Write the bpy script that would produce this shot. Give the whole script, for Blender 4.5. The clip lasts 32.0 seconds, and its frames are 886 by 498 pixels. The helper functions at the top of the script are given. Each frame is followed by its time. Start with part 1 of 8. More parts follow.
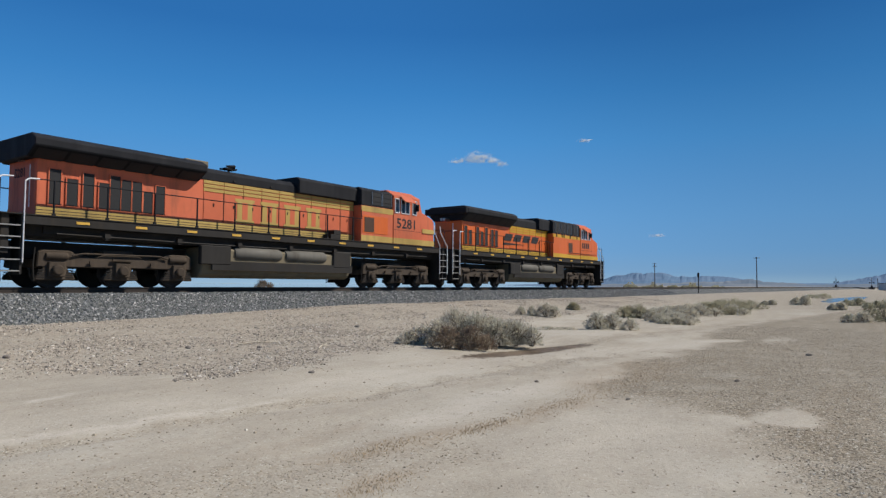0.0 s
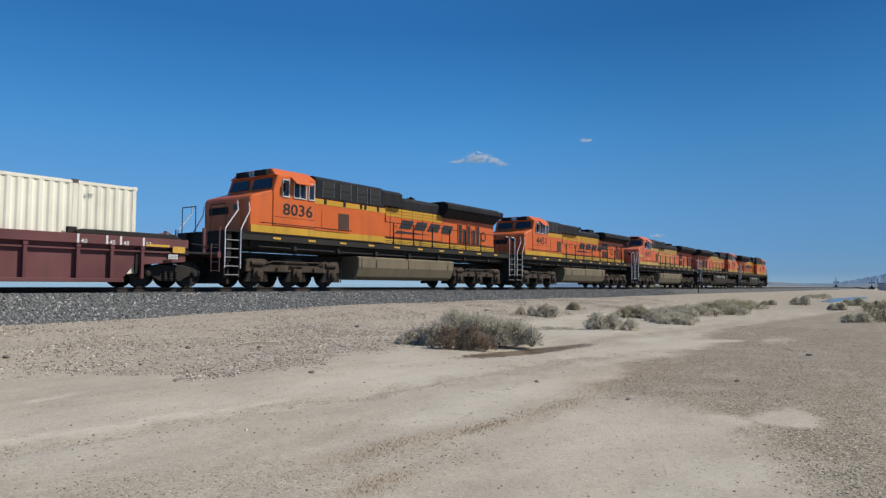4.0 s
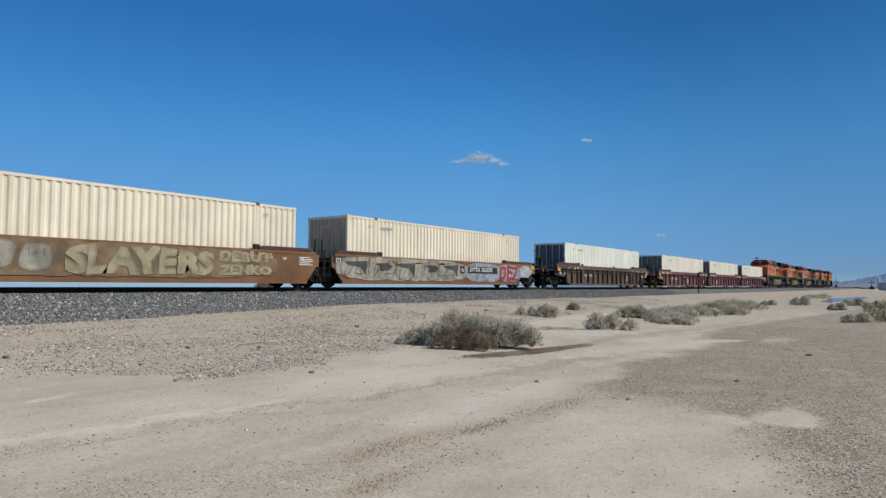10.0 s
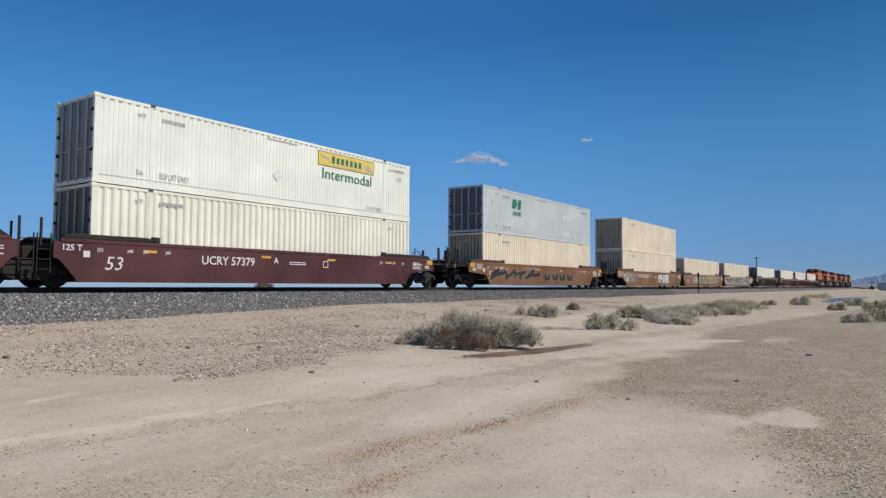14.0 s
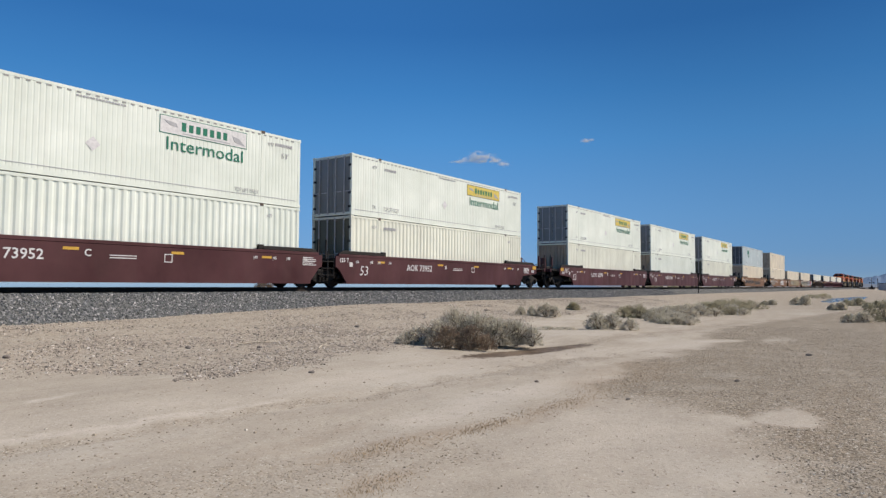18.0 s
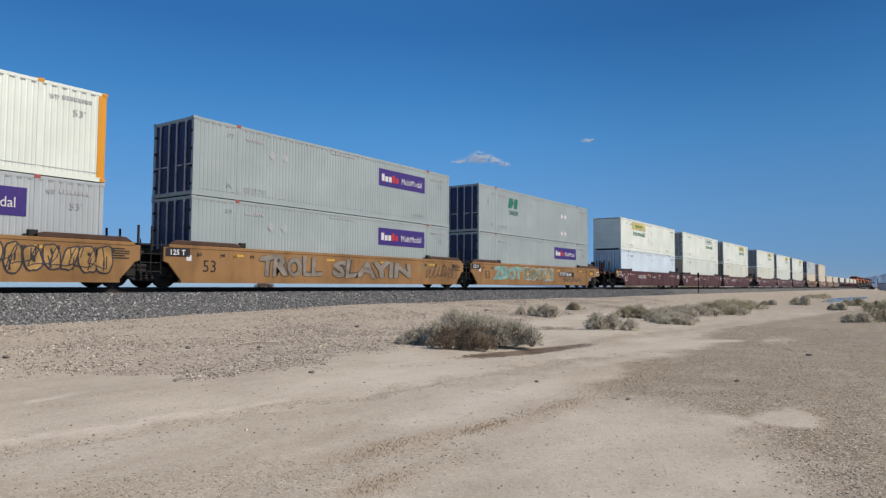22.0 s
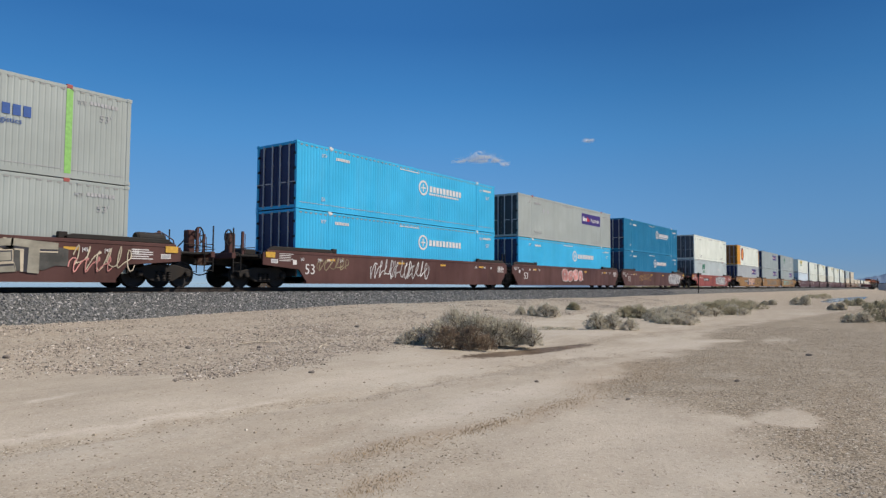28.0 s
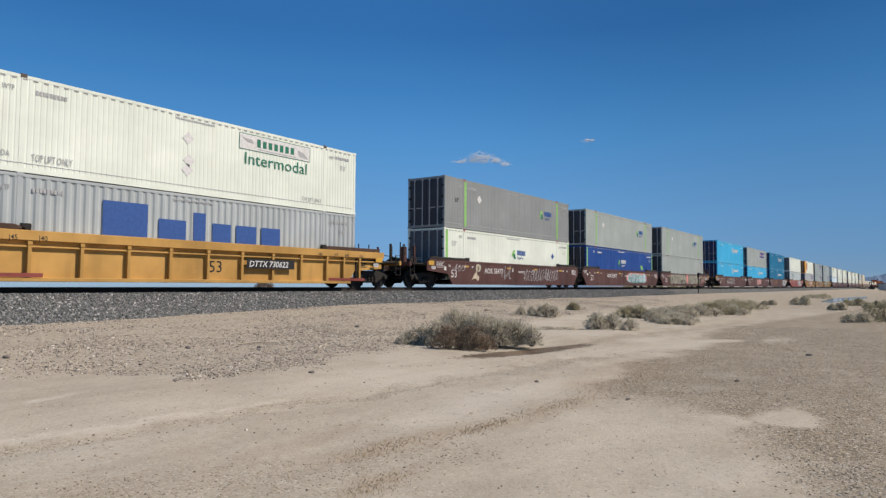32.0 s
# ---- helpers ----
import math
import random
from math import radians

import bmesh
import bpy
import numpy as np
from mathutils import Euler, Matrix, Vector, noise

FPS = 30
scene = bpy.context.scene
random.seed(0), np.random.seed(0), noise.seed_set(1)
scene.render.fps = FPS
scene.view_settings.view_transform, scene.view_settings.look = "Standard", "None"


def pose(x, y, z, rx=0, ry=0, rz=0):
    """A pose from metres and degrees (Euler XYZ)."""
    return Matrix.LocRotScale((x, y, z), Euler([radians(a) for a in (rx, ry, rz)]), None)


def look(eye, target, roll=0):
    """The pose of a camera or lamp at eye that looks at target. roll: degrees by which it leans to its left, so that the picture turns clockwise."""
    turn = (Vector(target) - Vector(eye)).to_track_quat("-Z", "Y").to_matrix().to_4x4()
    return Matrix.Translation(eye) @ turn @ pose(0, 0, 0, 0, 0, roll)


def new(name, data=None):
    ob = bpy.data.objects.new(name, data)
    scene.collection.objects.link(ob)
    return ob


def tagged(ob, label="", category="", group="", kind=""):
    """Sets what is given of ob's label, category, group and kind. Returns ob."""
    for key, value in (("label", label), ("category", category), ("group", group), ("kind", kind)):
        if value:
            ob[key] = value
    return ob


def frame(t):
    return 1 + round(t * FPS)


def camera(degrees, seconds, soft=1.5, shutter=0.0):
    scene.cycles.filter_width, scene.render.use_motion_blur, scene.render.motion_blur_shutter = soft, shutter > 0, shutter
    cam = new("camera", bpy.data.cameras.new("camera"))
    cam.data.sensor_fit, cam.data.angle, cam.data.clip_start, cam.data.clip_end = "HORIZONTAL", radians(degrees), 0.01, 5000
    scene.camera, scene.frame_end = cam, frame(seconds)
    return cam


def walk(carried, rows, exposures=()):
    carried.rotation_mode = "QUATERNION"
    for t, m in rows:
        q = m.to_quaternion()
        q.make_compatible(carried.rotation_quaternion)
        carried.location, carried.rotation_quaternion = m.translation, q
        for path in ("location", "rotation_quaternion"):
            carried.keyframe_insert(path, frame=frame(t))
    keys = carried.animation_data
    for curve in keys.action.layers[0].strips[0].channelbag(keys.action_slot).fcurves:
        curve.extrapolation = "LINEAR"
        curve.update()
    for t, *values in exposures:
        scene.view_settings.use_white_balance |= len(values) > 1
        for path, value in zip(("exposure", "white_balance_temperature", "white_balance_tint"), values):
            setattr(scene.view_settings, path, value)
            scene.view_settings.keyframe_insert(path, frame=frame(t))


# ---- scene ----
# The camera stands still beside the line.
cam = camera(67.75, 32.0, soft=1.35)
EYE = 1.55
VIEW = Matrix.Translation((0, 0, EYE)) @ pose(0, 0, 0, 0, 0, -54.43) @ pose(0, 0, 0, 93.08, 0, 0) @ pose(0, 0, 0, 0, 0, 0.33)
walk(cam, [(0.0, VIEW), (32.0, VIEW)], exposures=[(0.0, 0.0, 6500, 10), (12.0, 0.0, 6500, 10), (13.0, 0.0, 6740, 15), (20.0, 0.0, 6740, 15), (25.0, 0.0, 6800, 15), (32.0, 0.0, 6950, 14)])

# ---- light ----
SUN_EL, SUN_AZ = 46.0, 140.0          # azimuth clockwise from +Y
world = bpy.data.worlds.new("sky")
scene.world = world
world.use_nodes = True
wn = world.node_tree
sky = wn.nodes.new("ShaderNodeTexSky")
sky.sky_type = "NISHITA"
sky.sun_disc = False
sky.sun_elevation, sky.sun_rotation = radians(SUN_EL), radians(SUN_AZ)
sky.altitude, sky.air_density, sky.dust_density, sky.ozone_density = 600, 1.0, 0.0, 2.0
# a dry desert sky: the computed sky laid over a clear blue that pales to the horizon
lift = wn.nodes.new("ShaderNodeSeparateXYZ")
wn.links.new(wn.nodes.new("ShaderNodeTexCoord").outputs["Generated"], lift.inputs[0])
blue = wn.nodes.new("ShaderNodeValToRGB")
wn.links.new(lift.outputs[2], blue.inputs[0])
for k, c in ((0.0, (0.30, 0.42, 0.56)), (0.018, (0.19, 0.325, 0.535)), (0.05, (0.150, 0.318, 0.575)), (0.10, (0.124, 0.312, 0.592)), (0.21, (0.066, 0.258, 0.562)), (0.28, (0.040, 0.200, 0.484)), (0.36, (0.024, 0.142, 0.392)), (1.0, (0.017, 0.07, 0.21))):
    e = blue.color_ramp.elements.new(k) if 0 < k < 1 else blue.color_ramp.elements[0 if k == 0 else -1]
    e.color = (*c, 1)
tone = wn.nodes.new("ShaderNodeMix")
tone.data_type, tone.blend_type = "RGBA", "MULTIPLY"
tone.inputs[0].default_value = 1.0
tone.inputs[7].default_value = (0.0024, 0.008, 0.0135, 1)
wn.links.new(sky.outputs[0], tone.inputs[6])
both = wn.nodes.new("ShaderNodeMix")
both.data_type, both.blend_type = "RGBA", "ADD"
both.inputs[0].default_value = 1.0
wn.links.new(tone.outputs[2], both.inputs[6])
wn.links.new(blue.outputs[0], both.inputs[7])
# the blue deepens towards the south-east
deep = wn.nodes.new("ShaderNodeMapRange")
deep.interpolation_type = "SMOOTHSTEP"
for k, v in (("From Min", 0.05), ("From Max", 0.62), ("To Min", 1.0), ("To Max", 0.78)):
    deep.inputs[k].default_value = v
aside = wn.nodes.new("ShaderNodeVectorMath")
aside.operation = "DOT_PRODUCT"
aside.inputs[1].default_value = (0.55, -0.77, 0.55)
wn.links.new(lift.inputs[0].links[0].from_socket, aside.inputs[0])
wn.links.new(aside.outputs["Value"], deep.inputs["Value"])
shade = wn.nodes.new("ShaderNodeVectorMath")
shade.operation = "SCALE"
wn.links.new(both.outputs[2], shade.inputs[0])
wn.links.new(deep.outputs[0], shade.inputs["Scale"])
wn.links.new(shade.outputs[0], wn.nodes["Background"].inputs["Color"])
wn.nodes["Background"].inputs["Strength"].default_value = 1.0
sun = bpy.data.lights.new("sun", "SUN")
sun.energy, sun.angle, sun.color = 4.6, radians(0.5), (1.0, 0.95, 0.87)
sun_ob = new("sun", sun)
sa, se = radians(SUN_AZ), radians(SUN_EL)
sun_way = Vector((math.sin(sa) * math.cos(se), math.cos(sa) * math.cos(se), math.sin(se)))
sun_ob.matrix_world = look(sun_way * 60, (0, 0, 0))

# ---- plan in numbers ----
YC = 22.475        # centre line of the track
ZR = 1.515         # datum of the vehicles
DROP = 0.125       # the rails lie this far below it
GAP = 16.15        # a 53-foot box


def run(t):
    """Metres that the train has run at t seconds."""
    return 18.6858 * t - 0.00849 * t * t


# ---- materials ----
def nodes(name):
    m = bpy.data.materials.new(name)
    m.use_nodes = True
    nt = m.node_tree
    return m, nt, nt.nodes["Principled BSDF"]


def add(nt, kind, **values):
    n = nt.nodes.new(kind)
    for k, v in values.items():
        n.inputs[k].default_value = v
    return n


def noise_node(nt, coord, scale, detail=4, rough=0.55, stretch=None):
    src = coord
    if stretch:
        mp = add(nt, "ShaderNodeMapping", Scale=stretch)
        nt.links.new(coord, mp.inputs["Vector"])
        src = mp.outputs[0]
    n = add(nt, "ShaderNodeTexNoise", Scale=scale, Detail=detail, Roughness=rough)
    nt.links.new(src, n.inputs["Vector"])
    return n.outputs["Fac"]


def ramp(nt, fac, lo, hi):
    r = add(nt, "ShaderNodeMapRange")
    r.inputs["From Min"].default_value, r.inputs["From Max"].default_value = lo, hi
    nt.links.new(fac, r.inputs["Value"])
    return r.outputs[0]


def mixc(nt, fac, a, b):
    n = nt.nodes.new("ShaderNodeMix")
    n.data_type = "RGBA"
    for v, i in ((fac, 0), (a, 6), (b, 7)):
        if isinstance(v, (int, float)):
            n.inputs[i].default_value = v
        elif isinstance(v, tuple):
            n.inputs[i].default_value = (*v, 1)
        else:
            nt.links.new(v, n.inputs[i])
    return n.outputs[2]


def calc(nt, op, a, b=0.0):
    n = nt.nodes.new("ShaderNodeMath")
    n.operation = op
    for v, i in ((a, 0), (b, 1)):
        if isinstance(v, (int, float)):
            n.inputs[i].default_value = v
        else:
            nt.links.new(v, n.inputs[i])
    return n.outputs[0]


def bump(nt, bsdf, height, strength=0.3, distance=0.02):
    b = add(nt, "ShaderNodeBump", Strength=strength, Distance=distance)
    nt.links.new(height, b.inputs["Height"])
    nt.links.new(b.outputs[0], bsdf.inputs["Normal"])


MATS = {}


def paint(name, color, rough=0.5, metal=0.0, grime=(0.09, 0.07, 0.05), dirt=0.35, scale=1.0, vary=1.0):
    """Weathered paint: broad fading, streaks running down, fine speckle."""
    if name in MATS:
        return MATS[name]
    m, nt, bs = nodes(name)
    co = nt.nodes.new("ShaderNodeTexCoord").outputs["Object"]
    broad = noise_node(nt, co, 0.5 * scale, 5)
    streak = noise_node(nt, co, 2.2 * scale, 5, 0.6, (1.0, 1.0, 0.16))
    fine = noise_node(nt, co, 28 * scale, 3)
    pale = tuple(min(0.92, c * (1 + 0.08 * vary) + 0.006 * vary) for c in color)
    dark = tuple(c * (1 - 0.11 * vary) for c in color)
    base = mixc(nt, ramp(nt, broad, 0.3, 0.7), dark, pale)
    base = mixc(nt, calc(nt, "MULTIPLY", ramp(nt, streak, 0.52, 0.78), dirt), base, grime)
    base = mixc(nt, calc(nt, "MULTIPLY", ramp(nt, fine, 0.62, 0.8), dirt * 0.6), base, grime)
    nt.links.new(base, bs.inputs["Base Color"])
    bs.inputs["Roughness"].default_value = rough
    wear = ramp(nt, streak, 0.3, 0.7)
    wear.node.inputs["To Min"].default_value, wear.node.inputs["To Max"].default_value = rough - 0.12, min(1.0, rough + 0.15)
    nt.links.new(wear, bs.inputs["Roughness"])
    bs.inputs["Metallic"].default_value = metal
    bs.inputs["Specular IOR Level"].default_value = 0.3
    bump(nt, bs, fine, 0.12, 0.004)
    MATS[name] = m
    return m


def plain(name, color, rough=0.6, metal=0.0):
    if name in MATS:
        return MATS[name]
    m, nt, bs = nodes(name)
    co = nt.nodes.new("ShaderNodeTexCoord").outputs["Object"]
    fine = noise_node(nt, co, 9, 4)
    nt.links.new(mixc(nt, ramp(nt, fine, 0.3, 0.75), tuple(c * 0.8 for c in color), tuple(min(1, c * 1.1) for c in color)), bs.inputs["Base Color"])
    bs.inputs["Roughness"].default_value, bs.inputs["Metallic"].default_value = rough, metal
    MATS[name] = m
    return m


BLACK = paint("black_paint", (0.0085, 0.009, 0.0115), 0.85, grime=(0.016, 0.016, 0.017), dirt=0.25)
FRAME = paint("dark_frame", (0.02, 0.017, 0.014), 0.75, grime=(0.07, 0.055, 0.04), dirt=0.4)
TRUCK = paint("truck_steel", (0.058, 0.041, 0.027), 0.85, grime=(0.15, 0.115, 0.08), dirt=0.55, scale=3.0, vary=2.0)
WHEEL = plain("wheel_steel", (0.025, 0.022, 0.02), 0.6, 0.3)
TANK = paint("tank_dust", (0.19, 0.155, 0.098), 0.8, grime=(0.10, 0.08, 0.055), dirt=0.4)
AIR_TANK = paint("air_tank_grey", (0.125, 0.115, 0.095), 0.75, grime=(0.05, 0.04, 0.03), dirt=0.5)
ORANGE = paint("loco_orange", (0.62, 0.130, 0.026), 0.42, dirt=0.22)
ORANGE_OLD = paint("loco_orange_faded", (0.58, 0.135, 0.058), 0.6, dirt=0.6, vary=1.6)
YELLOW = paint("loco_yellow", (0.56, 0.32, 0.03), 0.5, dirt=0.45)
CREAM = paint("loco_cream", (0.47, 0.315, 0.085), 0.6, dirt=0.6, vary=2.5)
SILVER = plain("silver_paint", (0.62, 0.62, 0.62), 0.4)
REFLECT = plain("yellow_reflector", (0.66, 0.38, 0.05), 0.6)
WHITE = plain("white_stencil", (0.74, 0.73, 0.70), 0.6)
INK = plain("black_stencil", (0.014, 0.014, 0.016), 0.8)
GREY_INK = plain("grey_stencil", (0.442, 0.448, 0.448), 0.6)
PALE_INK = plain("pale_stencil", (0.42, 0.44, 0.45), 0.6)
GALV = plain("galvanised_rod", (0.48, 0.49, 0.49), 0.55)
STEP_PAINT = plain("step_paint", (0.27, 0.265, 0.25), 0.6)
GREEN_INK = plain("green_stencil", (0.0, 0.18, 0.10), 0.6)
PURPLE = plain("purple_sign", (0.045, 0.02, 0.19), 0.5)
BLUE_INK = plain("blue_stencil", (0.03, 0.10, 0.33), 0.5)
LIME = plain("lime_stripe", (0.27, 0.58, 0.15), 0.5)
SIGN_YELLOW = plain("sign_yellow", (0.76, 0.59, 0.12), 0.5)
RED_INK = plain("red_stencil", (0.55, 0.03, 0.03), 0.5)
RAIL = paint("rail_steel", (0.035, 0.027, 0.022), 0.8, grime=(0.06, 0.045, 0.035), dirt=0.4)
RUST = paint("rusty_steel", (0.075, 0.042, 0.028), 0.8, grime=(0.04, 0.025, 0.02), dirt=0.5)
DARK_HOLE = plain("dark_grille", (0.014, 0.014, 0.015), 0.8)
STEEL = plain("worn_steel", (0.35, 0.34, 0.33), 0.35, 0.9)


def glass():
    m, nt, bs = nodes("window_glass")
    bs.inputs["Base Color"].default_value = (0.02, 0.025, 0.03, 1)
    bs.inputs["Roughness"].default_value = 0.08
    return m


GLASS = glass()


# ---- mesh code ----
class Mesh:
    """Collects boxes, prisms and tubes into one mesh."""

    def __init__(self):
        self.v, self.f = [], []

    def poly(self, pts, faces):
        n = len(self.v)
        self.v += [tuple(p) for p in pts]
        self.f += [tuple(i + n for i in f) for f in faces]
        return self

    def box(self, x0, x1, y0, y1, z0, z1):
        return self.poly([(x, y, z) for x in (x0, x1) for y in (y0, y1) for z in (z0, z1)],
                         [(0, 1, 3, 2), (4, 6, 7, 5), (0, 4, 5, 1), (2, 3, 7, 6), (0, 2, 6, 4), (1, 5, 7, 3)])

    def prism(self, pts, a, b, axis="y"):
        """A flat outline, drawn out from a to b. For axis y the outline is (x, z), for x it is (y, z), for z it is (x, y)."""
        put = {"y": lambda p, d: (p[0], d, p[1]), "x": lambda p, d: (d, p[0], p[1]), "z": lambda p, d: (p[0], p[1], d)}[axis]
        n = len(pts)
        return self.poly([put(p, d) for d in (a, b) for p in pts],
                         [tuple(range(n))[::-1], tuple(range(n, 2 * n))] + [(i, (i + 1) % n, n + (i + 1) % n, n + i) for i in range(n)])

    def tube(self, p, q, r, n=8, r2=None):
        p, q = Vector(p), Vector(q)
        turn = (q - p).to_track_quat("Z", "Y").to_matrix()
        ring = [Vector((math.cos(2 * math.pi * i / n), math.sin(2 * math.pi * i / n), 0)) for i in range(n)]
        pts = [c + turn @ (k * s) for c, s in ((p, r), (q, r if r2 is None else r2)) for k in ring]
        return self.poly(pts, [tuple(range(n))[::-1], tuple(range(n, 2 * n))] + [(i, (i + 1) % n, n + (i + 1) % n, n + i) for i in range(n)])

    def path(self, pts, r, n=6):
        for a, b in zip(pts, pts[1:]):
            self.tube(a, b, r, n)
        return self

    def lathe(self, prof, n=20, axis="y", at=(0, 0, 0)):
        """Turns a profile of (radius, along) about an axis."""
        pts, m = [], len(prof)
        for i in range(n):
            c, s = math.cos(2 * math.pi * i / n), math.sin(2 * math.pi * i / n)
            for r, d in prof:
                p = {"y": (r * c, d, r * s), "z": (r * c, r * s, d), "x": (d, r * c, r * s)}[axis]
                pts.append((p[0] + at[0], p[1] + at[1], p[2] + at[2]))
        faces = [(i * m + k, ((i + 1) % n) * m + k, ((i + 1) % n) * m + k + 1, i * m + k + 1) for i in range(n) for k in range(m - 1)]
        faces += [tuple(i * m for i in range(n))[::-1], tuple(i * m + m - 1 for i in range(n))]
        return self.poly(pts, faces)

    def ring(self, c, r0, r1, y0, y1, n=24):
        """A flat ring in the x-z plane, between y0 and y1."""
        pts = []
        for i in range(n):
            a = 2 * math.pi * i / n
            for r in (r0, r1):
                for y in (y0, y1):
                    pts.append((c[0] + r * math.cos(a), y, c[1] + r * math.sin(a)))
        fs = []
        for i in range(n):
            a, b = 4 * i, 4 * ((i + 1) % n)
            fs += [(a, b, b + 2, a + 2), (a + 1, a + 3, b + 3, b + 1), (a, a + 1, b + 1, b), (a + 2, b + 2, b + 3, a + 3)]
        return self.poly(pts, fs)

    def data(self, name, mat, bevel=0.0, smooth=False):
        me = bpy.data.meshes.new(name)
        me.from_pydata(self.v, [], self.f)
        bm = bmesh.new()
        bm.from_mesh(me)
        bmesh.ops.recalc_face_normals(bm, faces=bm.faces)
        if bevel:
            edges = [e for e in bm.edges if len(e.link_faces) == 2 and e.calc_face_angle(0) > 0.6]
            bmesh.ops.bevel(bm, geom=edges, offset=bevel, segments=1, affect="EDGES", clamp_overlap=True)
        if smooth:
            for f in bm.faces:
                f.smooth = True
            for e in bm.edges:
                if len(e.link_faces) == 2 and e.calc_face_angle(0) > 0.7:
                    e.smooth = False
        bm.to_mesh(me)
        bm.free()
        me.materials.append(mat)
        return me


def part(name, mesh, mat, parent, label="", at=None, bevel=0.0, smooth=False):
    """One mesh object under a thing or a part."""
    data = mesh.data(name, mat, bevel, smooth) if isinstance(mesh, Mesh) else mesh
    ob = new(name, data)
    ob.parent = parent
    if at is not None:
        ob.matrix_basis = at if isinstance(at, Matrix) else Matrix.Translation(at)
    if label:
        tagged(ob, label)
    return ob


def thing(name, label, category, group="", kind=""):
    return tagged(new(name), label, category, group, kind)


KEPT = {}


def kept(key, make, mat, bevel=0.0, smooth=False):
    """A mesh that is made once and shared by alike pieces."""
    k = (key, mat.name)
    if k not in KEPT:
        KEPT[k] = make().data(key, mat, bevel, smooth)
    return KEPT[k]


def letters(text, size, mat, bold=0.0, shear=0.0, name="lettering", sway=0.0):
    k = (text, size, mat.name, bold, shear, sway)
    if k not in KEPT:
        cu = bpy.data.curves.new("letters", "FONT")
        cu.body, cu.size, cu.offset, cu.shear = text, size, bold, shear
        cu.extrude, cu.resolution_u = 0.002, 2
        cu.align_x = "LEFT"
        ob = bpy.data.objects.new("letters", cu)
        me = bpy.data.meshes.new_from_object(ob)
        bpy.data.objects.remove(ob)
        bpy.data.curves.remove(cu)
        for v in me.vertices if sway else ():
            q = Vector((v.co.x * 1.7, v.co.y * 1.7, 0.3))
            v.co.x += sway * noise.noise(q)
            v.co.y += sway * noise.noise(q + Vector((7, 3, 1))) + sway * 0.7 * noise.noise((round(v.co.x * 1.4), 2.0, 5.0))
        me.materials.clear()
        me.materials.append(mat)
        me.name = name
        KEPT[k] = me
    return KEPT[k]


def on_side(x, y, z, side=-1):
    """Pose of flat lettering on the side wall of a thing (side -1: towards -y)."""
    return pose(x, y, z, 90, 0, 0 if side < 0 else 180)


def fitted(text, mat, bold, x0, x1, z0, z1, y, sway=0.0):
    """Pose that stretches flat lettering to fill a box on a side wall."""
    me = letters(text, 1.0, mat, bold, 0.0, "lettering", sway)
    xs, zs = [v.co.x for v in me.vertices], [v.co.y for v in me.vertices]
    sx, sz = (x1 - x0) / (max(xs) - min(xs)), (z1 - z0) / (max(zs) - min(zs))
    return on_side(x0 - min(xs) * sx, y, z0 - min(zs) * sz) @ Matrix.Diagonal((sx, sz, 1, 1))


MOVING = []      # (thing, place along the train, turn)

# ---- ground ----
def smooth_step(a, b, v):
    k = min(1, max(0, (v - a) / (b - a)))
    return k * k * (3 - 2 * k)


def land(x, y):
    """Height of the desert floor: a low apron rises towards the track."""
    h = 0.10 * smooth_step(5.5, 9, y) + (0.44 + 0.18 * smooth_step(8, 20, x)) * smooth_step(9.5, 18.4, y) - 0.4 * smooth_step(27, 36, y)
    d = math.hypot(x, y)
    near = 1 - smooth_step(60, 160, d)
    h += near * 0.05 * noise.noise((x * 0.16, y * 0.3, 3.1)) + near * 0.018 * noise.noise((x * 0.9, y * 0.9, 7.7))
    if d < 30:
        h += (1 - smooth_step(14, 30, d)) * (0.009 * noise.noise((x * 2.3, y * 2.9, 1.7)) + 0.005 * noise.noise((x * 5.1, y * 6.3, 5.2)))
    h -= 0.07 * math.exp(-((x - 14) / 2.4) ** 2 - ((y - 7.6) / 0.8) ** 2)
    h -= 0.03 * stripe(x, y, ((1.0, 6.6), (5.4, 6.42), (9.2, 6.28), (13.4, 6.05)), 0.22)
    h -= 0.16 * math.exp(-((x - 98) / 26) ** 2 - ((y - 7.7 + 0.02 * (x - 98)) / 2.2) ** 2)
    return h


# what lies on the floor: ovals are (centre, half sizes), stripes run along short lines
def oval(x, y, cx, cy, rx, ry):
    return smooth_step(1.8, 0.25, ((x - cx) / rx) ** 2 + ((y - cy) / ry) ** 2)


def stripe(x, y, line, width):
    """1 on a line of points, 0 at its width."""
    best = 99.0
    for (ax, ay), (bx, by) in zip(line, line[1:]):
        dx, dy = bx - ax, by - ay
        k = min(1, max(0, ((x - ax) * dx + (y - ay) * dy) / (dx * dx + dy * dy)))
        best = min(best, (x - ax - dx * k) ** 2 + (y - ay - dy * k) ** 2)
    return max(0.0, 1 - math.sqrt(best) / width) ** 0.7 if best < width * width else 0.0


def step_line(v, table):
    """Height of a bent line over v."""
    for (a, p), (b, q) in zip(table, table[1:]):
        if v <= b:
            return p + (q - p) * max(0.0, (v - a) / (b - a))
    return table[-1][1]


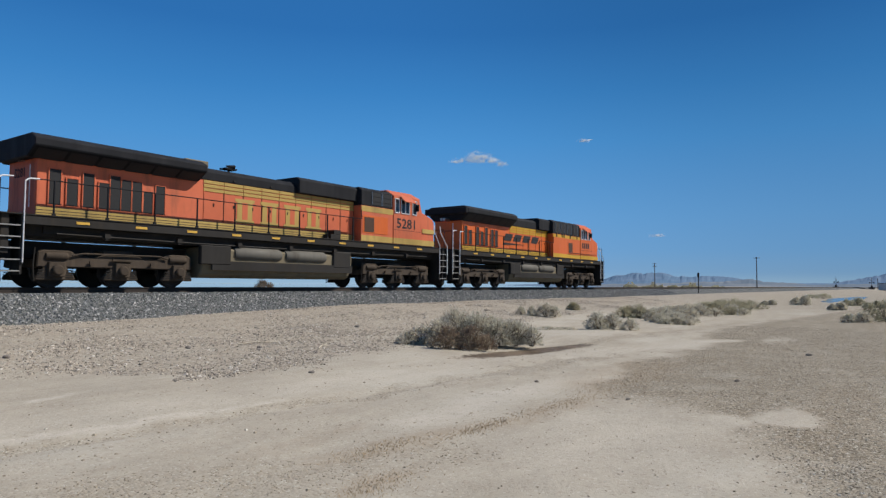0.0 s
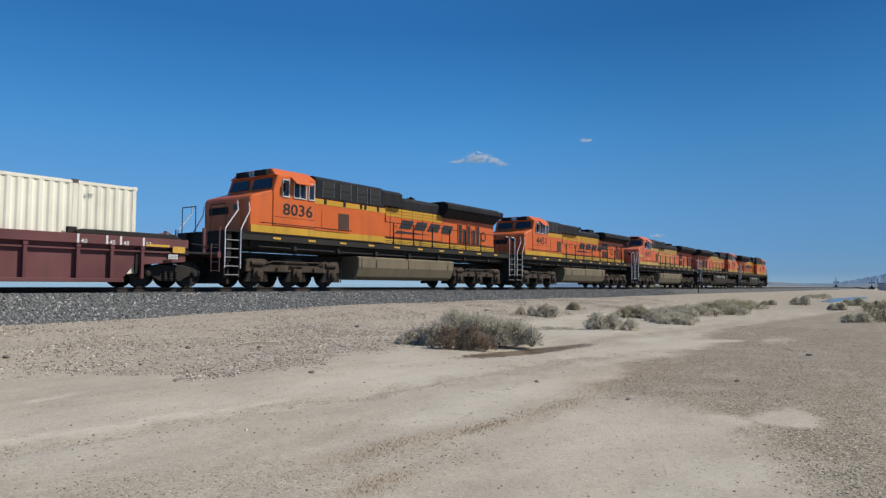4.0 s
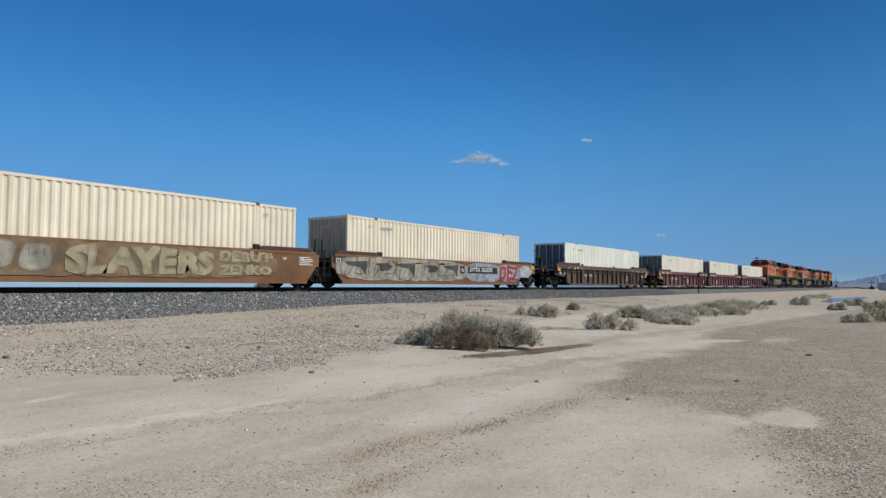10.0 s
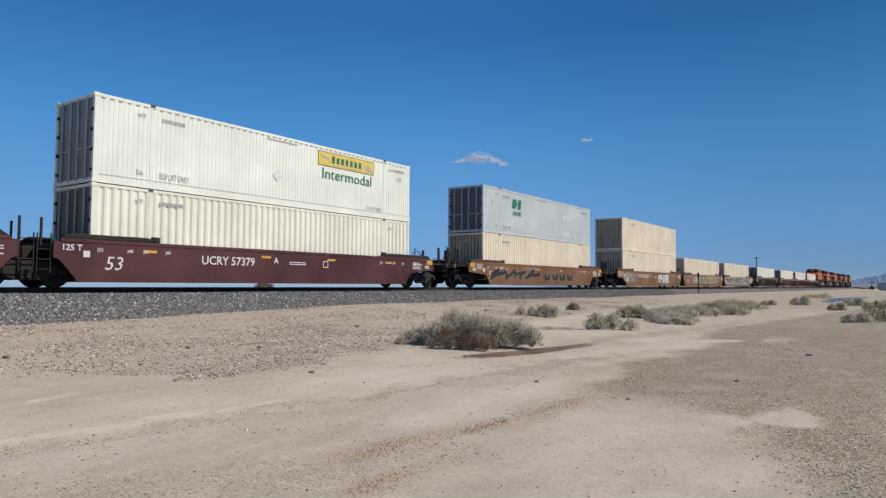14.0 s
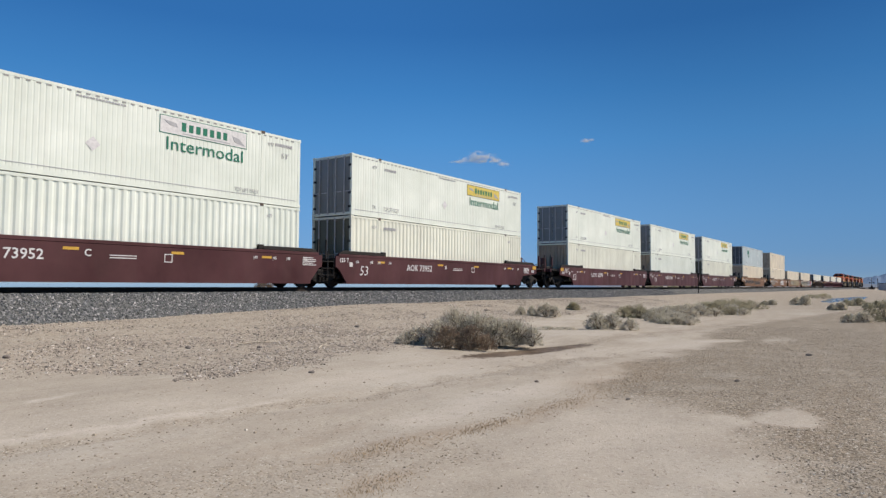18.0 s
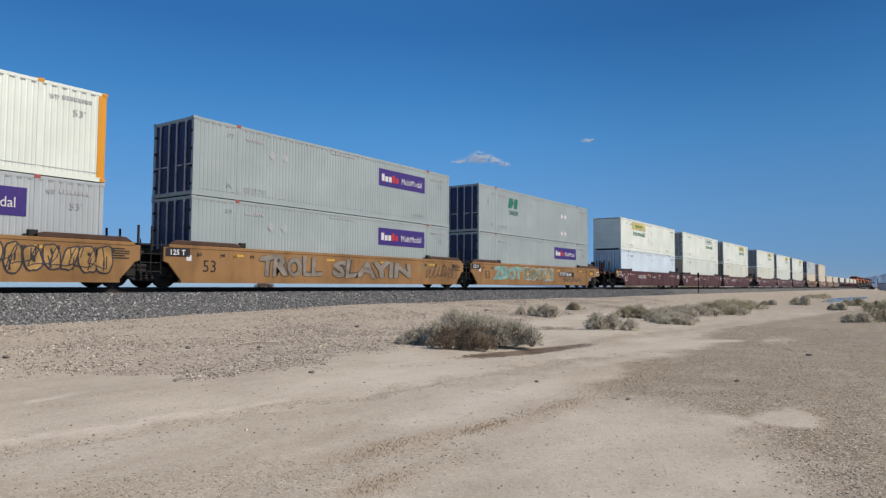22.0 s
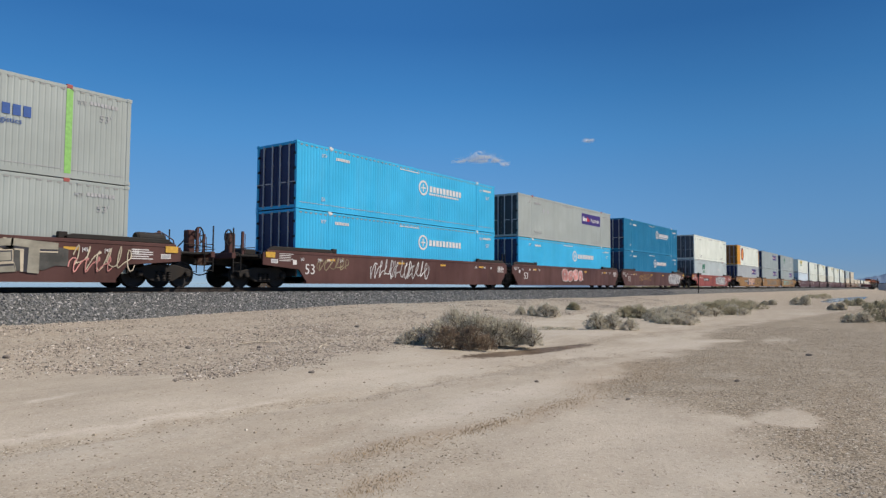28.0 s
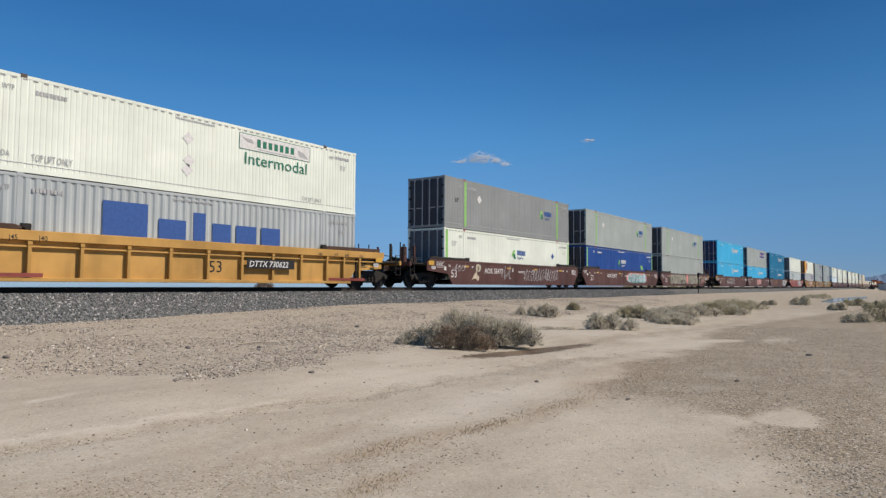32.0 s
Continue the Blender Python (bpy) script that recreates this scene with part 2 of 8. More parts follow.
GRAVEL_TOP = ((7, 2.6), (8.2, 3.5), (9.6, 3.9), (12.4, 4.95), (14, 4.75), (17.6, 4.5), (21, 5.5), (26, 6.0), (35, 5.2), (60, 3.0))
GRAVEL_WEST = ((-3, 3.0), (0, 3.7), (0.9, 5.6), (1.2, 6.5), (1.9, 7.7), (3.0, 8.3), (3.8, 8.3), (9, 8.3))
APRON_EDGE = ((0, 14.5), (3.8, 13.0), (4.7, 11.9), (5.5, 10.1), (6.3, 8.6), (7.2, 8.35), (9, 8.9), (12.5, 9.7), (20, 11.6), (30, 12.6), (80, 15))


def cover(x, y):
    """Share of gravel, of dry litter, of pale crust and of apron rubble on the floor."""
    far = math.hypot(x, y)
    plain_cover = (0.35, 0.1, 0.0, 0.6 if 15 < y < 30 else 0.0)
    if far > 70 or x < -3 or y < -4:
        return plain_cover
    k = 0.06 * min(far, 12)
    wx = x + k * (noise.noise((x * 0.8, y * 0.8, 11.0)) + 0.5 * noise.noise((x * 2.2, y * 2.2, 5.0)))
    wy = y + k * 0.7 * (noise.noise((x * 0.8, y * 0.8, 31.0)) + 0.5 * noise.noise((x * 2.2, y * 2.2, 25.0)))
    g = smooth_step(-0.35, 0.5, step_line(wx, GRAVEL_TOP) - wy) * smooth_step(-0.8, 2.0, wx - step_line(wy, GRAVEL_WEST))
    patchy = 0.5 + 0.5 * noise.noise((x * 1.1, y * 1.5, 2.0)) + 0.35 * noise.noise((x * 3.0, y * 3.6, 9.0))
    g *= 0.55 + 0.6 * min(1, max(0, patchy))
    g = max(g, 0.48 * stripe(wx, wy, ((2.3, 5.0), (3.6, 4.2), (5.0, 3.65)), 0.85) * (0.35 + patchy))
    g = max(g, 0.5 * stripe(wx, wy, ((9.0, 6.1), (11.5, 5.75), (14.5, 5.5)), 0.55))
    g = max(g, 0.55 * stripe(wx, wy, ((1.0, 6.6), (3.7, 6.5), (5.4, 6.4), (9.2, 6.28), (13.4, 6.05)), 0.2) * (0.4 + patchy))
    g = max(g, 0.5 * stripe(wx, wy, ((15.0, 7.0), (18.5, 6.9), (24, 6.6), (32, 6.0)), 0.7))
    g = max(g, 0.3 * stripe(wx, wy, ((3.0, 8.0), (5.2, 8.1)), 0.4) * patchy)
    pale = max(oval(wx, wy, 8.7, 1.27, 0.72, 0.26), 0.85 * oval(wx, wy, 8.0, 1.75, 0.6, 0.22), 0.5 * oval(wx, wy, 21.6, 3.2, 1.4, 0.45))
    tongue = stripe(wx, wy, ((13.6, 6.2), (16.6, 5.45), (20.5, 4.6)), 0.6)
    g *= (1 - 0.92 * pale) * (1 - tongue)
    litter = (0.45 + 0.65 * min(1, max(0, patchy))) * max(0.95 * stripe(wx, wy, ((4.2, 4.32), (5.1, 4.08), (5.84, 3.93), (7.2, 3.74), (9.5, 3.65)), 0.34), 0.8 * oval(wx, wy, 3.9, 3.42, 0.42, 0.16), 0.75 * oval(wx, wy, 11.6, 4.25, 2.4, 0.7), 0.4 * oval(wx, wy, 4.6, 5.0, 0.9, 0.3), 0.3 * oval(wx, wy, 9.6, 0.8, 2.6, 0.5))
    crust = max(0.8 * stripe(wx, wy, ((1.0, 7.0), (3.7, 6.86), (5.4, 6.7)), 0.17), 0.9 * oval(wx, wy, 3.85, 8.8, 0.34, 0.14), 0.55 * stripe(wx, wy, ((6.0, 4.55), (8.2, 4.85), (10.6, 4.6)), 0.6), 0.3 * pale, 0.4 * tongue,
                0.32 * stripe(wx, wy, ((1.5, 7.7), (5, 7.35), (9, 7.15), (13, 7.3)), 0.75), 0.25 * oval(wx, wy, 6.6, 2.6, 1.6, 0.9))
    apron = smooth_step(-0.35, 0.6, wy - step_line(wx, APRON_EDGE))
    inside = smooth_step(-3, 0.5, x)
    return tuple(p + (q - p) * inside for p, q in zip(plain_cover, (min(1, g), litter, crust, apron)))


def ground_sheet():
    xs = [-30 + 0.5 * i for i in range(62)] + list(np.arange(1, 17, 0.12)) + list(np.arange(17, 46, 0.4)) + list(46 + np.cumsum(np.geomspace(0.6, 700, 60)))
    xs = [-x for x in reversed(list(30 + np.cumsum(np.geomspace(1, 700, 36))))] + xs
    ys = [-8 + 0.4 * i for i in range(18)] + list(np.arange(-0.8, 14, 0.12)) + list(np.arange(14, 28, 0.4)) + list(28 + np.cumsum(np.geomspace(0.6, 700, 50)))
    ys = [-y for y in reversed(list(8 + np.cumsum(np.geomspace(1, 700, 36))))] + ys
    v = [(x, y, land(x, y)) for y in ys for x in xs]
    n = len(xs)
    f = [(j * n + i, j * n + i + 1, (j + 1) * n + i + 1, (j + 1) * n + i) for j in range(len(ys) - 1) for i in range(n - 1)]
    me = bpy.data.meshes.new("ground")
    me.from_pydata(v, [], f)
    me.polygons.foreach_set("use_smooth", [True] * len(f))
    kinds = me.attributes.new("cover", "FLOAT_COLOR", "POINT")
    kinds.data.foreach_set("color", np.array([cover(p[0], p[1]) for p in v], dtype=np.float32).ravel())
    return me


def desert():
    m, nt, bs = nodes("desert_floor")
    geo = nt.nodes.new("ShaderNodeNewGeometry").outputs["Position"]
    sep = nt.nodes.new("ShaderNodeSeparateXYZ")
    nt.links.new(geo, sep.inputs[0])
    X, Y = sep.outputs[0], sep.outputs[1]
    kinds = nt.nodes.new("ShaderNodeAttribute")
    kinds.attribute_name = "cover"
    share = nt.nodes.new("ShaderNodeSeparateColor")
    nt.links.new(kinds.outputs["Color"], share.inputs[0])
    turned = add(nt, "ShaderNodeMapping", Rotation=(0, 0, radians(6)), Scale=(0.45, 1.0, 1.0))     # drawn out along the old wheel tracks
    nt.links.new(geo, turned.inputs["Vector"])
    along = turned.outputs[0]
    wide = noise_node(nt, along, 0.45, 5, 0.55)
    mid = noise_node(nt, along, 1.9, 6, 0.62)
    fine = noise_node(nt, geo, 7, 6, 0.68)
    grit = noise_node(nt, geo, 42, 4, 0.65)

    def cells(scale):
        vor = add(nt, "ShaderNodeTexVoronoi", Scale=scale)
        nt.links.new(geo, vor.inputs["Vector"])
        sc = nt.nodes.new("ShaderNodeSeparateColor")
        nt.links.new(vor.outputs["Color"], sc.inputs[0])
        return sc.outputs[0], sc.outputs[1], sc.outputs[2], vor.outputs["Distance"]

    ca, cb, cc, cd = cells(46.0)
    ba, bb, bc, bd = cells(19.0)

    def ragged(share_of, soft=0.5, rim=1.0):
        """A share of cover, broken up by the grain of the floor."""
        k = calc(nt, "ADD", calc(nt, "MULTIPLY", calc(nt, "SUBTRACT", fine, 0.5), rim * 0.9), calc(nt, "MULTIPLY", calc(nt, "SUBTRACT", grit, 0.5), rim * 0.5))
        return ramp(nt, calc(nt, "ADD", share_of, k), 0.5 - soft / 2, 0.5 + soft / 2)

    # silt of the old road
    silt = mixc(nt, ramp(nt, mid, 0.3, 0.7), (0.354, 0.309, 0.241), (0.446, 0.395, 0.312))
    silt = mixc(nt, calc(nt, "MULTIPLY", ramp(nt, wide, 0.5, 0.68), 0.6), silt, (0.490, 0.450, 0.372))
    silt = mixc(nt, calc(nt, "MULTIPLY", ramp(nt, fine, 0.52, 0.75), 0.3), silt, (0.290, 0.238, 0.178))
    silt = mixc(nt, calc(nt, "MULTIPLY", ramp(nt, ca, 0.9, 0.97), 0.4), silt, (0.21, 0.175, 0.135))
    silt = mixc(nt, calc(nt, "MULTIPLY", ramp(nt, cb, 0.92, 0.98), 0.45), silt, (0.54, 0.49, 0.41))
    pale = calc(nt, "MULTIPLY", calc(nt, "MULTIPLY", share.outputs[2], ramp(nt, grit, 0.2, 0.55)), ramp(nt, fine, 0.3, 0.55))
    silt = mixc(nt, pale, silt, (0.600, 0.545, 0.455))
    # gravel flat towards the eye
    grav = mixc(nt, ramp(nt, fine, 0.32, 0.7), (0.194, 0.157, 0.107), (0.318, 0.268, 0.192))
    grav = mixc(nt, calc(nt, "MULTIPLY", ramp(nt, ca, 0.66, 0.86), 0.85), grav, (0.118, 0.100, 0.076))
    grav = mixc(nt, calc(nt, "MULTIPLY", ramp(nt, cb, 0.80, 0.94), 0.85), grav, (0.485, 0.450, 0.378))
    grav = mixc(nt, calc(nt, "MULTIPLY", ramp(nt, ba, 0.86, 0.95), 0.6), grav, (0.40, 0.33, 0.24))
    g = ragged(share.outputs[0], 0.75, 1.0)
    g = calc(nt, "MAXIMUM", g, calc(nt, "MULTIPLY", ramp(nt, X, 26, 60), 0.55))
    col = mixc(nt, calc(nt, "MULTIPLY", g, 0.92), silt, grav)
    # dry litter and stubble
    straw = mixc(nt, ramp(nt, grit, 0.35, 0.65), (0.205, 0.145, 0.088), (0.400, 0.300, 0.195))
    col = mixc(nt, calc(nt, "MULTIPLY", ragged(share.outputs[1], 0.9, 1.5), 0.4), col, straw)
    # stony apron under the ballast
    stony = mixc(nt, ramp(nt, fine, 0.3, 0.72), (0.315, 0.264, 0.200), (0.452, 0.395, 0.310))
    stony = mixc(nt, calc(nt, "MULTIPLY", ramp(nt, bc, 0.66, 0.9), ramp(nt, mid, 0.38, 0.58)), stony, (0.168, 0.145, 0.120))
    stony = mixc(nt, calc(nt, "MULTIPLY", ramp(nt, cc, 0.78, 0.95), ramp(nt, mid, 0.4, 0.6)), stony, (0.150, 0.130, 0.108))
    stony = mixc(nt, calc(nt, "MULTIPLY", ramp(nt, bb, 0.84, 0.96), 0.7), stony, (0.474, 0.442, 0.375))
    col = mixc(nt, calc(nt, "MULTIPLY", ragged(kinds.outputs["Alpha"], 0.7, 1.0), 0.85), col, stony)
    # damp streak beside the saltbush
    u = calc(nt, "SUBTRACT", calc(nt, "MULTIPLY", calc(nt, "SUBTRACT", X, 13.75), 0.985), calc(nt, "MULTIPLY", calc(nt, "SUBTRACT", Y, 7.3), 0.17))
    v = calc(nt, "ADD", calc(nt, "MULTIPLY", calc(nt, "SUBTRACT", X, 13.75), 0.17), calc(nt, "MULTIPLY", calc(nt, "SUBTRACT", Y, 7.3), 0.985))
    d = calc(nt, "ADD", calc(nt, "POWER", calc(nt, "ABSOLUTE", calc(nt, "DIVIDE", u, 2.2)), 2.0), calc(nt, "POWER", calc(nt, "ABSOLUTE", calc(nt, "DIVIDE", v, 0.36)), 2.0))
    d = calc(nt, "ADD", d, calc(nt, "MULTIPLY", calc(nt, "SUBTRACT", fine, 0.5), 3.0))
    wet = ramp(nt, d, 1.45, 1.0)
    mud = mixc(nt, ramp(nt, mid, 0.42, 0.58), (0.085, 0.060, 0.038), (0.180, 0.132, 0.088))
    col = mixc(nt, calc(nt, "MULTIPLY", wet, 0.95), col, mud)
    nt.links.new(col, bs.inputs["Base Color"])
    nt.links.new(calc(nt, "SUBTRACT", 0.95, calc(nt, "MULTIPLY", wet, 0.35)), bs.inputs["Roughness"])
    bs.inputs["Specular IOR Level"].default_value = 0.15
    chips = calc(nt, "MULTIPLY", calc(nt, "ADD", cd, calc(nt, "MULTIPLY", bd, 0.8)), calc(nt, "ADD", 0.12, calc(nt, "MAXIMUM", g, calc(nt, "MULTIPLY", kinds.outputs["Alpha"], 0.7))))
    h = calc(nt, "ADD", calc(nt, "MULTIPLY", fine, 0.75), calc(nt, "MULTIPLY", grit, 0.5))
    h = calc(nt, "SUBTRACT", h, calc(nt, "MULTIPLY", chips, 0.8))
    bump(nt, bs, h, 0.62, 0.024)
    return m


ground = tagged(new("ground", ground_sheet()), "pale tan desert floor of silt and gravel", "ground", kind="structure")
ground.data.materials.append(desert())


def stone_material(name, a, b, c):
    m, nt, bs = nodes(name)
    geo = nt.nodes.new("ShaderNodeNewGeometry")
    co = nt.nodes.new("ShaderNodeTexCoord").outputs["Object"]
    isl = geo.outputs["Random Per Island"]
    col = mixc(nt, ramp(nt, isl, 0.0, 0.7), a, b)
    col = mixc(nt, ramp(nt, isl, 0.86, 0.93), col, c)
    col = mixc(nt, calc(nt, "MULTIPLY", noise_node(nt, co, 30, 4), 0.2), col, (0.14, 0.12, 0.105))
    nt.links.new(col, bs.inputs["Base Color"])
    bs.inputs["Roughness"].default_value = 0.9
    bs.inputs["Specular IOR Level"].default_value = 0.15
    return m


def stones(places, name, flat=1.0):
    """Many small angular stones in one mesh. places: (x, y, z, size)."""
    base = [(-1, -1, -0.6), (1, -0.8, -0.6), (0.9, 1, -0.6), (-0.8, 0.9, -0.6), (-0.6, -0.5, 0.6), (0.5, -0.6, 0.7), (0.6, 0.5, 0.5), (-0.5, 0.6, 0.65)]
    faces = [(0, 1, 5, 4), (1, 2, 6, 5), (2, 3, 7, 6), (3, 0, 4, 7), (4, 5, 6, 7)]
    rng = np.random.default_rng(5)
    b = np.array(base)
    pl = np.array(places)
    n = len(pl)
    a = rng.uniform(0, 6.28, n)
    tilt = rng.uniform(-0.5, 0.5, n)
    sc = rng.uniform(0.6, 1.3, (n, 1, 3)) * pl[:, 3][:, None, None]
    v = np.repeat(b[None], n, 0) * sc + rng.uniform(-0.18, 0.18, (n, 8, 3)) * pl[:, 3][:, None, None]
    ct, st = np.cos(tilt)[:, None], np.sin(tilt)[:, None]
    y, z = v[:, :, 1] * ct - v[:, :, 2] * st, v[:, :, 1] * st + v[:, :, 2] * ct
    ca, sa2 = np.cos(a)[:, None], np.sin(a)[:, None]
    x2, y2 = v[:, :, 0] * ca - y * sa2, v[:, :, 0] * sa2 + y * ca
    v = np.stack([x2, y2, z * flat], 2) + pl[:, None, :3]
    f = (np.array(faces)[None] + 8 * np.arange(n)[:, None, None]).reshape(-1, 4)
    me = bpy.data.meshes.new(name)
    me.from_pydata(v.reshape(-1, 3).tolist(), [], f.tolist())
    return me


# ---- track ----
BED = ZR - DROP - 0.20     # top of the ballast


def bed_profile(y):
    """Height of the ballast across the track, y from the centre line."""
    d = abs(y)
    return BED - 0.25 * min(2.75, max(0, d - 2.05))


def ballast_bed():
    xs = [-400, -200, -100] + list(np.arange(-50, 70, 0.6)) + [80, 100, 140, 200, 400, 900, 1800, 3000]
    ys = [-5.2, -4.75, -4.4, -4.05, -3.6, -3.1, -2.6, -2.2, -2.05, -1.6, 0, 1.6, 2.05, 3.0, 4.05, 4.75, 5.2]
    v = [(x, y, (bed_profile(y) if abs(y) < 5 else BED - 1.3) + (0.02 * noise.noise((x * 1.3, y * 2, 0)) if abs(x) < 75 else 0)) for y in ys for x in xs]
    n = len(xs)
    me = bpy.data.meshes.new("ballast")
    me.from_pydata(v, [], [(j * n + i, j * n + i + 1, (j + 1) * n + i + 1, (j + 1) * n + i) for j in range(len(ys) - 1) for i in range(n - 1)])
    return me


def ballast_material():
    m, nt, bs = nodes("ballast_stone")
    geo = nt.nodes.new("ShaderNodeNewGeometry").outputs["Position"]
    vor = add(nt, "ShaderNodeTexVoronoi", Scale=17.0, Randomness=1.0)
    nt.links.new(geo, vor.inputs["Vector"])
    sep = nt.nodes.new("ShaderNodeSeparateColor")
    nt.links.new(vor.outputs["Color"], sep.inputs[0])
    col = mixc(nt, sep.outputs[0], (0.075, 0.080, 0.076), (0.19, 0.194, 0.184))
    col = mixc(nt, ramp(nt, sep.outputs[1], 0.86, 0.95), col, (0.30, 0.28, 0.26))
    nt.links.new(col, bs.inputs["Base Color"])
    bs.inputs["Roughness"].default_value = 0.95
    bs.inputs["Specular IOR Level"].default_value = 0.05
    bump(nt, bs, calc(nt, "SUBTRACT", 1.0, vor.outputs["Distance"]), 0.9, 0.06)
    return m


ballast = tagged(new("ballast", ballast_bed()), "grey crushed-stone ballast bed under the track", "ballast", kind="structure")
ballast.location = (0, YC, 0)
ballast.data.materials.append(ballast_material())


def rail_line(y):
    prof = [(-0.07, -0.18), (0.07, -0.18), (0.07, -0.165), (0.012, -0.14), (0.012, -0.04), (0.036, -0.03), (0.036, -0.004), (0.03, 0), (-0.03, 0), (-0.036, -0.004), (-0.036, -0.03), (-0.012, -0.04), (-0.012, -0.14), (-0.07, -0.165)]
    return Mesh().prism([(y + a, b) for a, b in prof], -500, 3000, "x")


track = thing("railway_track", "rusty steel rails on sleepers set in grey ballast", "railway track", kind="structure")
track.location = (0, YC, ZR - DROP)
for side in (-1, 1):
    part("rail", rail_line(side * 0.7525), RAIL, track, "rust-brown steel rail with a worn head")
sleeper_mat = plain("sleeper_wood", (0.075, 0.06, 0.05), 0.9)
sleeper_mesh = Mesh().box(-0.115, 0.115, -1.3, 1.3, -0.34, -0.182).data("sleeper", sleeper_mat, 0.012)
for i in range(200):
    part("sleeper", sleeper_mesh, sleeper_mat, track, at=(-6 + 0.55 * i, 0, 0))

# ---- wheels and bogies ----
SPIN = {"engine": [], "engine_back": [], "car": []}     # wheelsets by how they roll


def wheelset_mesh(r):
    m = Mesh()
    for s in (-1, 1):
        m.lathe([(0.02, s * 0.66), (r + 0.025, s * 0.66), (r + 0.025, s * 0.69), (r, s * 0.70), (r - 0.006, s * 0.80), (r - 0.07, s * 0.80), (r - 0.085, s * 0.765),
                 (0.17, s * 0.745), (0.14, s * 0.80), (0.02, s * 0.80)], 28)
    m.tube((0, -1.0, 0), (0, 1.0, 0), 0.075, 10)
    for a in range(3):
        c, d = math.cos(a * 2.1) * r * 0.55, math.sin(a * 2.1) * r * 0.55
        m.tube((c, -0.762, d), (c, -0.772, d), 0.05, 8)
    return m


def wheelset(parent, x, r, roll):
    ob = part("wheelset", kept("wheelset_%s" % r, lambda: wheelset_mesh(r), WHEEL, smooth=True), WHEEL, parent)
    ob.matrix_parent_inverse = Matrix.Translation((x, 0, r))
    SPIN[roll].append(ob)
    return ob


def engine_sideframe():
    """Cast side frame of a three-axle bogie, centred on the middle axle."""
    top = [(-2.6, 0.62), (-2.56, 1.08), (-2.4, 1.14), (-1.62, 1.14), (-1.36, 0.96), (-0.8, 0.94), (-0.55, 1.06), (0.55, 1.06), (0.8, 0.94), (1.36, 0.96), (1.62, 1.14), (2.4, 1.14), (2.56, 1.08), (2.6, 0.62)]
    foot = [(0.34, 0.62), (0.4, 0.5), (0.58, 0.32), (0.58, 0.22), (-0.58, 0.22), (-0.58, 0.32), (-0.4, 0.5), (-0.34, 0.62)]
    low = [(c + a, z) for c in (2.05, 0.0, -2.05) for a, z in foot]
    return Mesh().prism(top + low, -0.09, 0.09)


def engine_bogie(parent, x, roll):
    tr = part("bogie", kept("bogie_frame", lambda: Mesh().box(-2.4, 2.4, -0.62, 0.62, 0.75, 1.05).box(-0.5, 0.5, -0.95, 0.95, 0.85, 1.2).box(-2.6, -2.4, -1.0, 1.0, 0.6, 0.85).box(2.4, 2.6, -1.0, 1.0, 0.6, 0.85), TRUCK, 0.02), TRUCK, parent, "dusty grey-brown cast-steel bogie", at=(x, 0, -DROP))
    for a in (-2.05, 0, 2.05):
        wheelset(tr, a, 0.53, roll)
    frame_mesh = kept("bogie_side", engine_sideframe, TRUCK, 0.03)
    box_mesh = kept("journal_box", lambda: Mesh().box(-0.24, 0.24, -0.12, 0.12, 0.33, 0.78).lathe([(0.0, -0.24), (0.13, -0.24), (0.17, -0.19), (0.17, 0)], 16, "y", (0, 0, 0.53)), TRUCK, 0.015)
    spring = kept("chevron_spring", lambda: Mesh().box(-0.12, 0.12, -0.05, 0.05, 0.3, 0.33).box(-0.115, 0.115, -0.05, 0.05, 0.37, 0.4).box(-0.1, 0.1, -0.05, 0.05, 0.44, 0.47).box(-0.085, 0.085, -0.05, 0.05, 0.51, 0.54), FRAME)
    pot = kept("brake_cylinder", lambda: Mesh().lathe([(0.0, -0.36), (0.1, -0.35), (0.125, -0.28), (0.13, 0.2), (0.1, 0.3), (0.0, 0.32)], 14, "x", (0, 0, 0.96)), TRUCK, smooth=True)
    rig = kept("brake_rigging", lambda: Mesh().path([(-1.6, 0, 0.98), (-1.3, 0, 1.06), (1.3, 0, 1.06), (1.6, 0, 0.98)], 0.03).box(-1.08, -0.96, -0.05, 0.02, 0.72, 0.82).box(0.96, 1.08, -0.05, 0.02, 0.72, 0.82).box(-0.35, 0.35, -0.05, 0.02, 0.86, 0.92), TRUCK)
    sander = kept("sand_pipe", lambda: Mesh().path([(-2.66, 0, 1.2), (-2.7, 0, 0.7), (-2.66, 0, 0.2)], 0.02), FRAME)
    for s in (-1, 1):
        sf = part("side_frame", frame_mesh, TRUCK, tr, at=(0, s * 1.08, 0))
        for a in (-2.05, 0, 2.05):
            part("journal_box", box_mesh, TRUCK, sf, at=pose(a, s * 0.08, 0, 0, 0, 0 if s < 0 else 180))
            for d in (-0.42, 0.42):
                part("chevron_spring", spring, FRAME, sf, at=(a + d, s * 0.06, 0))
        for a in (-2.0, 2.0):
            part("brake_cylinder", pot, TRUCK, sf, at=pose(a, s * 0.07, 0.0, 0, 0, 0 if a < 0 else 180))
        part("brake_rigging", rig, TRUCK, sf, at=(0, s * 0.16, 0))
        part("sand_pipe", sander, FRAME, sf, at=pose(0, s * 0.1, 0, 0, 0, 0))
    return tr


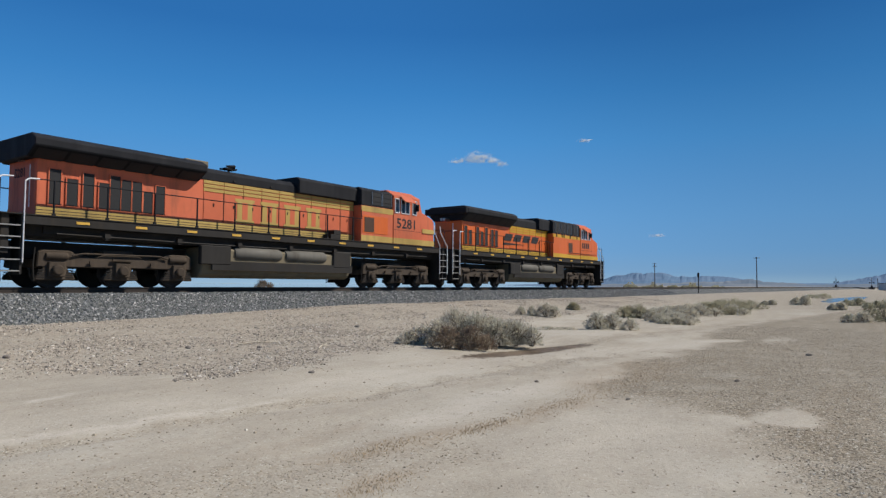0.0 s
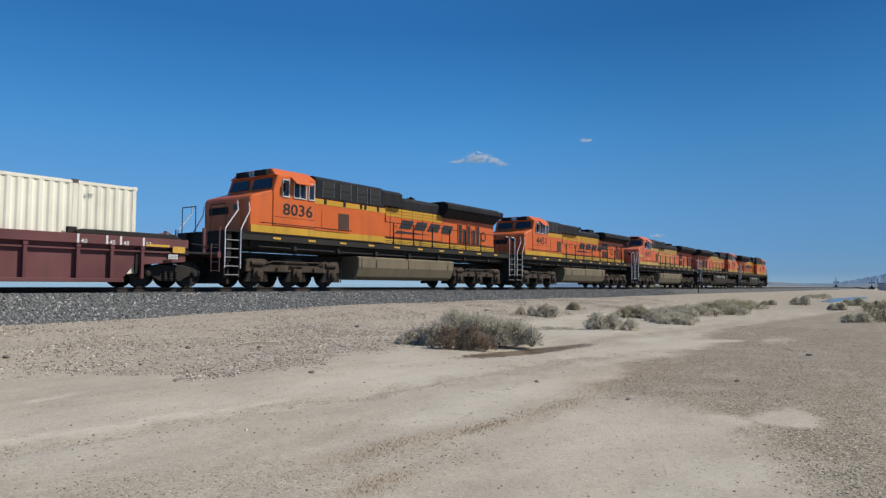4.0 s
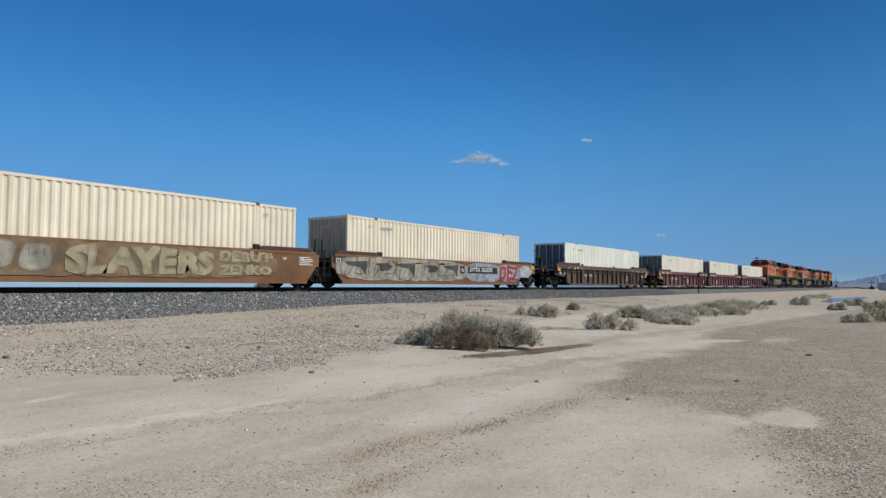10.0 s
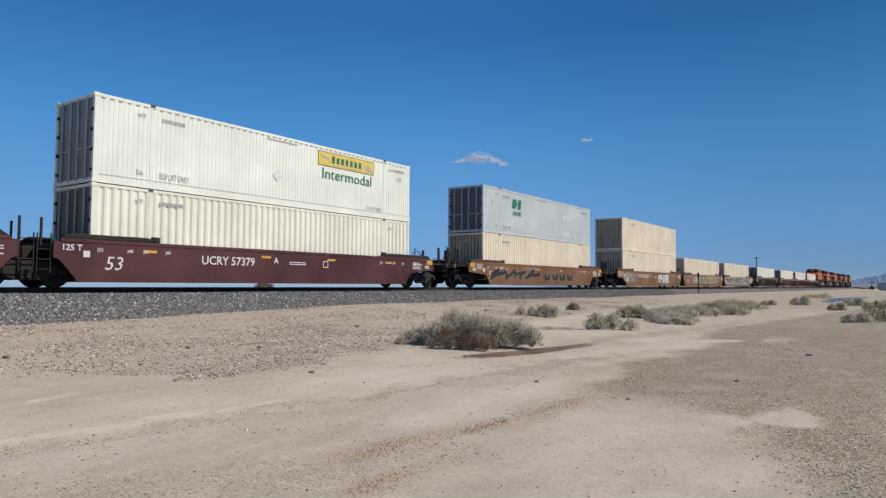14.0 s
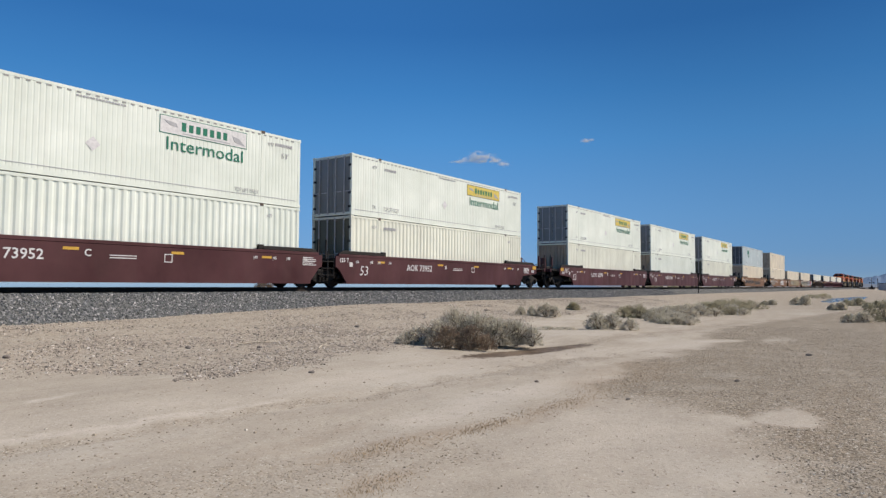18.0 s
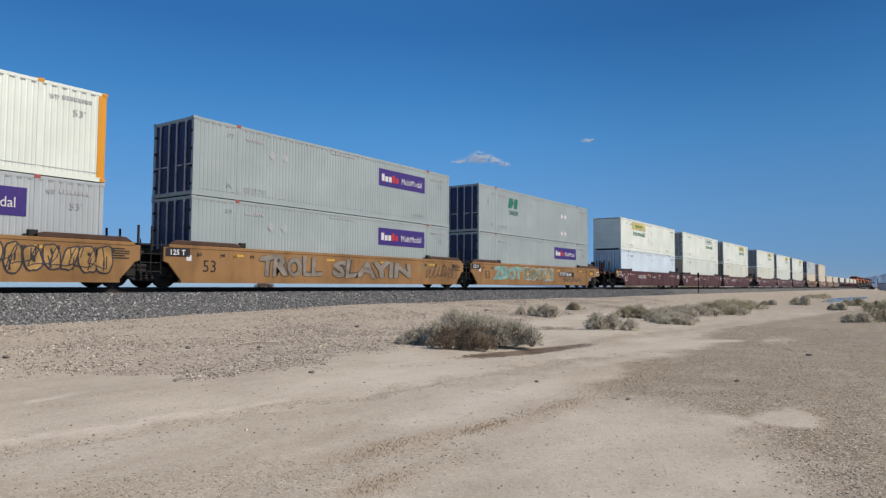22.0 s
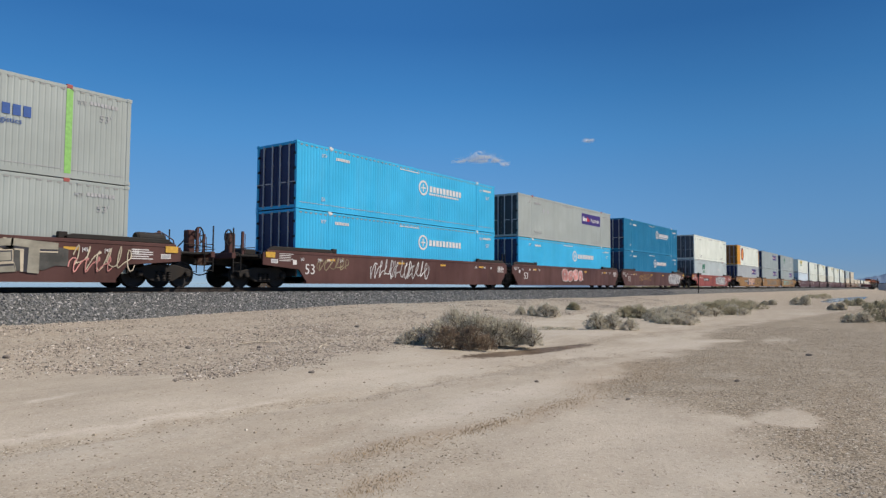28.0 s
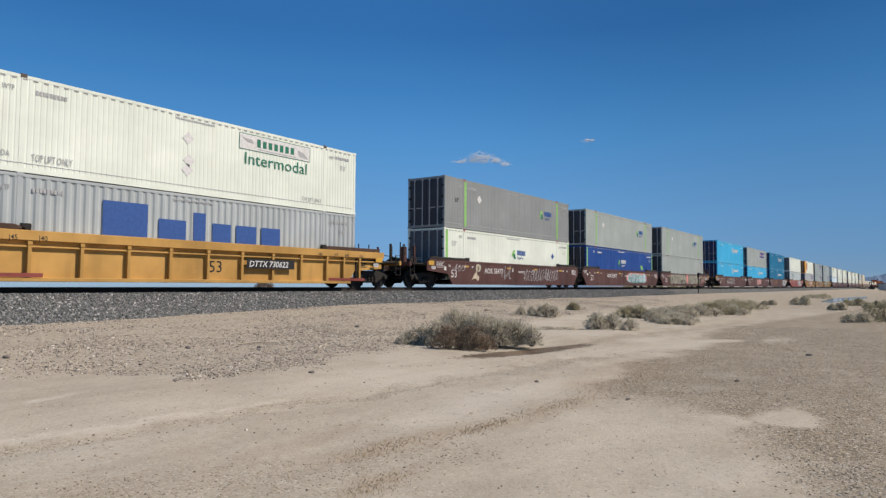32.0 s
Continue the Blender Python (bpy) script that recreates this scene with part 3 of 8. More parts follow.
def car_bogie(parent, x):
    tr = part("bogie", kept("car_bolster", lambda: Mesh().box(-0.2, 0.2, -1.0, 1.0, 0.42, 0.72).box(-0.75, 0.75, -0.5, 0.5, 0.5, 0.62), FRAME, 0.02), FRAME, parent, "dark cast-steel two-axle bogie", at=(x, 0, -DROP))
    side = [(-1.18, 0.4), (-1.2, 0.6), (-0.95, 0.68), (-0.5, 0.8), (0.5, 0.8), (0.95, 0.68), (1.2, 0.6), (1.18, 0.4), (0.72, 0.4), (0.4, 0.22), (-0.4, 0.22), (-0.72, 0.4)]
    sf_mesh = kept("car_side", lambda: Mesh().prism(side, -0.07, 0.07), FRAME, 0.02)
    cap = kept("bearing_cap", lambda: Mesh().lathe([(0.0, -0.17), (0.07, -0.17), (0.11, -0.13), (0.11, 0)], 12, "y", (0, 0, 0.475)), FRAME)
    spr = kept("car_spring", lambda: Mesh().lathe([(0.04, 0.3), (0.08, 0.31), (0.05, 0.35), (0.08, 0.39), (0.05, 0.43), (0.08, 0.47), (0.05, 0.51), (0.08, 0.55), (0.04, 0.57)], 10, "z"), FRAME)
    for a in (-0.9, 0.9):
        wheelset(tr, a, 0.475, "car")
    for s in (-1, 1):
        sf = part("side_frame", sf_mesh, FRAME, tr, at=(0, s * 1.0, 0))
        for a in (-0.9, 0.9):
            part("bearing_cap", cap, FRAME, sf, at=pose(a, s * 0.06, 0, 0, 0, 0 if s < 0 else 180))
        for d in (-0.22, 0, 0.22) if s < 0 else ():
            part("spring", spr, FRAME, sf, at=(d, s * 0.09, 0))
    return tr


def coupler_mesh():
    m = Mesh().box(-0.55, 0.12, -0.09, 0.09, 0.78, 0.98)
    m.prism([(0.1, 0.18), (0.32, 0.17), (0.36, 0.05), (0.22, 0.0), (0.36, -0.12), (0.3, -0.2), (0.1, -0.17)], 0.72, 1.04, "z")
    return m


def hose_mesh():
    pts = [(0.0, 0.0, 0.8), (0.12, 0, 0.6), (0.3, 0, 0.42), (0.5, 0, 0.34), (0.66, 0, 0.32)]
    return Mesh().path(pts, 0.025, 6).tube((0, 0, 0.8), (-0.2, 0, 0.86), 0.03, 6)


# ---- locomotives ----
def engine(place, turn, number, scheme, model):
    """A six-axle road locomotive. Its cab is at +x; the -y side carries the air tanks."""
    body = ORANGE if scheme == "new" else ORANGE_OLD
    band = YELLOW if scheme == "new" else CREAM
    roll = "engine" if turn == 0 else "engine_back"
    told = {"new": "bright orange and black diesel locomotive with yellow stripes", "old": "faded orange and black diesel locomotive with yellow stripes"}[scheme]
    lo = thing("locomotive", told, "locomotive", "locomotives of the train")
    MOVING.append((lo, place, turn))
    DK = 2.0           # walkway
    # frame
    part("underframe", Mesh().box(-10.7, 10.7, -1.1, 1.1, 1.4, DK - 0.06).box(-10.9, 10.9, -0.35, 0.35, 0.75, 1.3), FRAME, lo, bevel=0.03)
    for s in (-1, 1):
        y0, y1 = sorted((s * 1.42, s * 1.52))
        sill = part("side_sill", Mesh().box(-10.28, 10.28, y0, y1, 1.72, DK), FRAME, lo, bevel=0.015)
        part("web", Mesh().prism([(-9.6, 1.72), (9.6, 1.72), (9.6, 1.5), (4.6, 1.4), (-4.6, 1.4), (-9.6, 1.5)], min(s * 1.12, s * 1.2), max(s * 1.12, s * 1.2)), FRAME, sill)
        for i in range(10):
            part("reflector", kept("sill_reflector", lambda: Mesh().box(-0.2, 0.2, -0.006, 0.006, -0.04, 0.04), REFLECT), REFLECT, sill, at=(-8.6 + 1.9 * i, s * 1.528, 1.86))
        for i in range(7):
            part("jacking_pad", kept("jacking_pad", lambda: Mesh().box(-0.09, 0.09, -0.05, 0.05, -0.14, 0.0).box(-0.05, 0.05, -0.03, 0.07, -0.2, -0.14), FRAME), FRAME, sill, at=(-7.8 + 2.55 * i, s * 1.45, 1.58))
        pipe = Mesh().path([(-9.3, s * 1.36, 1.5), (-4.5, s * 1.36, 1.46), (4.5, s * 1.36, 1.46), (9.3, s * 1.36, 1.5)], 0.03)
        part("air_pipe", pipe, FRAME, lo)
    part("walkway", Mesh().box(-10.95, 10.95, -1.55, 1.55, DK, DK + 0.03), FRAME, lo)
    # tank between the bogies
    tk = part("fuel_tank", Mesh().prism([(-1.4, 0.82), (-1.22, 0.36), (-1.0, 0.24), (1.0, 0.24), (1.22, 0.36), (1.4, 0.82), (1.42, 1.3), (1.2, 1.36), (-1.2, 1.36), (-1.42, 1.3)], -4.25, 3.55, "x"), TANK, lo, "dust-coloured steel fuel tank", bevel=0.04)
    for s in (1,):
        for x in (-3.7, -0.2, 3.3):
            part("tank_strap", Mesh().box(x - 0.03, x + 0.03, s * 1.40, s * 1.44, 0.84, 1.3), TANK, tk)
        part("fuel_gauge", Mesh().box(2.2, 2.32, s * 1.40, s * 1.44, 0.86, 1.2), AIR_TANK, tk)
    # right-hand side: battery boxes and two air tanks
    for x in (0.75, -1.75):
        part("air_tank", Mesh().lathe([(0.0, -1.15), (0.2, -1.13), (0.25, -1.0), (0.25, 1.0), (0.2, 1.13), (0.0, 1.15)], 18, "x", (x, -1.30, 1.17)), AIR_TANK, lo, "long grey cylindrical air tank", smooth=True)
    part("battery_box", Mesh().box(2.3, 3.4, -1.5, -1.3, 0.75, 1.45), FRAME, lo, bevel=0.03)
    part("battery_box", Mesh().box(-4.4, -3.1, -1.5, -1.3, 0.72, 1.42), FRAME, lo, bevel=0.03)
    part("tank_skirt", Mesh().box(-3.9, 3.5, -1.48, -1.42, 0.52, 0.86), FRAME, lo)
    for x in (-7.15, 7.15):
        engine_bogie(lo, x, roll)
    # ends: pilot, steps, coupler
    for e in (-1, 1):
        pl = part("pilot", Mesh().box(e * 10.62, e * 10.85, -1.45, 1.45, 0.85, DK), FRAME, lo, bevel=0.02)
        if e > 0:
            part("snow_plow", Mesh().poly([(10.78, -1.4, 0.02), (10.78, 1.4, 0.02), (11.12, 0, 0.02), (10.78, -1.4, 0.85), (10.78, 1.4, 0.85), (10.95, 0, 0.85), (10.68, -1.4, 0.02), (10.68, 1.4, 0.02), (10.68, -1.4, 0.85), (10.68, 1.4, 0.85)],
                                          [(0, 2, 5, 3), (2, 1, 4, 5), (0, 3, 8, 6), (1, 7, 9, 4), (3, 5, 4, 9, 8), (0, 6, 7, 1, 2), (6, 8, 9, 7)]), FRAME, pl)
        part("coupler", kept("coupler", coupler_mesh, RUST, 0.01), RUST, lo, at=pose(e * 10.8, 0, 0, 0, 0, 0 if e > 0 else 180))
        for y in (-0.55, 0.45):
            part("air_hose", kept("air_hose", hose_mesh, BLACK), BLACK, pl, at=pose(e * 10.7, y, 0.05, 0, 0, 0 if e > 0 else 180))
        for s in (-1, 1):
            st = part("step_well", Mesh().box(e * 10.28, e * 10.34, s * 0.9, s * 1.5, 0.26, DK).box(e * 10.94, e * 10.98, s * 0.9, s * 1.5, 0.26, DK), FRAME, lo)
            for k in range(5):
                z = 0.34 + 0.33 * k
                part("step", kept("step_tread", lambda: Mesh().box(-0.3, 0.3, -0.28, 0.28, 0, 0.04), FRAME), FRAME, st, at=(e * 10.64, s * 1.2, z))
                part("step_edge", kept("step_edge", lambda: Mesh().box(-0.3, 0.3, -0.02, 0.02, 0.0, 0.035), STEP_PAINT), STEP_PAINT, st, "white-painted step edge", at=(e * 10.64, s * 1.5, z))
            for x, d in ((10.28, 0.0), (10.98, 0.16)):
                line = [(x, 1.54, 0.6), (x, 1.54, DK + 0.1), (x - 0.42 - d, 1.5, DK + 0.85), (x - 0.42 - d, 1.45, DK + 1.2)] if e > 0 else [(x, 1.54, 0.6), (x, 1.54, DK + 0.98), (x - 0.1, 1.52, DK + 1.06), (x - 0.4, 1.5, DK + 1.08)]
                part("handrail", Mesh().path([(e * p, s * q, z) for p, q, z in line], 0.024), WHITE if e > 0 or scheme == "new" else SILVER, lo, "white-painted grab rail")
        for s in (-1, 1):
            part("end_rail", Mesh().path([(e * 10.88, s * 1.4, DK), (e * 10.88, s * 1.4, DK + 1.05), (e * 10.88, s * 0.5, DK + 1.05), (e * 10.88, s * 0.5, DK)], 0.02), BLACK, lo)
    # nose and cab
    NX = 9.85
    nose = part("nose", Mesh().prism([(NX - 0.02, DK + 0.03), (NX, 3.36), (NX - 0.12, 3.5), (8.62, 3.86), (8.1, 3.86), (8.1, DK + 0.03)], -1.46, 1.46), body, lo, bevel=0.05)
    cab = part("cab", Mesh().prism([(8.72, DK + 0.03), (8.72, 3.82), (8.5, 4.46), (6.4, 4.46), (6.4, DK + 0.03)], -1.5, 1.5), body, lo, bevel=0.03)
    roof_t = 4.76 if model == "dash" else 4.80
    part("cab_roof", Mesh().poly([(8.62, -1.5, 4.45), (8.62, 1.5, 4.45), (6.36, 1.5, 4.45), (6.36, -1.5, 4.45), (8.4, -1.0, roof_t), (8.4, 1.0, roof_t), (6.4, 1.0, roof_t), (6.4, -1.0, roof_t)],
                                 [(0, 3, 2, 1), (4, 5, 6, 7), (0, 1, 5, 4), (1, 2, 6, 5), (2, 3, 7, 6), (3, 0, 4, 7)]), body, lo, bevel=0.03)
    for s in (-1, 1):
        for a, b in ((6.5, 6.82), (6.98, 7.3), (7.32, 7.64), (7.9, 8.24)):
            win = part("side_window", Mesh().box(a, b, min(s * 1.49, s * 1.512), max(s * 1.49, s * 1.512), 3.6, 4.3), GLASS, cab)
            part("window_frame", Mesh().path([(a, s * 1.516, 3.6), (a, s * 1.516, 4.3), (b, s * 1.516, 4.3), (b, s * 1.516, 3.6), (a, s * 1.516, 3.6)], 0.028), SILVER, win, "bare aluminium window frame")
        part("sun_shade", Mesh().prism([(s * 1.5, 4.44), (s * 1.5, 4.47), (s * 1.86, 4.17), (s * 1.85, 4.14)], 6.88, 7.8, "x"), body, cab)
        part("mirror", Mesh().box(8.2, 8.24, min(s * 1.52, s * 1.68), max(s * 1.52, s * 1.68), 3.8, 4.15), BLACK, cab)
        if number:
            me_at = on_side(6.62 if s < 0 else 8.22, s * 1.505, 2.86, s) @ Matrix.Diagonal((1.22, 1.0, 1, 1))
            part("number", letters(number, 0.68, INK, 0.012), INK, cab, "black road number", at=me_at)
        else:
            for k in range(4):
                part("number_bar", Mesh().box(6.7 + 0.36 * k, 6.95 + 0.36 * k, min(s * 1.5, s * 1.507), max(s * 1.5, s * 1.507), 2.9, 3.32), INK, cab)
        part("cab_band", Mesh().box(6.4, 8.66, min(s * 1.5, s * 1.507), max(s * 1.5, s * 1.507), DK + 0.06, DK + 0.34), band, cab)
        part("nose_band", Mesh().box(8.67, NX - 0.06, min(s * 1.46, s * 1.505), max(s * 1.46, s * 1.505), DK + 0.06, DK + 0.34), band, nose)
        if scheme == "old":
            part("nose_stripe", Mesh().box(8.75, NX - 0.06, min(s * 1.46, s * 1.508), max(s * 1.46, s * 1.508), 2.72, 2.94), band, nose)
        part("pin_stripe", Mesh().box(6.45, 8.62, min(s * 1.5, s * 1.506), max(s * 1.5, s * 1.506), 2.74, 2.755), INK, cab)
    # windscreen
    for y in (-0.72, 0.72):
        part("windscreen", Mesh().poly([(8.70, y - 0.6, 3.92), (8.70, y + 0.6, 3.92), (8.57, y + 0.55, 4.36), (8.57, y - 0.55, 4.36)], [(0, 1, 2, 3)]).poly([(8.73, y - 0.6, 3.92), (8.73, y + 0.6, 3.92), (8.59, y + 0.55, 4.36), (8.59, y - 0.55, 4.36)], [(0, 1, 2, 3)]), GLASS, cab)
    for y in (-0.6, 0.6):
        part("number_board", Mesh().box(8.42, 8.68, y - 0.36, y + 0.36, 4.5, 4.72), BLACK, lo)
    part("headlight", Mesh().box(8.3, 8.6, -0.22, 0.22, 4.48, 4.7).tube((8.5, -0.1, 4.6), (8.64, -0.1, 4.6), 0.085, 12).tube((8.5, 0.1, 4.6), (8.64, 0.1, 4.6), 0.085, 12), STEEL, lo)
    part("nose_door", Mesh().box(NX - 0.02, NX + 0.02, 0.25, 0.95, DK + 0.1, 3.35), body, nose, bevel=0.01)
    part("nose_window", Mesh().tube((NX - 0.01, 0.6, 3.05), (NX + 0.035, 0.6, 3.05), 0.13, 16), GLASS, nose)
    part("nose_emblem", Mesh().box(NX - 0.02, NX + 0.012, -1.1, 0.15, 2.8, 3.1), BLACK if scheme == "new" else CREAM, nose)
    # equipment section behind the cab, full width
    AX = 4.1 if model == "dash" else 1.75
    aux = part("equipment_cabinet", Mesh().box(AX, 6.4, -1.46, 1.46, DK + 0.03, 3.74), body, lo, bevel=0.02)
    for s in (-1, 1):
        y0, y1 = sorted((s * 1.46, s * 1.475))
        part("hatch", Mesh().box(4.2, 6.0, y0, y1, 2.44, 3.28), ORANGE, aux, bevel=0.004)
        part("louvre", Mesh().box(4.3, 4.98, min(s * 1.47, s * 1.485), max(s * 1.47, s * 1.485), 2.5, 3.2), RUST, aux)
        part("cabinet_band", Mesh().box(AX, 6.4, min(s * 1.46, s * 1.47), max(s * 1.46, s * 1.47), DK + 0.06, DK + 0.34), band, aux)
        part("top_band", Mesh().box(AX, 6.4, min(s * 1.46, s * 1.47), max(s * 1.46, s * 1.47), 3.46 if model == "dash" else 3.5, 3.72), band, aux)
    up_z = 4.62 if model == "dash" else 4.74
    blower = part("blower_housing", Mesh().prism([(-1.44, 3.74), (1.44, 3.74), (1.44, up_z - 0.14), (1.2, up_z), (-1.2, up_z), (-1.44, up_z - 0.14)], AX + 0.02, 6.36, "x"), BLACK, lo, bevel=0.03)
    for s in (-1, 1):
        for x in ((5.95, 5.2) if model == "dash" else (5.6, 4.5, 3.4, 2.5)):
            part("grille", Mesh().box(x - 0.33, x + 0.33, min(s * 1.43, s * 1.45), max(s * 1.43, s * 1.45), 3.84, up_z - 0.2), DARK_HOLE, blower)
            part("grille_bar", Mesh().box(x - 0.36, x - 0.33, min(s * 1.43, s * 1.46), max(s * 1.43, s * 1.46), 3.84, up_z - 0.16), STEEL, blower)
            for k in range(2):
                part("slat", kept("blower_slat", lambda: Mesh().box(-0.33, 0.33, -0.012, 0.012, -0.012, 0.012), DARK_HOLE), DARK_HOLE, blower, at=(x, s * 1.455, 4.0 + 0.24 * k))
            part("grille_bar", Mesh().box(x + 0.33, x + 0.36, min(s * 1.43, s * 1.46), max(s * 1.43, s * 1.46), 3.84, up_z - 0.16), STEEL, blower)
        if model == "es":
            for x in (5.8, 4.6, 3.5, 3.2, 2.3):
                part("bracket", kept("cowl_bracket", lambda: Mesh().box(-0.06, 0.06, -0.02, 0.02, -0.2, 0.02), BLACK), BLACK, blower, at=(x, s * 1.475, 3.74))
    # long hood
    HW = 0.98
    es = 0.16 if model == "es" else 0.0
    hood = part("hood", Mesh().box(-9.75 if model == "dash" else -9.25, AX, -HW, HW, DK + 0.03, 4.0), body, lo, bevel=0.02)
    roof_end = 0.5 if model == "dash" else 0.1
    part("hood_roof", Mesh().prism([(-HW - 0.03, 3.9), (HW + 0.03, 3.9), (HW + 0.03, 4.2 + es), (0.8, 4.38 + es), (-0.8, 4.38 + es), (-HW - 0.03, 4.2 + es)], -9.7 if model == "dash" else -9.2, AX, "x"), BLACK, lo, bevel=0.02)
    part("raised_roof", Mesh().prism([(-1.2, 3.92), (1.2, 3.92), (1.2, up_z - 0.14), (1.0, up_z - 0.01), (-1.0, up_z - 0.01), (-1.2, up_z - 0.14)], roof_end, AX + 0.03, "x"), BLACK, lo, bevel=0.02)
    part("exhaust_duct", Mesh().box(-4.4, -3.4, -0.38, 0.38, 4.36, 4.72) if model == "dash" else Mesh().box(-3.6, -3.1, -0.3, 0.3, 4.5, 4.62), TANK if number == "5281" else BLACK, lo, bevel=0.03)
    horn = part("horn", Mesh().tube((-2.2, 0.0, 4.36), (-2.2, 0.0, 4.66), 0.04, 6).box(-2.5, -1.95, -0.2, 0.2, 4.6, 4.66), BLACK, lo)
    for y in (-0.13, 0, 0.13):
        part("trumpet", Mesh().tube((-2.35 + y, y * 1.5, 4.66 + abs(y) * 0.4), (-1.95 + y, y * 1.5, 4.68 + abs(y) * 0.4), 0.025, 8, 0.075), BLACK, horn)
    part("antenna", Mesh().tube((7.2, 0, roof_t), (7.2, 0, roof_t + 0.1), 0.3, 16).box(6.7, 7.5, -0.25, 0.25, roof_t, roof_t + 0.06), SILVER if model == "es" else body, lo)
    # radiators hang over the walkway at the rear
    RX = 0.68 if model == "es" else 0.0
    wing = part("radiator_cowl", Mesh().prism([(-1.5, 4.1 + es), (-1.5, 4.34 + es), (-1.2, 4.5 + es), (1.2, 4.5 + es), (1.5, 4.34 + es), (1.5, 4.1 + es), (HW, 3.8), (-HW, 3.8)], -10.05 + RX, -4.2 + RX, "x"), BLACK, lo, "black overhanging radiator cowl", bevel=0.03)
    if model == "es":
        part("cowl_end", Mesh().box(-10.28 + RX, -10.05 + RX, -1.5, 1.5, 4.18, 4.54), BLACK, wing, bevel=0.03)
    for s in (-1, 1):
        for k in range(6):
            x = -9.5 + RX + 0.95 * k
            part("radiator_screen", kept("radiator_screen" + model, lambda: Mesh().poly([(-0.42, 0, 0), (0.42, 0, 0), (0.42, 0.42, 0.24 + es), (-0.42, 0.42, 0.24 + es)], [(0, 1, 2, 3)]).poly([(-0.42, 0, -0.02), (0.42, 0, -0.02), (0.42, 0.42, 0.22 + es), (-0.42, 0.42, 0.22 + es)], [(3, 2, 1, 0)]), DARK_HOLE), DARK_HOLE, wing,
                 at=pose(x, s * 1.03, 3.79, 0, 0, 0) if s > 0 else pose(x, -1.03, 3.79, 0, 0, 180))
    # hood doors, bands and grilles
    door = kept("hood_door_" + scheme, lambda: Mesh().box(-0.43, 0.43, 0, 0.02, 0, 1.02), body, 0.006)
    latch = kept("door_latch", lambda: Mesh().box(-0.02, 0.02, 0.02, 0.045, 0.5, 0.62), FRAME)
    bandm = kept("hood_band_" + scheme, lambda: Mesh().box(-0.44, 0.44, 0, 0.022, 0, 0.12).box(-0.44, 0.44, 0, 0.022, 0.15, 0.27).box(-0.44, 0.44, 0, 0.022, 0.30, 0.42), band, 0.004)
    for s in (-1, 1):
        rz = 0 if s > 0 else 180
        for k in range(9 if model == "dash" else 6):
            x = AX - 0.48 - 0.9 * k
            d = part("hood_door", door, body, hood, at=pose(x, s * HW, 2.42, 0, 0, rz))
            part("latch", latch, FRAME, d)
            part("door_seam", kept("door_seam", lambda: Mesh().box(-0.452, -0.436, 0, 0.023, -0.05, 1.04), FRAME), FRAME, d)
            part("upper_band", bandm, band, hood, at=pose(x, s * HW, 3.47, 0, 0, rz))
            if k % 2:
                part("lifting_eye", kept("lifting_eye", lambda: Mesh().box(-0.05, 0.05, 0, 0.03, 0, 0.05), FRAME), FRAME, hood, at=pose(x, s * (HW + 0.04), 3.97, 0, 0, rz))
        part("lower_band", Mesh().box(-9.75 if model == "dash" else -9.25, AX, min(s * HW, s * (HW + 0.024)), max(s * HW, s * (HW + 0.024)), DK + 0.06, DK + 0.32), band, hood)
        for z in (DK + 0.13, DK + 0.22, DK + 0.33):
            part("band_line", Mesh().box(-9.75 if model == "dash" else -9.25, AX, min(s * HW, s * (HW + 0.028)), max(s * HW, s * (HW + 0.028)), z, z + 0.018), INK, hood)
        tall = kept("tall_grille", lambda: Mesh().box(-0.17, 0.17, 0, 0.03, 0, 1.05), DARK_HOLE)
        slat = kept("grille_frame", lambda: Mesh().box(-0.2, -0.17, 0, 0.045, -0.03, 1.08).box(0.17, 0.2, 0, 0.045, -0.03, 1.08).box(-0.17, 0.17, 0, 0.045, -0.03, 0.0).box(-0.17, 0.17, 0, 0.045, 1.05, 1.08), body)
        if s < 0:
            spots = [-9.24, -8.72, -8.22, -7.72, -7.35, -6.98, -6.6, -6.2, -5.75] if model == "dash" else [-8.9, -8.4, -7.6, -7.1, -6.6, -5.9, -5.4]
        elif model == "dash":
            spots = [-9.2, -8.6, -8.0]
            sq = kept("square_grille", lambda: Mesh().box(-0.25, 0.25, 0, 0.03, 0, 0.5), DARK_HOLE)
            for x in (-5.0, -5.65):
                for z in (2.42, 3.05):
                    part("vent", sq, DARK_HOLE, hood, at=pose(x, s * HW, z, 0, 0, rz))
        else:
            spots = [-5.45, -5.9, -6.35, -6.9, -7.35]
        for x, tallness in zip(spots, (1.05, 0.82, 1.05, 0.82, 1.08, 1.0, 1.0, 0.72, 0.95)):
            g = part("grille", tall, DARK_HOLE, hood, at=pose(x, s * HW, 2.42, 0, 0, rz) @ Matrix.Diagonal((1, 1, tallness, 1)))
            part("grille_frame", slat, body, g)
        if s > 0:
            x = -6.9 if model == "dash" else -8.0
            part("emblem", Mesh().ring((x, 2.95), 0.2, 0.3, HW + 0.004, HW + 0.03), INK, hood)
            part("emblem_door", Mesh().box(x - 0.42, x + 0.42, HW, HW + 0.02, 2.42, 3.5), body, hood, bevel=0.006)
        # company lettering drawn as plain slabs
        y = s * (HW + 0.03)
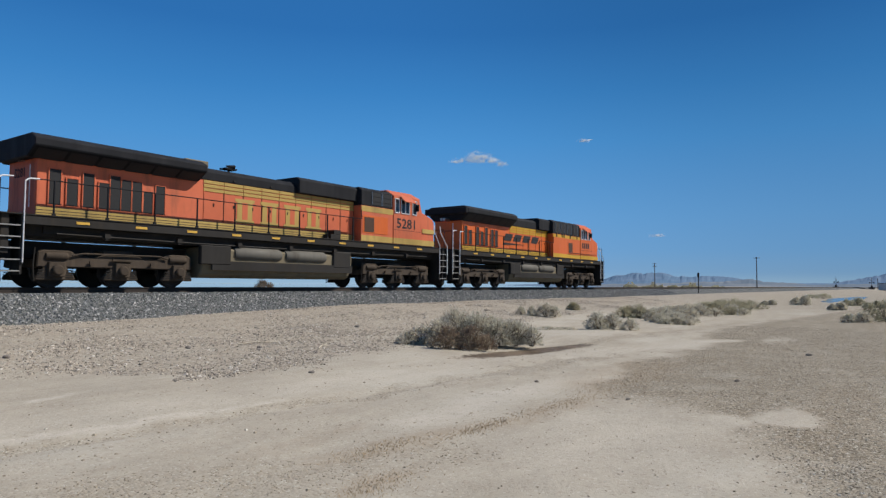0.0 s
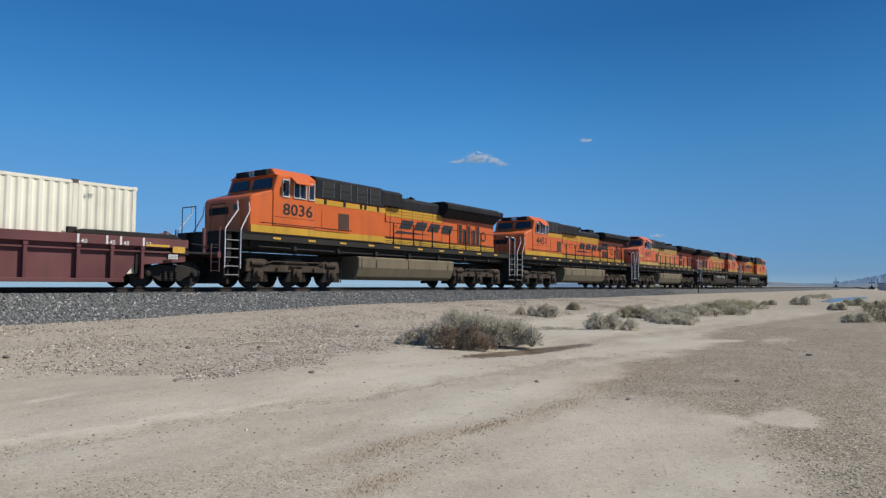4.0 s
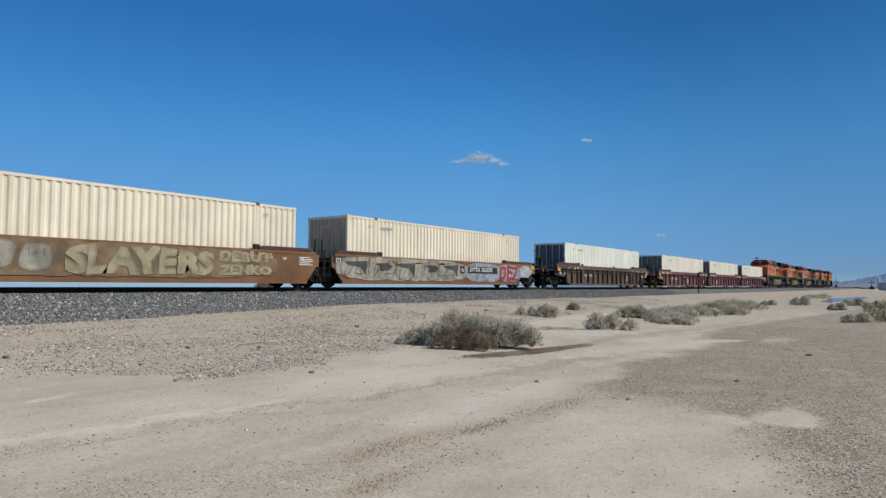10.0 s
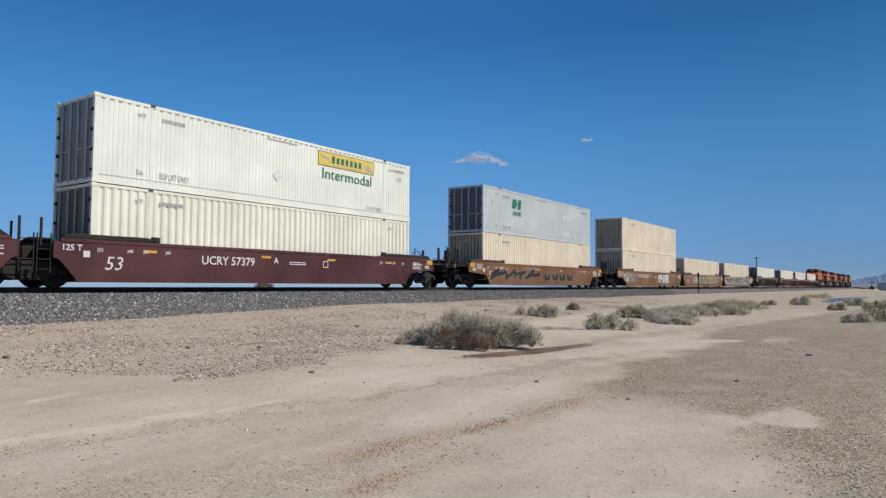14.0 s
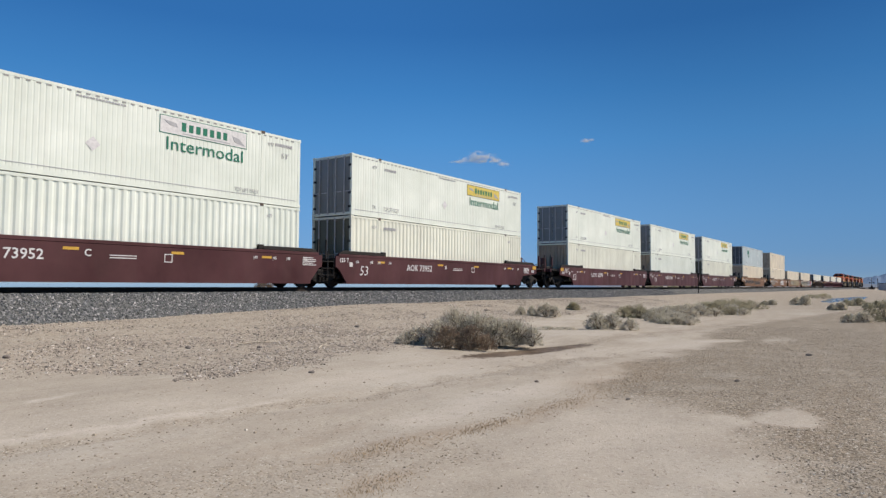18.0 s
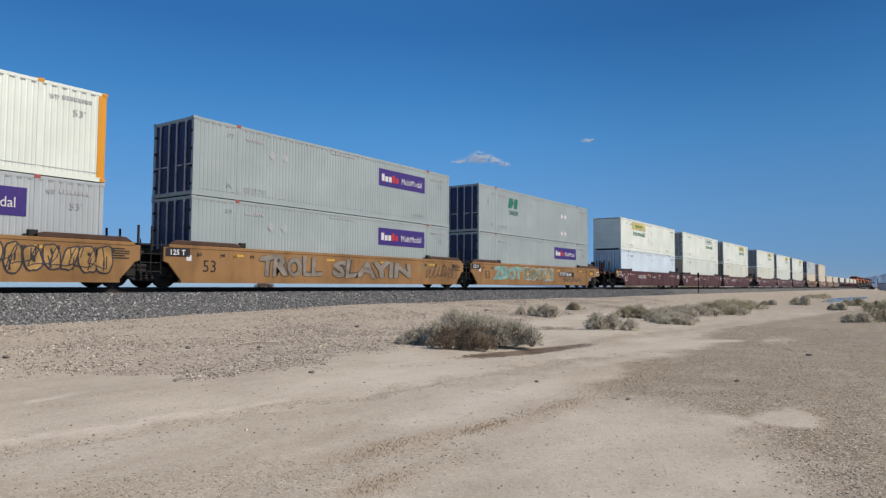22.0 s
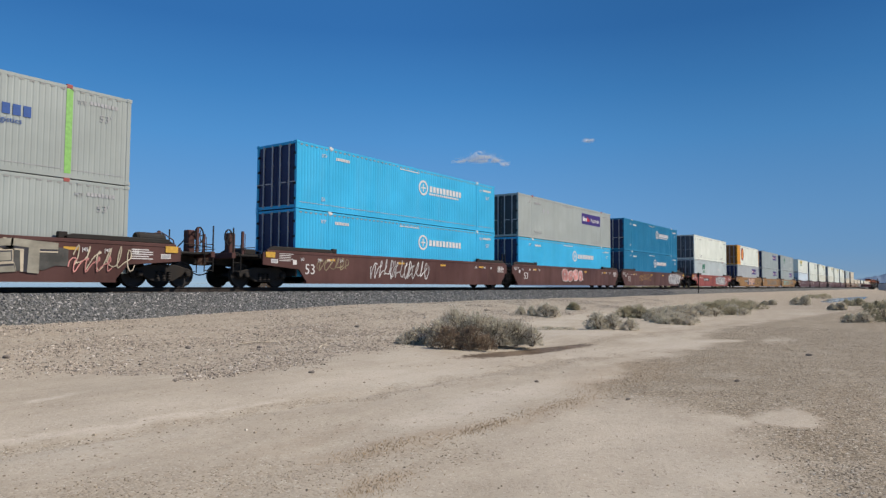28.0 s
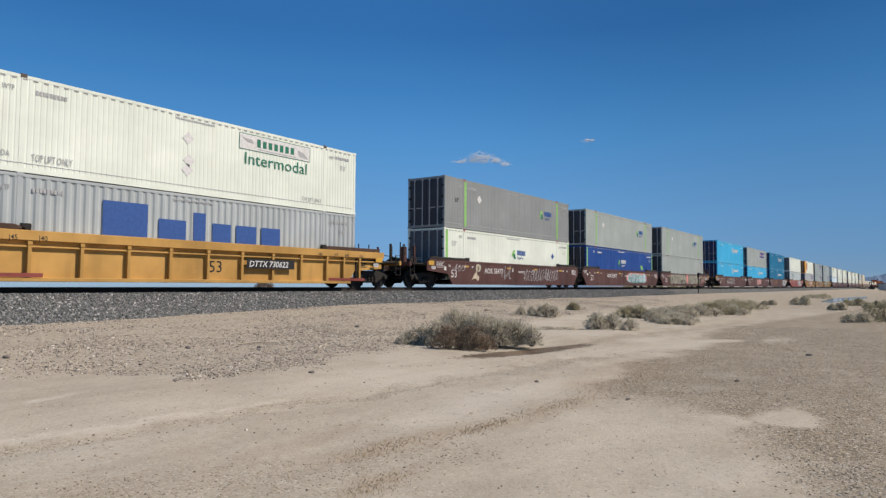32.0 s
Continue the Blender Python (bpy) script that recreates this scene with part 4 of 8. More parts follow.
        for k in range(4):
            if scheme == "old":
                x = (-2.15 + 1.22 * k if s < 0 else 1.95 - 1.22 * k)
                logo = Mesh().prism([(-0.46, 0.0), (0.46, 0.0), (0.46, 0.12), (0.36, 0.12), (0.36, 0.82), (0.46, 0.82), (0.46, 0.94), (-0.46, 0.94), (-0.46, 0.82), (-0.36, 0.82), (-0.36, 0.12), (-0.46, 0.12)], -0.004, 0.004)
                core = Mesh().prism([(-0.13, 0.14), (0.13, 0.14), (0.13, 0.8), (-0.13, 0.8)], -0.008, 0.008)
                block = part("logo_block", kept("logo_old", lambda: logo, CREAM), CREAM, hood, "faded yellow block of the company sign", at=(x, y, 2.4))
                part("logo_core", kept("logo_core", lambda: core, body), body, block)
            else:
                x = (-4.0 + 1.22 * k if s < 0 else -0.35 - 1.22 * k)
                sk = 0.28 if s < 0 else -0.28
                part("logo_block", Mesh().prism([(x - 0.47, 2.9), (x + 0.47, 2.9), (x + 0.47 + sk, 3.36), (x - 0.47 + sk, 3.36)], y - 0.006, y + 0.006).prism([(x - 0.2, 3.04), (x + 0.16, 3.04), (x + 0.2 + sk / 2, 3.12), (x - 0.16 + sk / 2, 3.12)], y - 0.009, y + 0.009), INK, hood, "black slanted block of the company sign")
        if scheme == "new":
            x0, x1 = (-4.6, -1.6) if s < 0 else (0.5, -2.6)
            part("logo_swoosh", Mesh().prism([(x0, 2.62), (x1, 2.72), (x0 + (0.25 if s < 0 else -0.25), 2.78)], y - 0.006, y + 0.006), INK, hood)
        # hand rails along the walkway
        posts = [AX - 0.6 - 1.62 * k for k in range(9 if model == "dash" else 7)]
        rail = part("walkway_rail", Mesh().path([(AX, s * 1.5, DK + 1.08)] + [(x, s * 1.5, DK + 1.08) for x in posts] + [(-10.2, s * 1.5, DK + 1.08)], 0.02).path([(AX, s * 1.5, DK + 1.08), (AX, s * 1.47, DK + 1.5)], 0.02), BLACK, lo)
        pm = kept("stanchion", lambda: Mesh().tube((0, 0, 0), (0, 0, 1.08), 0.032, 6).box(-0.05, 0.05, -0.03, 0.03, 0, 0.1), BLACK)
        for x in posts:
            part("stanchion", pm, BLACK, rail, at=(x, s * 1.5, DK))
        if s > 0 or model == "es":
            part("cab_rail", Mesh().path([(9.4, s * 1.55, DK + 0.45), (4.2, s * 1.55, DK + 0.45)], 0.018), BLACK, lo)
    if scheme == "old" and turn == 0:
        part("step_box", Mesh().box(2.1, 2.72, -1.5, -1.02, DK + 0.03, DK + 0.24).box(2.3, 2.72, -1.5, -1.02, DK + 0.24, DK + 0.44), FRAME, lo, bevel=0.01)
    # rear of the hood
    part("rear_headlight", Mesh().tube((-9.2, -0.1, 3.85), (-9.84, -0.1, 3.85), 0.085, 12).tube((-9.2, 0.1, 3.85), (-9.84, 0.1, 3.85), 0.085, 12), STEEL, lo)
    if number:
        part("rear_number", letters(number, 0.4, INK, 0.004), INK, hood, at=pose(-9.765, 0.55, 3.3, 90, 0, -90))
    part("rear_ladder", Mesh().path([(-9.85, -0.75, 2.3), (-9.85, -0.75, 3.6)], 0.018), SILVER, lo)
    return lo


engine(41.2, 0, "", "new", "es")
engine(18.7, 0, "5281", "old", "dash")
engine(-3.8, 180, "4615", "old", "dash")
engine(-26.1, 180, "4451", "new", "dash")
engine(-48.35, 180, "8036", "new", "es")

# ---- flat marks on side walls ----


LAYER = [0]      # strokes lie over one another like coats of paint


def ribbon(m, pts, w, y):
    """A painted stroke along points (x, z)."""
    for i, ((ax, az), (bx, bz)) in enumerate(zip(pts, pts[1:])):
        LAYER[0] = (LAYER[0] + 1) % 9
        y1 = y - 0.0007 * LAYER[0]
        dx, dz = bx - ax, bz - az
        n = math.hypot(dx, dz) or 1
        ox, oz = -dz / n * w / 2, dx / n * w / 2
        ex, ez = dx / n * w * 0.3, dz / n * w * 0.3
        m.poly([(ax + ox - ex, y1, az + oz - ez), (ax - ox - ex, y1, az - oz - ez), (bx - ox + ex, y1, bz - oz + ez), (bx + ox + ex, y1, bz + oz + ez)], [(0, 1, 2, 3)])
    return m


def scrawl(rng, x0, x1, z0, z1, turns):
    """A looping hand stroke that fills a box."""
    pts, n = [], turns * 12
    a, b, c = rng.uniform(0, 6), rng.uniform(1.6, 2.4), rng.uniform(0.25, 0.5)
    for i in range(n + 1):
        k = i / n
        ph = k * turns * 2 * math.pi
        x = x0 + (x1 - x0) * (k + 0.6 / turns * math.sin(ph * 1.0 + a) * c * 2)
        z = (z0 + z1) / 2 + (z1 - z0) / 2 * (0.72 * math.sin(ph * 0.97 + a) + 0.28 * math.sin(ph * b))
        pts.append((min(x1, max(x0, x)), min(z1, max(z0, z))))
    return pts


def blob(cx, cz, w, h, lean, seed, grow=0.0):
    """Outline of a swollen hand-drawn shape."""
    pts = []
    for i in range(22):
        a = 2 * math.pi * i / 22
        c, s = math.cos(a), math.sin(a)
        k = (abs(c) ** 3.2 + abs(s) ** 3.2) ** (-1 / 3.2)
        k *= 1 + 0.16 * noise.noise((c * 1.7 + seed * 3.1, s * 1.7, seed))
        x, z = (w / 2 + grow) * k * c, (h / 2 + grow) * k * s
        pts.append((cx + x + lean * z, cz + z))
    return pts


def mural(parent, x0, x1, z0, z1, y, n, fill, line, seed, shade=None, glow=None):
    """A sprayed mural of n swollen shapes with outlines and hollows; no letters."""
    rng = random.Random(seed)
    w, h = (x1 - x0) / n, z1 - z0
    for i in range(n):
        cx, cz = x0 + w * (i + 0.5), (z0 + z1) / 2 + rng.uniform(-0.04, 0.04)
        lean, sd = rng.uniform(-0.2, 0.3), seed + i * 1.7
        ww, hh = w * rng.uniform(0.84, 1.06), h * rng.uniform(0.8, 0.98)
        o = 0.0012 * (i % 2)
        if shade:
            part("mural_shade", Mesh().prism(blob(cx + 0.06, cz - 0.03, ww, hh, lean, sd, 0.09), y - 0.003 - o, y + 0.002), shade, parent)
        edge = part("mural_shape", Mesh().prism(blob(cx, cz, ww, hh, lean, sd, 0.02), y - 0.007 - o, y + 0.001), line, parent, "sprayed graffiti shape")
        part("mural_fill", Mesh().prism(blob(cx, cz, ww, hh, lean, sd, -0.025), y - 0.011 - o, y), fill, edge)
        ink = Mesh().prism(blob(cx + rng.uniform(-0.12, 0.12) * ww, cz + rng.uniform(-0.2, 0.2) * hh, ww * rng.uniform(0.1, 0.22), hh * rng.uniform(0.1, 0.3), lean, sd + 9), y - 0.0155, y)
        for q in range(2):
            sx, sz, e = cx + rng.uniform(-0.3, 0.3) * ww, cz + rng.choice((-0.44, 0.44)) * hh, rng.uniform(-0.25, 0.25) * ww
            ink.prism([(sx, sz), (sx + 0.035, sz), (sx + e + 0.03, cz + 0.05 * hh), (sx + e, cz + 0.05 * hh)], y - 0.0165 - 0.001 * q, y)
        part("mural_line", ink, line, edge)
    if glow:
        g = Mesh()
        for i in range(n * 2):
            gx, gz = rng.uniform(x0 + 0.2, x1 - 0.2), rng.uniform(z0 + 0.15, z1 - 0.15)
            g.prism(blob(gx, gz, rng.uniform(0.2, 0.5), rng.uniform(0.08, 0.2), 0.2, i), y - 0.021 - 0.0008 * (i % 5), y)
        part("mural_highlight", g, glow, parent)


def mural_word(parent, text, x0, x1, z0, z1, y, fill, line, shade=None, fat=0.0):
    """A sprayed word in fat outlined capitals, fitted to its box."""
    coats = [(line, 0.075, 0.006), (fill, 0.04, 0.010)]
    if shade:
        coats.insert(0, (shade, 0.105, 0.003))
    for mat, bold, lift in coats:
        bold += fat
        part("mural_word", letters(text, 1.0, mat, bold, 0.0, "lettering", 0.12), mat, parent, "sprayed graffiti word", at=fitted(text, mat, bold, x0, x1, z0, z1, y - lift, 0.12))


def mural_base(parent, x0, x1, z0, z1, y, mat, seed, name="mural_base"):
    """A sprayed ground coat with a wavering edge."""
    n = max(4, int((x1 - x0) / 0.35))
    zc = (z0 + z1) / 2
    def reach(i, z, q):
        return zc + (z - zc) * min(1, 0.45 + 3.2 * min(i, n - i) / n) + 0.08 * noise.noise((i * 0.9, seed, q))
    top = [(x0 + (x1 - x0) * i / n, reach(i, z1 - 0.02, 0)) for i in range(n + 1)]
    low = [(x0 + (x1 - x0) * i / n + 0.15 * noise.noise((i, seed, 9)), reach(i, z0 + 0.02, 5)) for i in range(n, -1, -1)]
    part(name, Mesh().prism(top + low, y - 0.0015, y + 0.004), mat, parent, "sprayed graffiti mural")


def shard(parent, pts, y, mat):
    part("mural_shape", Mesh().prism(pts, y - 0.012, y - 0.004), mat, parent)


def tag_marks(parent, x0, x1, z0, z1, y, mat, seed, turns, w=0.035):
    rng = random.Random(seed)
    part("graffiti_tag", ribbon(Mesh(), scrawl(rng, x0, x1, z0, z1, turns), w, y - 0.003), mat, parent, "sprayed graffiti scrawl")


def sprayed(name, color):
    """Spray paint: cloudy passes of the can, chalky patches where it has worn."""
    m, nt, bs = nodes(name)
    loc = nt.nodes.new("ShaderNodeTexCoord").outputs["Object"]
    pass_of = noise_node(nt, loc, 1.6, 4, 0.6)
    worn = noise_node(nt, loc, 7.0, 5, 0.65)
    col = mixc(nt, ramp(nt, pass_of, 0.36, 0.64), tuple(c * 0.62 for c in color), tuple(min(0.8, c * 1.18 + 0.01) for c in color))
    col = mixc(nt, calc(nt, "MULTIPLY", ramp(nt, worn, 0.58, 0.76), 0.45), col, (0.16, 0.11, 0.07))
    nt.links.new(col, bs.inputs["Base Color"])
    bs.inputs["Roughness"].default_value = 0.75
    return m


SPRAY = {k: sprayed("spray_" + k, v) for k, v in dict(
    white=(0.62, 0.62, 0.6), silver=(0.45, 0.46, 0.46), grey=(0.30, 0.31, 0.29), tan=(0.42, 0.33, 0.19), dark=(0.03, 0.03, 0.04), black=(0.012, 0.014, 0.02), mint=(0.21, 0.38, 0.31),
    teal=(0.05, 0.32, 0.30), peach=(0.72, 0.42, 0.30), olive=(0.24, 0.23, 0.12), red=(0.42, 0.05, 0.06), cream=(0.60, 0.52, 0.38), navy=(0.03, 0.05, 0.16), sky=(0.35, 0.5, 0.55), pink=(0.6, 0.25, 0.22), ochre=(0.42, 0.24, 0.07), dusk=(0.26, 0.22, 0.17), drab=(0.33, 0.31, 0.24), steel=(0.27, 0.31, 0.34), soot=(0.05, 0.05, 0.045), rust=(0.33, 0.035, 0.045), bronze=(0.20, 0.135, 0.065), straw=(0.36, 0.31, 0.18), gloom=(0.075, 0.075, 0.065)).items()}

# ---- containers ----
HC = 2.895


def wave_wall(x0, x1, z0, z1, pitch, depth, flat):
    """Ribbed sheet, outer face at y = 0, ribs sunk by depth."""
    n = max(1, round((x1 - x0) / pitch))
    p = (x1 - x0) / n
    top, slope = p * flat, p * (1 - flat) * 0.33
    line = []
    for i in range(n):
        a = x0 + p * i
        line += [(a, 0), (a + top, 0), (a + top + slope, depth), (a + p - slope, depth)]
    line += [(x1, 0)]
    v = [(x, y, z) for z in (z0, z1) for x, y in line] + [(x, 0.06, z) for z in (z0, z1) for x in (x0, x1)]
    m = len(line)
    f = [(i, i + 1, m + i + 1, m + i) for i in range(m - 1)] + [(2 * m, 2 * m + 2, 2 * m + 3, 2 * m + 1)]
    return Mesh().poly(v, f)


DARK_TIP = paint("worn_casting", (0.12, 0.095, 0.075), 0.75, dirt=0.5)
RIB_SHADE = plain("rib_shade", (0.36, 0.365, 0.345), 0.8)
KINDS = {"deep": (0.29, 0.030, 0.34), "shallow": (0.17, 0.0065, 0.60), "smooth": (0.62, 0.007, 0.9)}


def rib_ends():
    """Dashes that paint the shade where each rib ends below the top rail."""
    m, n = Mesh(), 54
    for i in range(n):
        x = 0.2 + (GAP - 0.4) * i / n
        m.box(x, x + 0.13, -0.009, 0.004, HC - 0.165, HC - 0.118)
    return m


def casting():
    return Mesh().box(-0.09, 0.09, -0.015, 0.16, 0, 0.12).box(-0.05, 0.05, -0.02, 0.0, 0.03, 0.09)


def container(place, level, mat, kind, end, label, marks=(), door=None, rail=None, tips=None, group="double-stacked containers", post=None):
    c = thing("shipping_container", label, "container", group)
    MOVING.append((c, place, 0))
    z0 = 0.335 + 2.915 * level
    W = 1.295
    rail = rail or mat
    door = door or mat
    tips = tips or (DARK_TIP if mat.name in ("box_cream", "box_tan", "box_white", "box_ice", "box_ivory", "box_pearl") else mat)
    post = post or mat
    wall = kept("wall_" + kind, lambda: wave_wall(0.12, GAP - 0.12, 0.13, HC - 0.1, *KINDS[kind]), mat)
    side = {}
    for s, name in ((-1, "side_wall"), (1, "side_wall")):
        at = pose(0, -W + 0.006, z0) if s < 0 else pose(GAP, W - 0.006, z0, 0, 0, 180)
        side[s] = part(name, wall, mat, c, at=at)
        rz = 0 if s < 0 else 180
        part("bottom_rail", kept("bottom_rail", lambda: Mesh().box(0.1, GAP - 0.1, -0.006, 0.09, 0.0, 0.15).box(0.1, GAP - 0.1, -0.012, 0, 0.0, 0.03), rail), rail, c, at=at)
        part("top_rail", kept("top_rail", lambda: Mesh().box(0.1, GAP - 0.1, -0.006, 0.07, HC - 0.11, HC - 0.015), rail), rail, c, at=at)
        if kind != "deep" and s < 0:
            part("rail_groove", kept("rail_groove", lambda: Mesh().box(0.2, GAP - 0.2, -0.008, 0.0, 0.26, 0.28), GREY_INK), GREY_INK, c, at=at)
            tagged(part("rib_shade", kept("rib_shade", rib_ends, RIB_SHADE), RIB_SHADE, c, at=at), "painted shade of the rib ends below the top rail", kind="stuff")
        for x in (0.06, GAP - 0.06):
            part("corner_post", kept("corner_post", lambda: Mesh().box(-0.06, 0.06, -0.006, 0.12, 0.1, HC - 0.1), post), post, c, at=at @ pose(x, 0, 0))
            for z in (0, HC - 0.12):
                part("corner_casting", kept("corner_casting", casting, post, 0.008), post, c, at=at @ pose(x, 0, z))
        for x in (1.98, GAP - 1.98) if s < 0 else ():
            p40 = part("lifting_post", kept("lifting_post", lambda: Mesh().box(-0.07, 0.07, -0.008, 0.08, 0.12, HC - 0.1), mat), mat, c, at=at @ pose(x, 0, 0))
            part("casting", kept("lift_casting", lambda: Mesh().box(-0.09, 0.09, -0.016, 0.1, HC - 0.1, HC + 0.02), tips, 0.006), tips, p40)
    part("roof", kept("roof", lambda: wave_wall(0.05, GAP - 0.05, -W + 0.03, W - 0.03, 0.35, 0.02, 0.5), mat), mat, c, at=pose(0, 0, z0 + HC - 0.03, -90, 0, 0))
    part("floor", kept("floor", lambda: Mesh().box(0.1, GAP - 0.1, -W + 0.03, W - 0.03, 0.02, 0.12), FRAME), FRAME, c, at=(0, 0, z0))
    # the two ends
    ends = [(0, -90, end), (GAP, 90, "front" if end == "doors" else "doors")]
    for x, rz, what in ends:
        at = pose(x, 0, z0, 0, 0, rz)
        if what == "front":
            # pale boxes: rust stain and the end's shade share one darker colour
            stain_shade = BOX["end"] if mat in (BOX["tan"], BOX["cream"], BOX["white"], BOX["pearl"]) else mat
            part("end_wall", kept("end_wall", lambda: wave_wall(-W + 0.1, W - 0.1, 0.12, HC - 0.1, 0.25, 0.06, 0.35), stain_shade), stain_shade, c, at=at @ pose(0, 0.03, 0))
            part("header", kept("end_header", lambda: Mesh().box(-W + 0.05, W - 0.05, 0.0, 0.12, HC - 0.14, HC - 0.02).box(-W + 0.05, W - 0.05, 0, 0.12, 0.0, 0.14), mat), mat, c, at=at)
            part("vent_box", kept("vent_box", lambda: Mesh().box(-0.25, 0.3, -0.03, 0.04, 2.3, 2.48).box(-0.5, -0.25, -0.01, 0.03, 1.95, 2.38), stain_shade), stain_shade, c, at=at)
        elif what == "slats":
            m = kept("slat_wall", lambda: wave_wall(0.12, HC - 0.1, -W + 0.1, W - 0.1, 0.3, 0.11, 0.42), mat)
            part("end_wall", m, mat, c, at=at @ pose(0, 0.03, 0) @ pose(0, 0, 0, 0, -90, 0))
        else:
            part("door_header", kept("door_header", lambda: Mesh().box(-W + 0.05, W - 0.05, 0, 0.1, HC - 0.13, HC - 0.02), post), post, c, at=at)
            part("door_sill", kept("door_sill", lambda: Mesh().box(-W + 0.05, W - 0.05, 0, 0.1, 0.02, 0.15), post), post, c, at=at)
            for q in (-1, 1):
                def leaf():
                    m = Mesh().box(0.012, 1.16, 0.04, 0.08, 0.16, HC - 0.14)
                    for k in range(5):
                        m.box(0.06, 1.1, 0.025, 0.04, 0.3 + 0.5 * k, 0.55 + 0.5 * k)
                    return m
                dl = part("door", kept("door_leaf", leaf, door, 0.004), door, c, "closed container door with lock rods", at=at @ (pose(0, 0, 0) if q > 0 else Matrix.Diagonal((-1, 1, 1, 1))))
                for r in (0.25, 0.82):
                    part("lock_rod", kept("lock_rod", lambda: Mesh().tube((0, -0.01, 0.1), (0, -0.01, HC - 0.1), 0.032, 8).box(-0.05, 0.05, -0.03, 0.03, 0.1, 0.18).box(-0.05, 0.05, -0.03, 0.03, HC - 0.2, HC - 0.12).box(-0.04, 0.04, -0.03, 0.03, 1.0, 1.06).box(-0.04, 0.04, -0.03, 0.03, 1.9, 1.96), GALV), GALV, dl, "galvanised lock rod", at=(r, 0, 0))
                    part("handle", kept("door_handle", lambda: Mesh().box(-0.02, 0.42, -0.05, -0.03, 1.1, 1.14), GALV), GALV, dl, at=(r, 0, 0))
                for z in (0.4, 1.05, 1.7, 2.35):
                    part("hinge", kept("hinge", lambda: Mesh().box(1.08, 1.24, -0.005, 0.045, -0.05, 0.05), FRAME), FRAME, dl, at=(0, 0, z))
    # marks on the side towards the path
    for q, mk in enumerate(marks):
        k = mk[0]
        d = 0.0002 * q
        if k == "text":
            _, s, x, z, size, m = mk
            part("lettering", letters(s, size, m), m, side[-1], at=pose(x, -0.0145 - d, z, 90, 0, 0))
        elif k == "fit":
            _, s, x, xb, z, h, m = mk
            part("lettering", letters(s, 1.0, m), m, side[-1], at=fitted(s, m, 0.0, x, xb, z, z + h, -0.0145 - d))
        elif k == "bars":
            _, x, z, w, h, n, m = mk
            def strip():
                row = Mesh()
                for i in range(n):
                    row.box(i * w * 1.35, i * w * 1.35 + w, -0.0125, -0.004, 0, h)
                return row
            part("text_bar", kept("text_bar_%s_%s_%s" % (w, h, n), strip, m), m, side[-1], at=(x, 0, z))
        elif k == "panel":
            _, x, xb, z, zb, m = mk
            part("panel", Mesh().box(x, xb, -0.009, -0.004, z, zb), m, side[-1])
        elif k == "panel2":
            _, x, xb, z, zb, m = mk
            part("panel", Mesh().box(x, xb, -0.0115, -0.008, z, zb), m, side[-1])
        elif k == "diamond":
            _, x, z, r, m = mk
            part("placard", Mesh().poly([(x - r, -0.0125, z), (x, -0.0125, z - r), (x + r, -0.0125, z), (x, -0.0125, z + r)], [(0, 1, 2, 3)]), m, side[-1])
        elif k == "ring":
            _, x, z, r0, r1, m = mk
            disc = Mesh().ring((x, z), r0, r1, -0.0135, -0.004) if r0 else Mesh().lathe([(0.0, -0.0128), (r1, -0.0128), (r1, -0.004), (0.0, -0.004)], 28, "y", (x, 0, z))
            part("sign_ring", disc, m, side[-1])
        elif k == "slant":
            _, x, xb, z, zb, sk, m = mk
            part("sign_block", Mesh().prism([(x, z), (xb, z), (xb + sk, zb), (x + sk, zb)], -0.0135 - d, -0.004), m, side[-1])
        elif k == "shape":
            part("sign_shape", Mesh().prism(mk[1], -0.0165 - d, -0.008), mk[2], side[-1])
    return c


def small(ink):
    """The little stencils that every box carries."""
    return [("fit", "WTP", 1.42, 1.74, 2.36, 0.16, ink), ("bars", 2.32, 2.36, 0.075, 0.13, 9, ink), ("fit", "WTP", 14.42, 14.7, 2.36, 0.15, ink), ("bars", 14.8, 2.42, 0.085, 0.12, 8, ink), ("bars", 6.9, 2.62, 0.075, 0.06, 16, ink),
            ("fit", "DA", 1.46, 1.68, 0.42, 0.17, ink), ("fit", "53'", 15.12, 15.5, 1.95, 0.22, ink)]


def trucking(x, yellow):
    """Sign of a trucking firm: a framed panel of plain shapes over a generic word."""
    p = SIGN_YELLOW if yellow else WHITE
    f = INK if yellow else GREEN_INK
    out = [("panel", x, x + 3.68, 2.02, 2.66, f), ("panel2", x + 0.025, x + 3.655, 2.045, 2.635, p), ("fit", "Intermodal", x + 0.28, x + 3.5, 1.46, 0.46, GREEN_INK)]
    out += [("slant", x + 0.85 + 0.29 * i, x + 1.03 + 0.29 * i, 2.2, 2.48 if i else 2.52, 0.0, GREEN_INK) for i in range(7)]
    out += [("shape", [(x + 0.12, 2.5), (x + 0.62, 2.44), (x + 0.7, 2.3), (x + 0.4, 2.34)], GREY_INK), ("slant", x + 0.9, x + 2.9, 2.1, 2.13, 0.0, GREY_INK), ("shape", [(x + 3.0, 2.42), (x + 3.3, 2.36), (x + 3.58, 2.12), (x + 3.1, 2.2)], GREY_INK)]
    return small(GREY_INK) + out + [("fit", "TOP LIFT ONLY", 2.26, 3.43, 0.36, 0.22, GREY_INK), ("fit", "TOP LIFT ONLY", 12.85, 13.98, 0.34, 0.16, GREY_INK), ("diamond", 7.45, 1.2, 0.24, WHITE)]


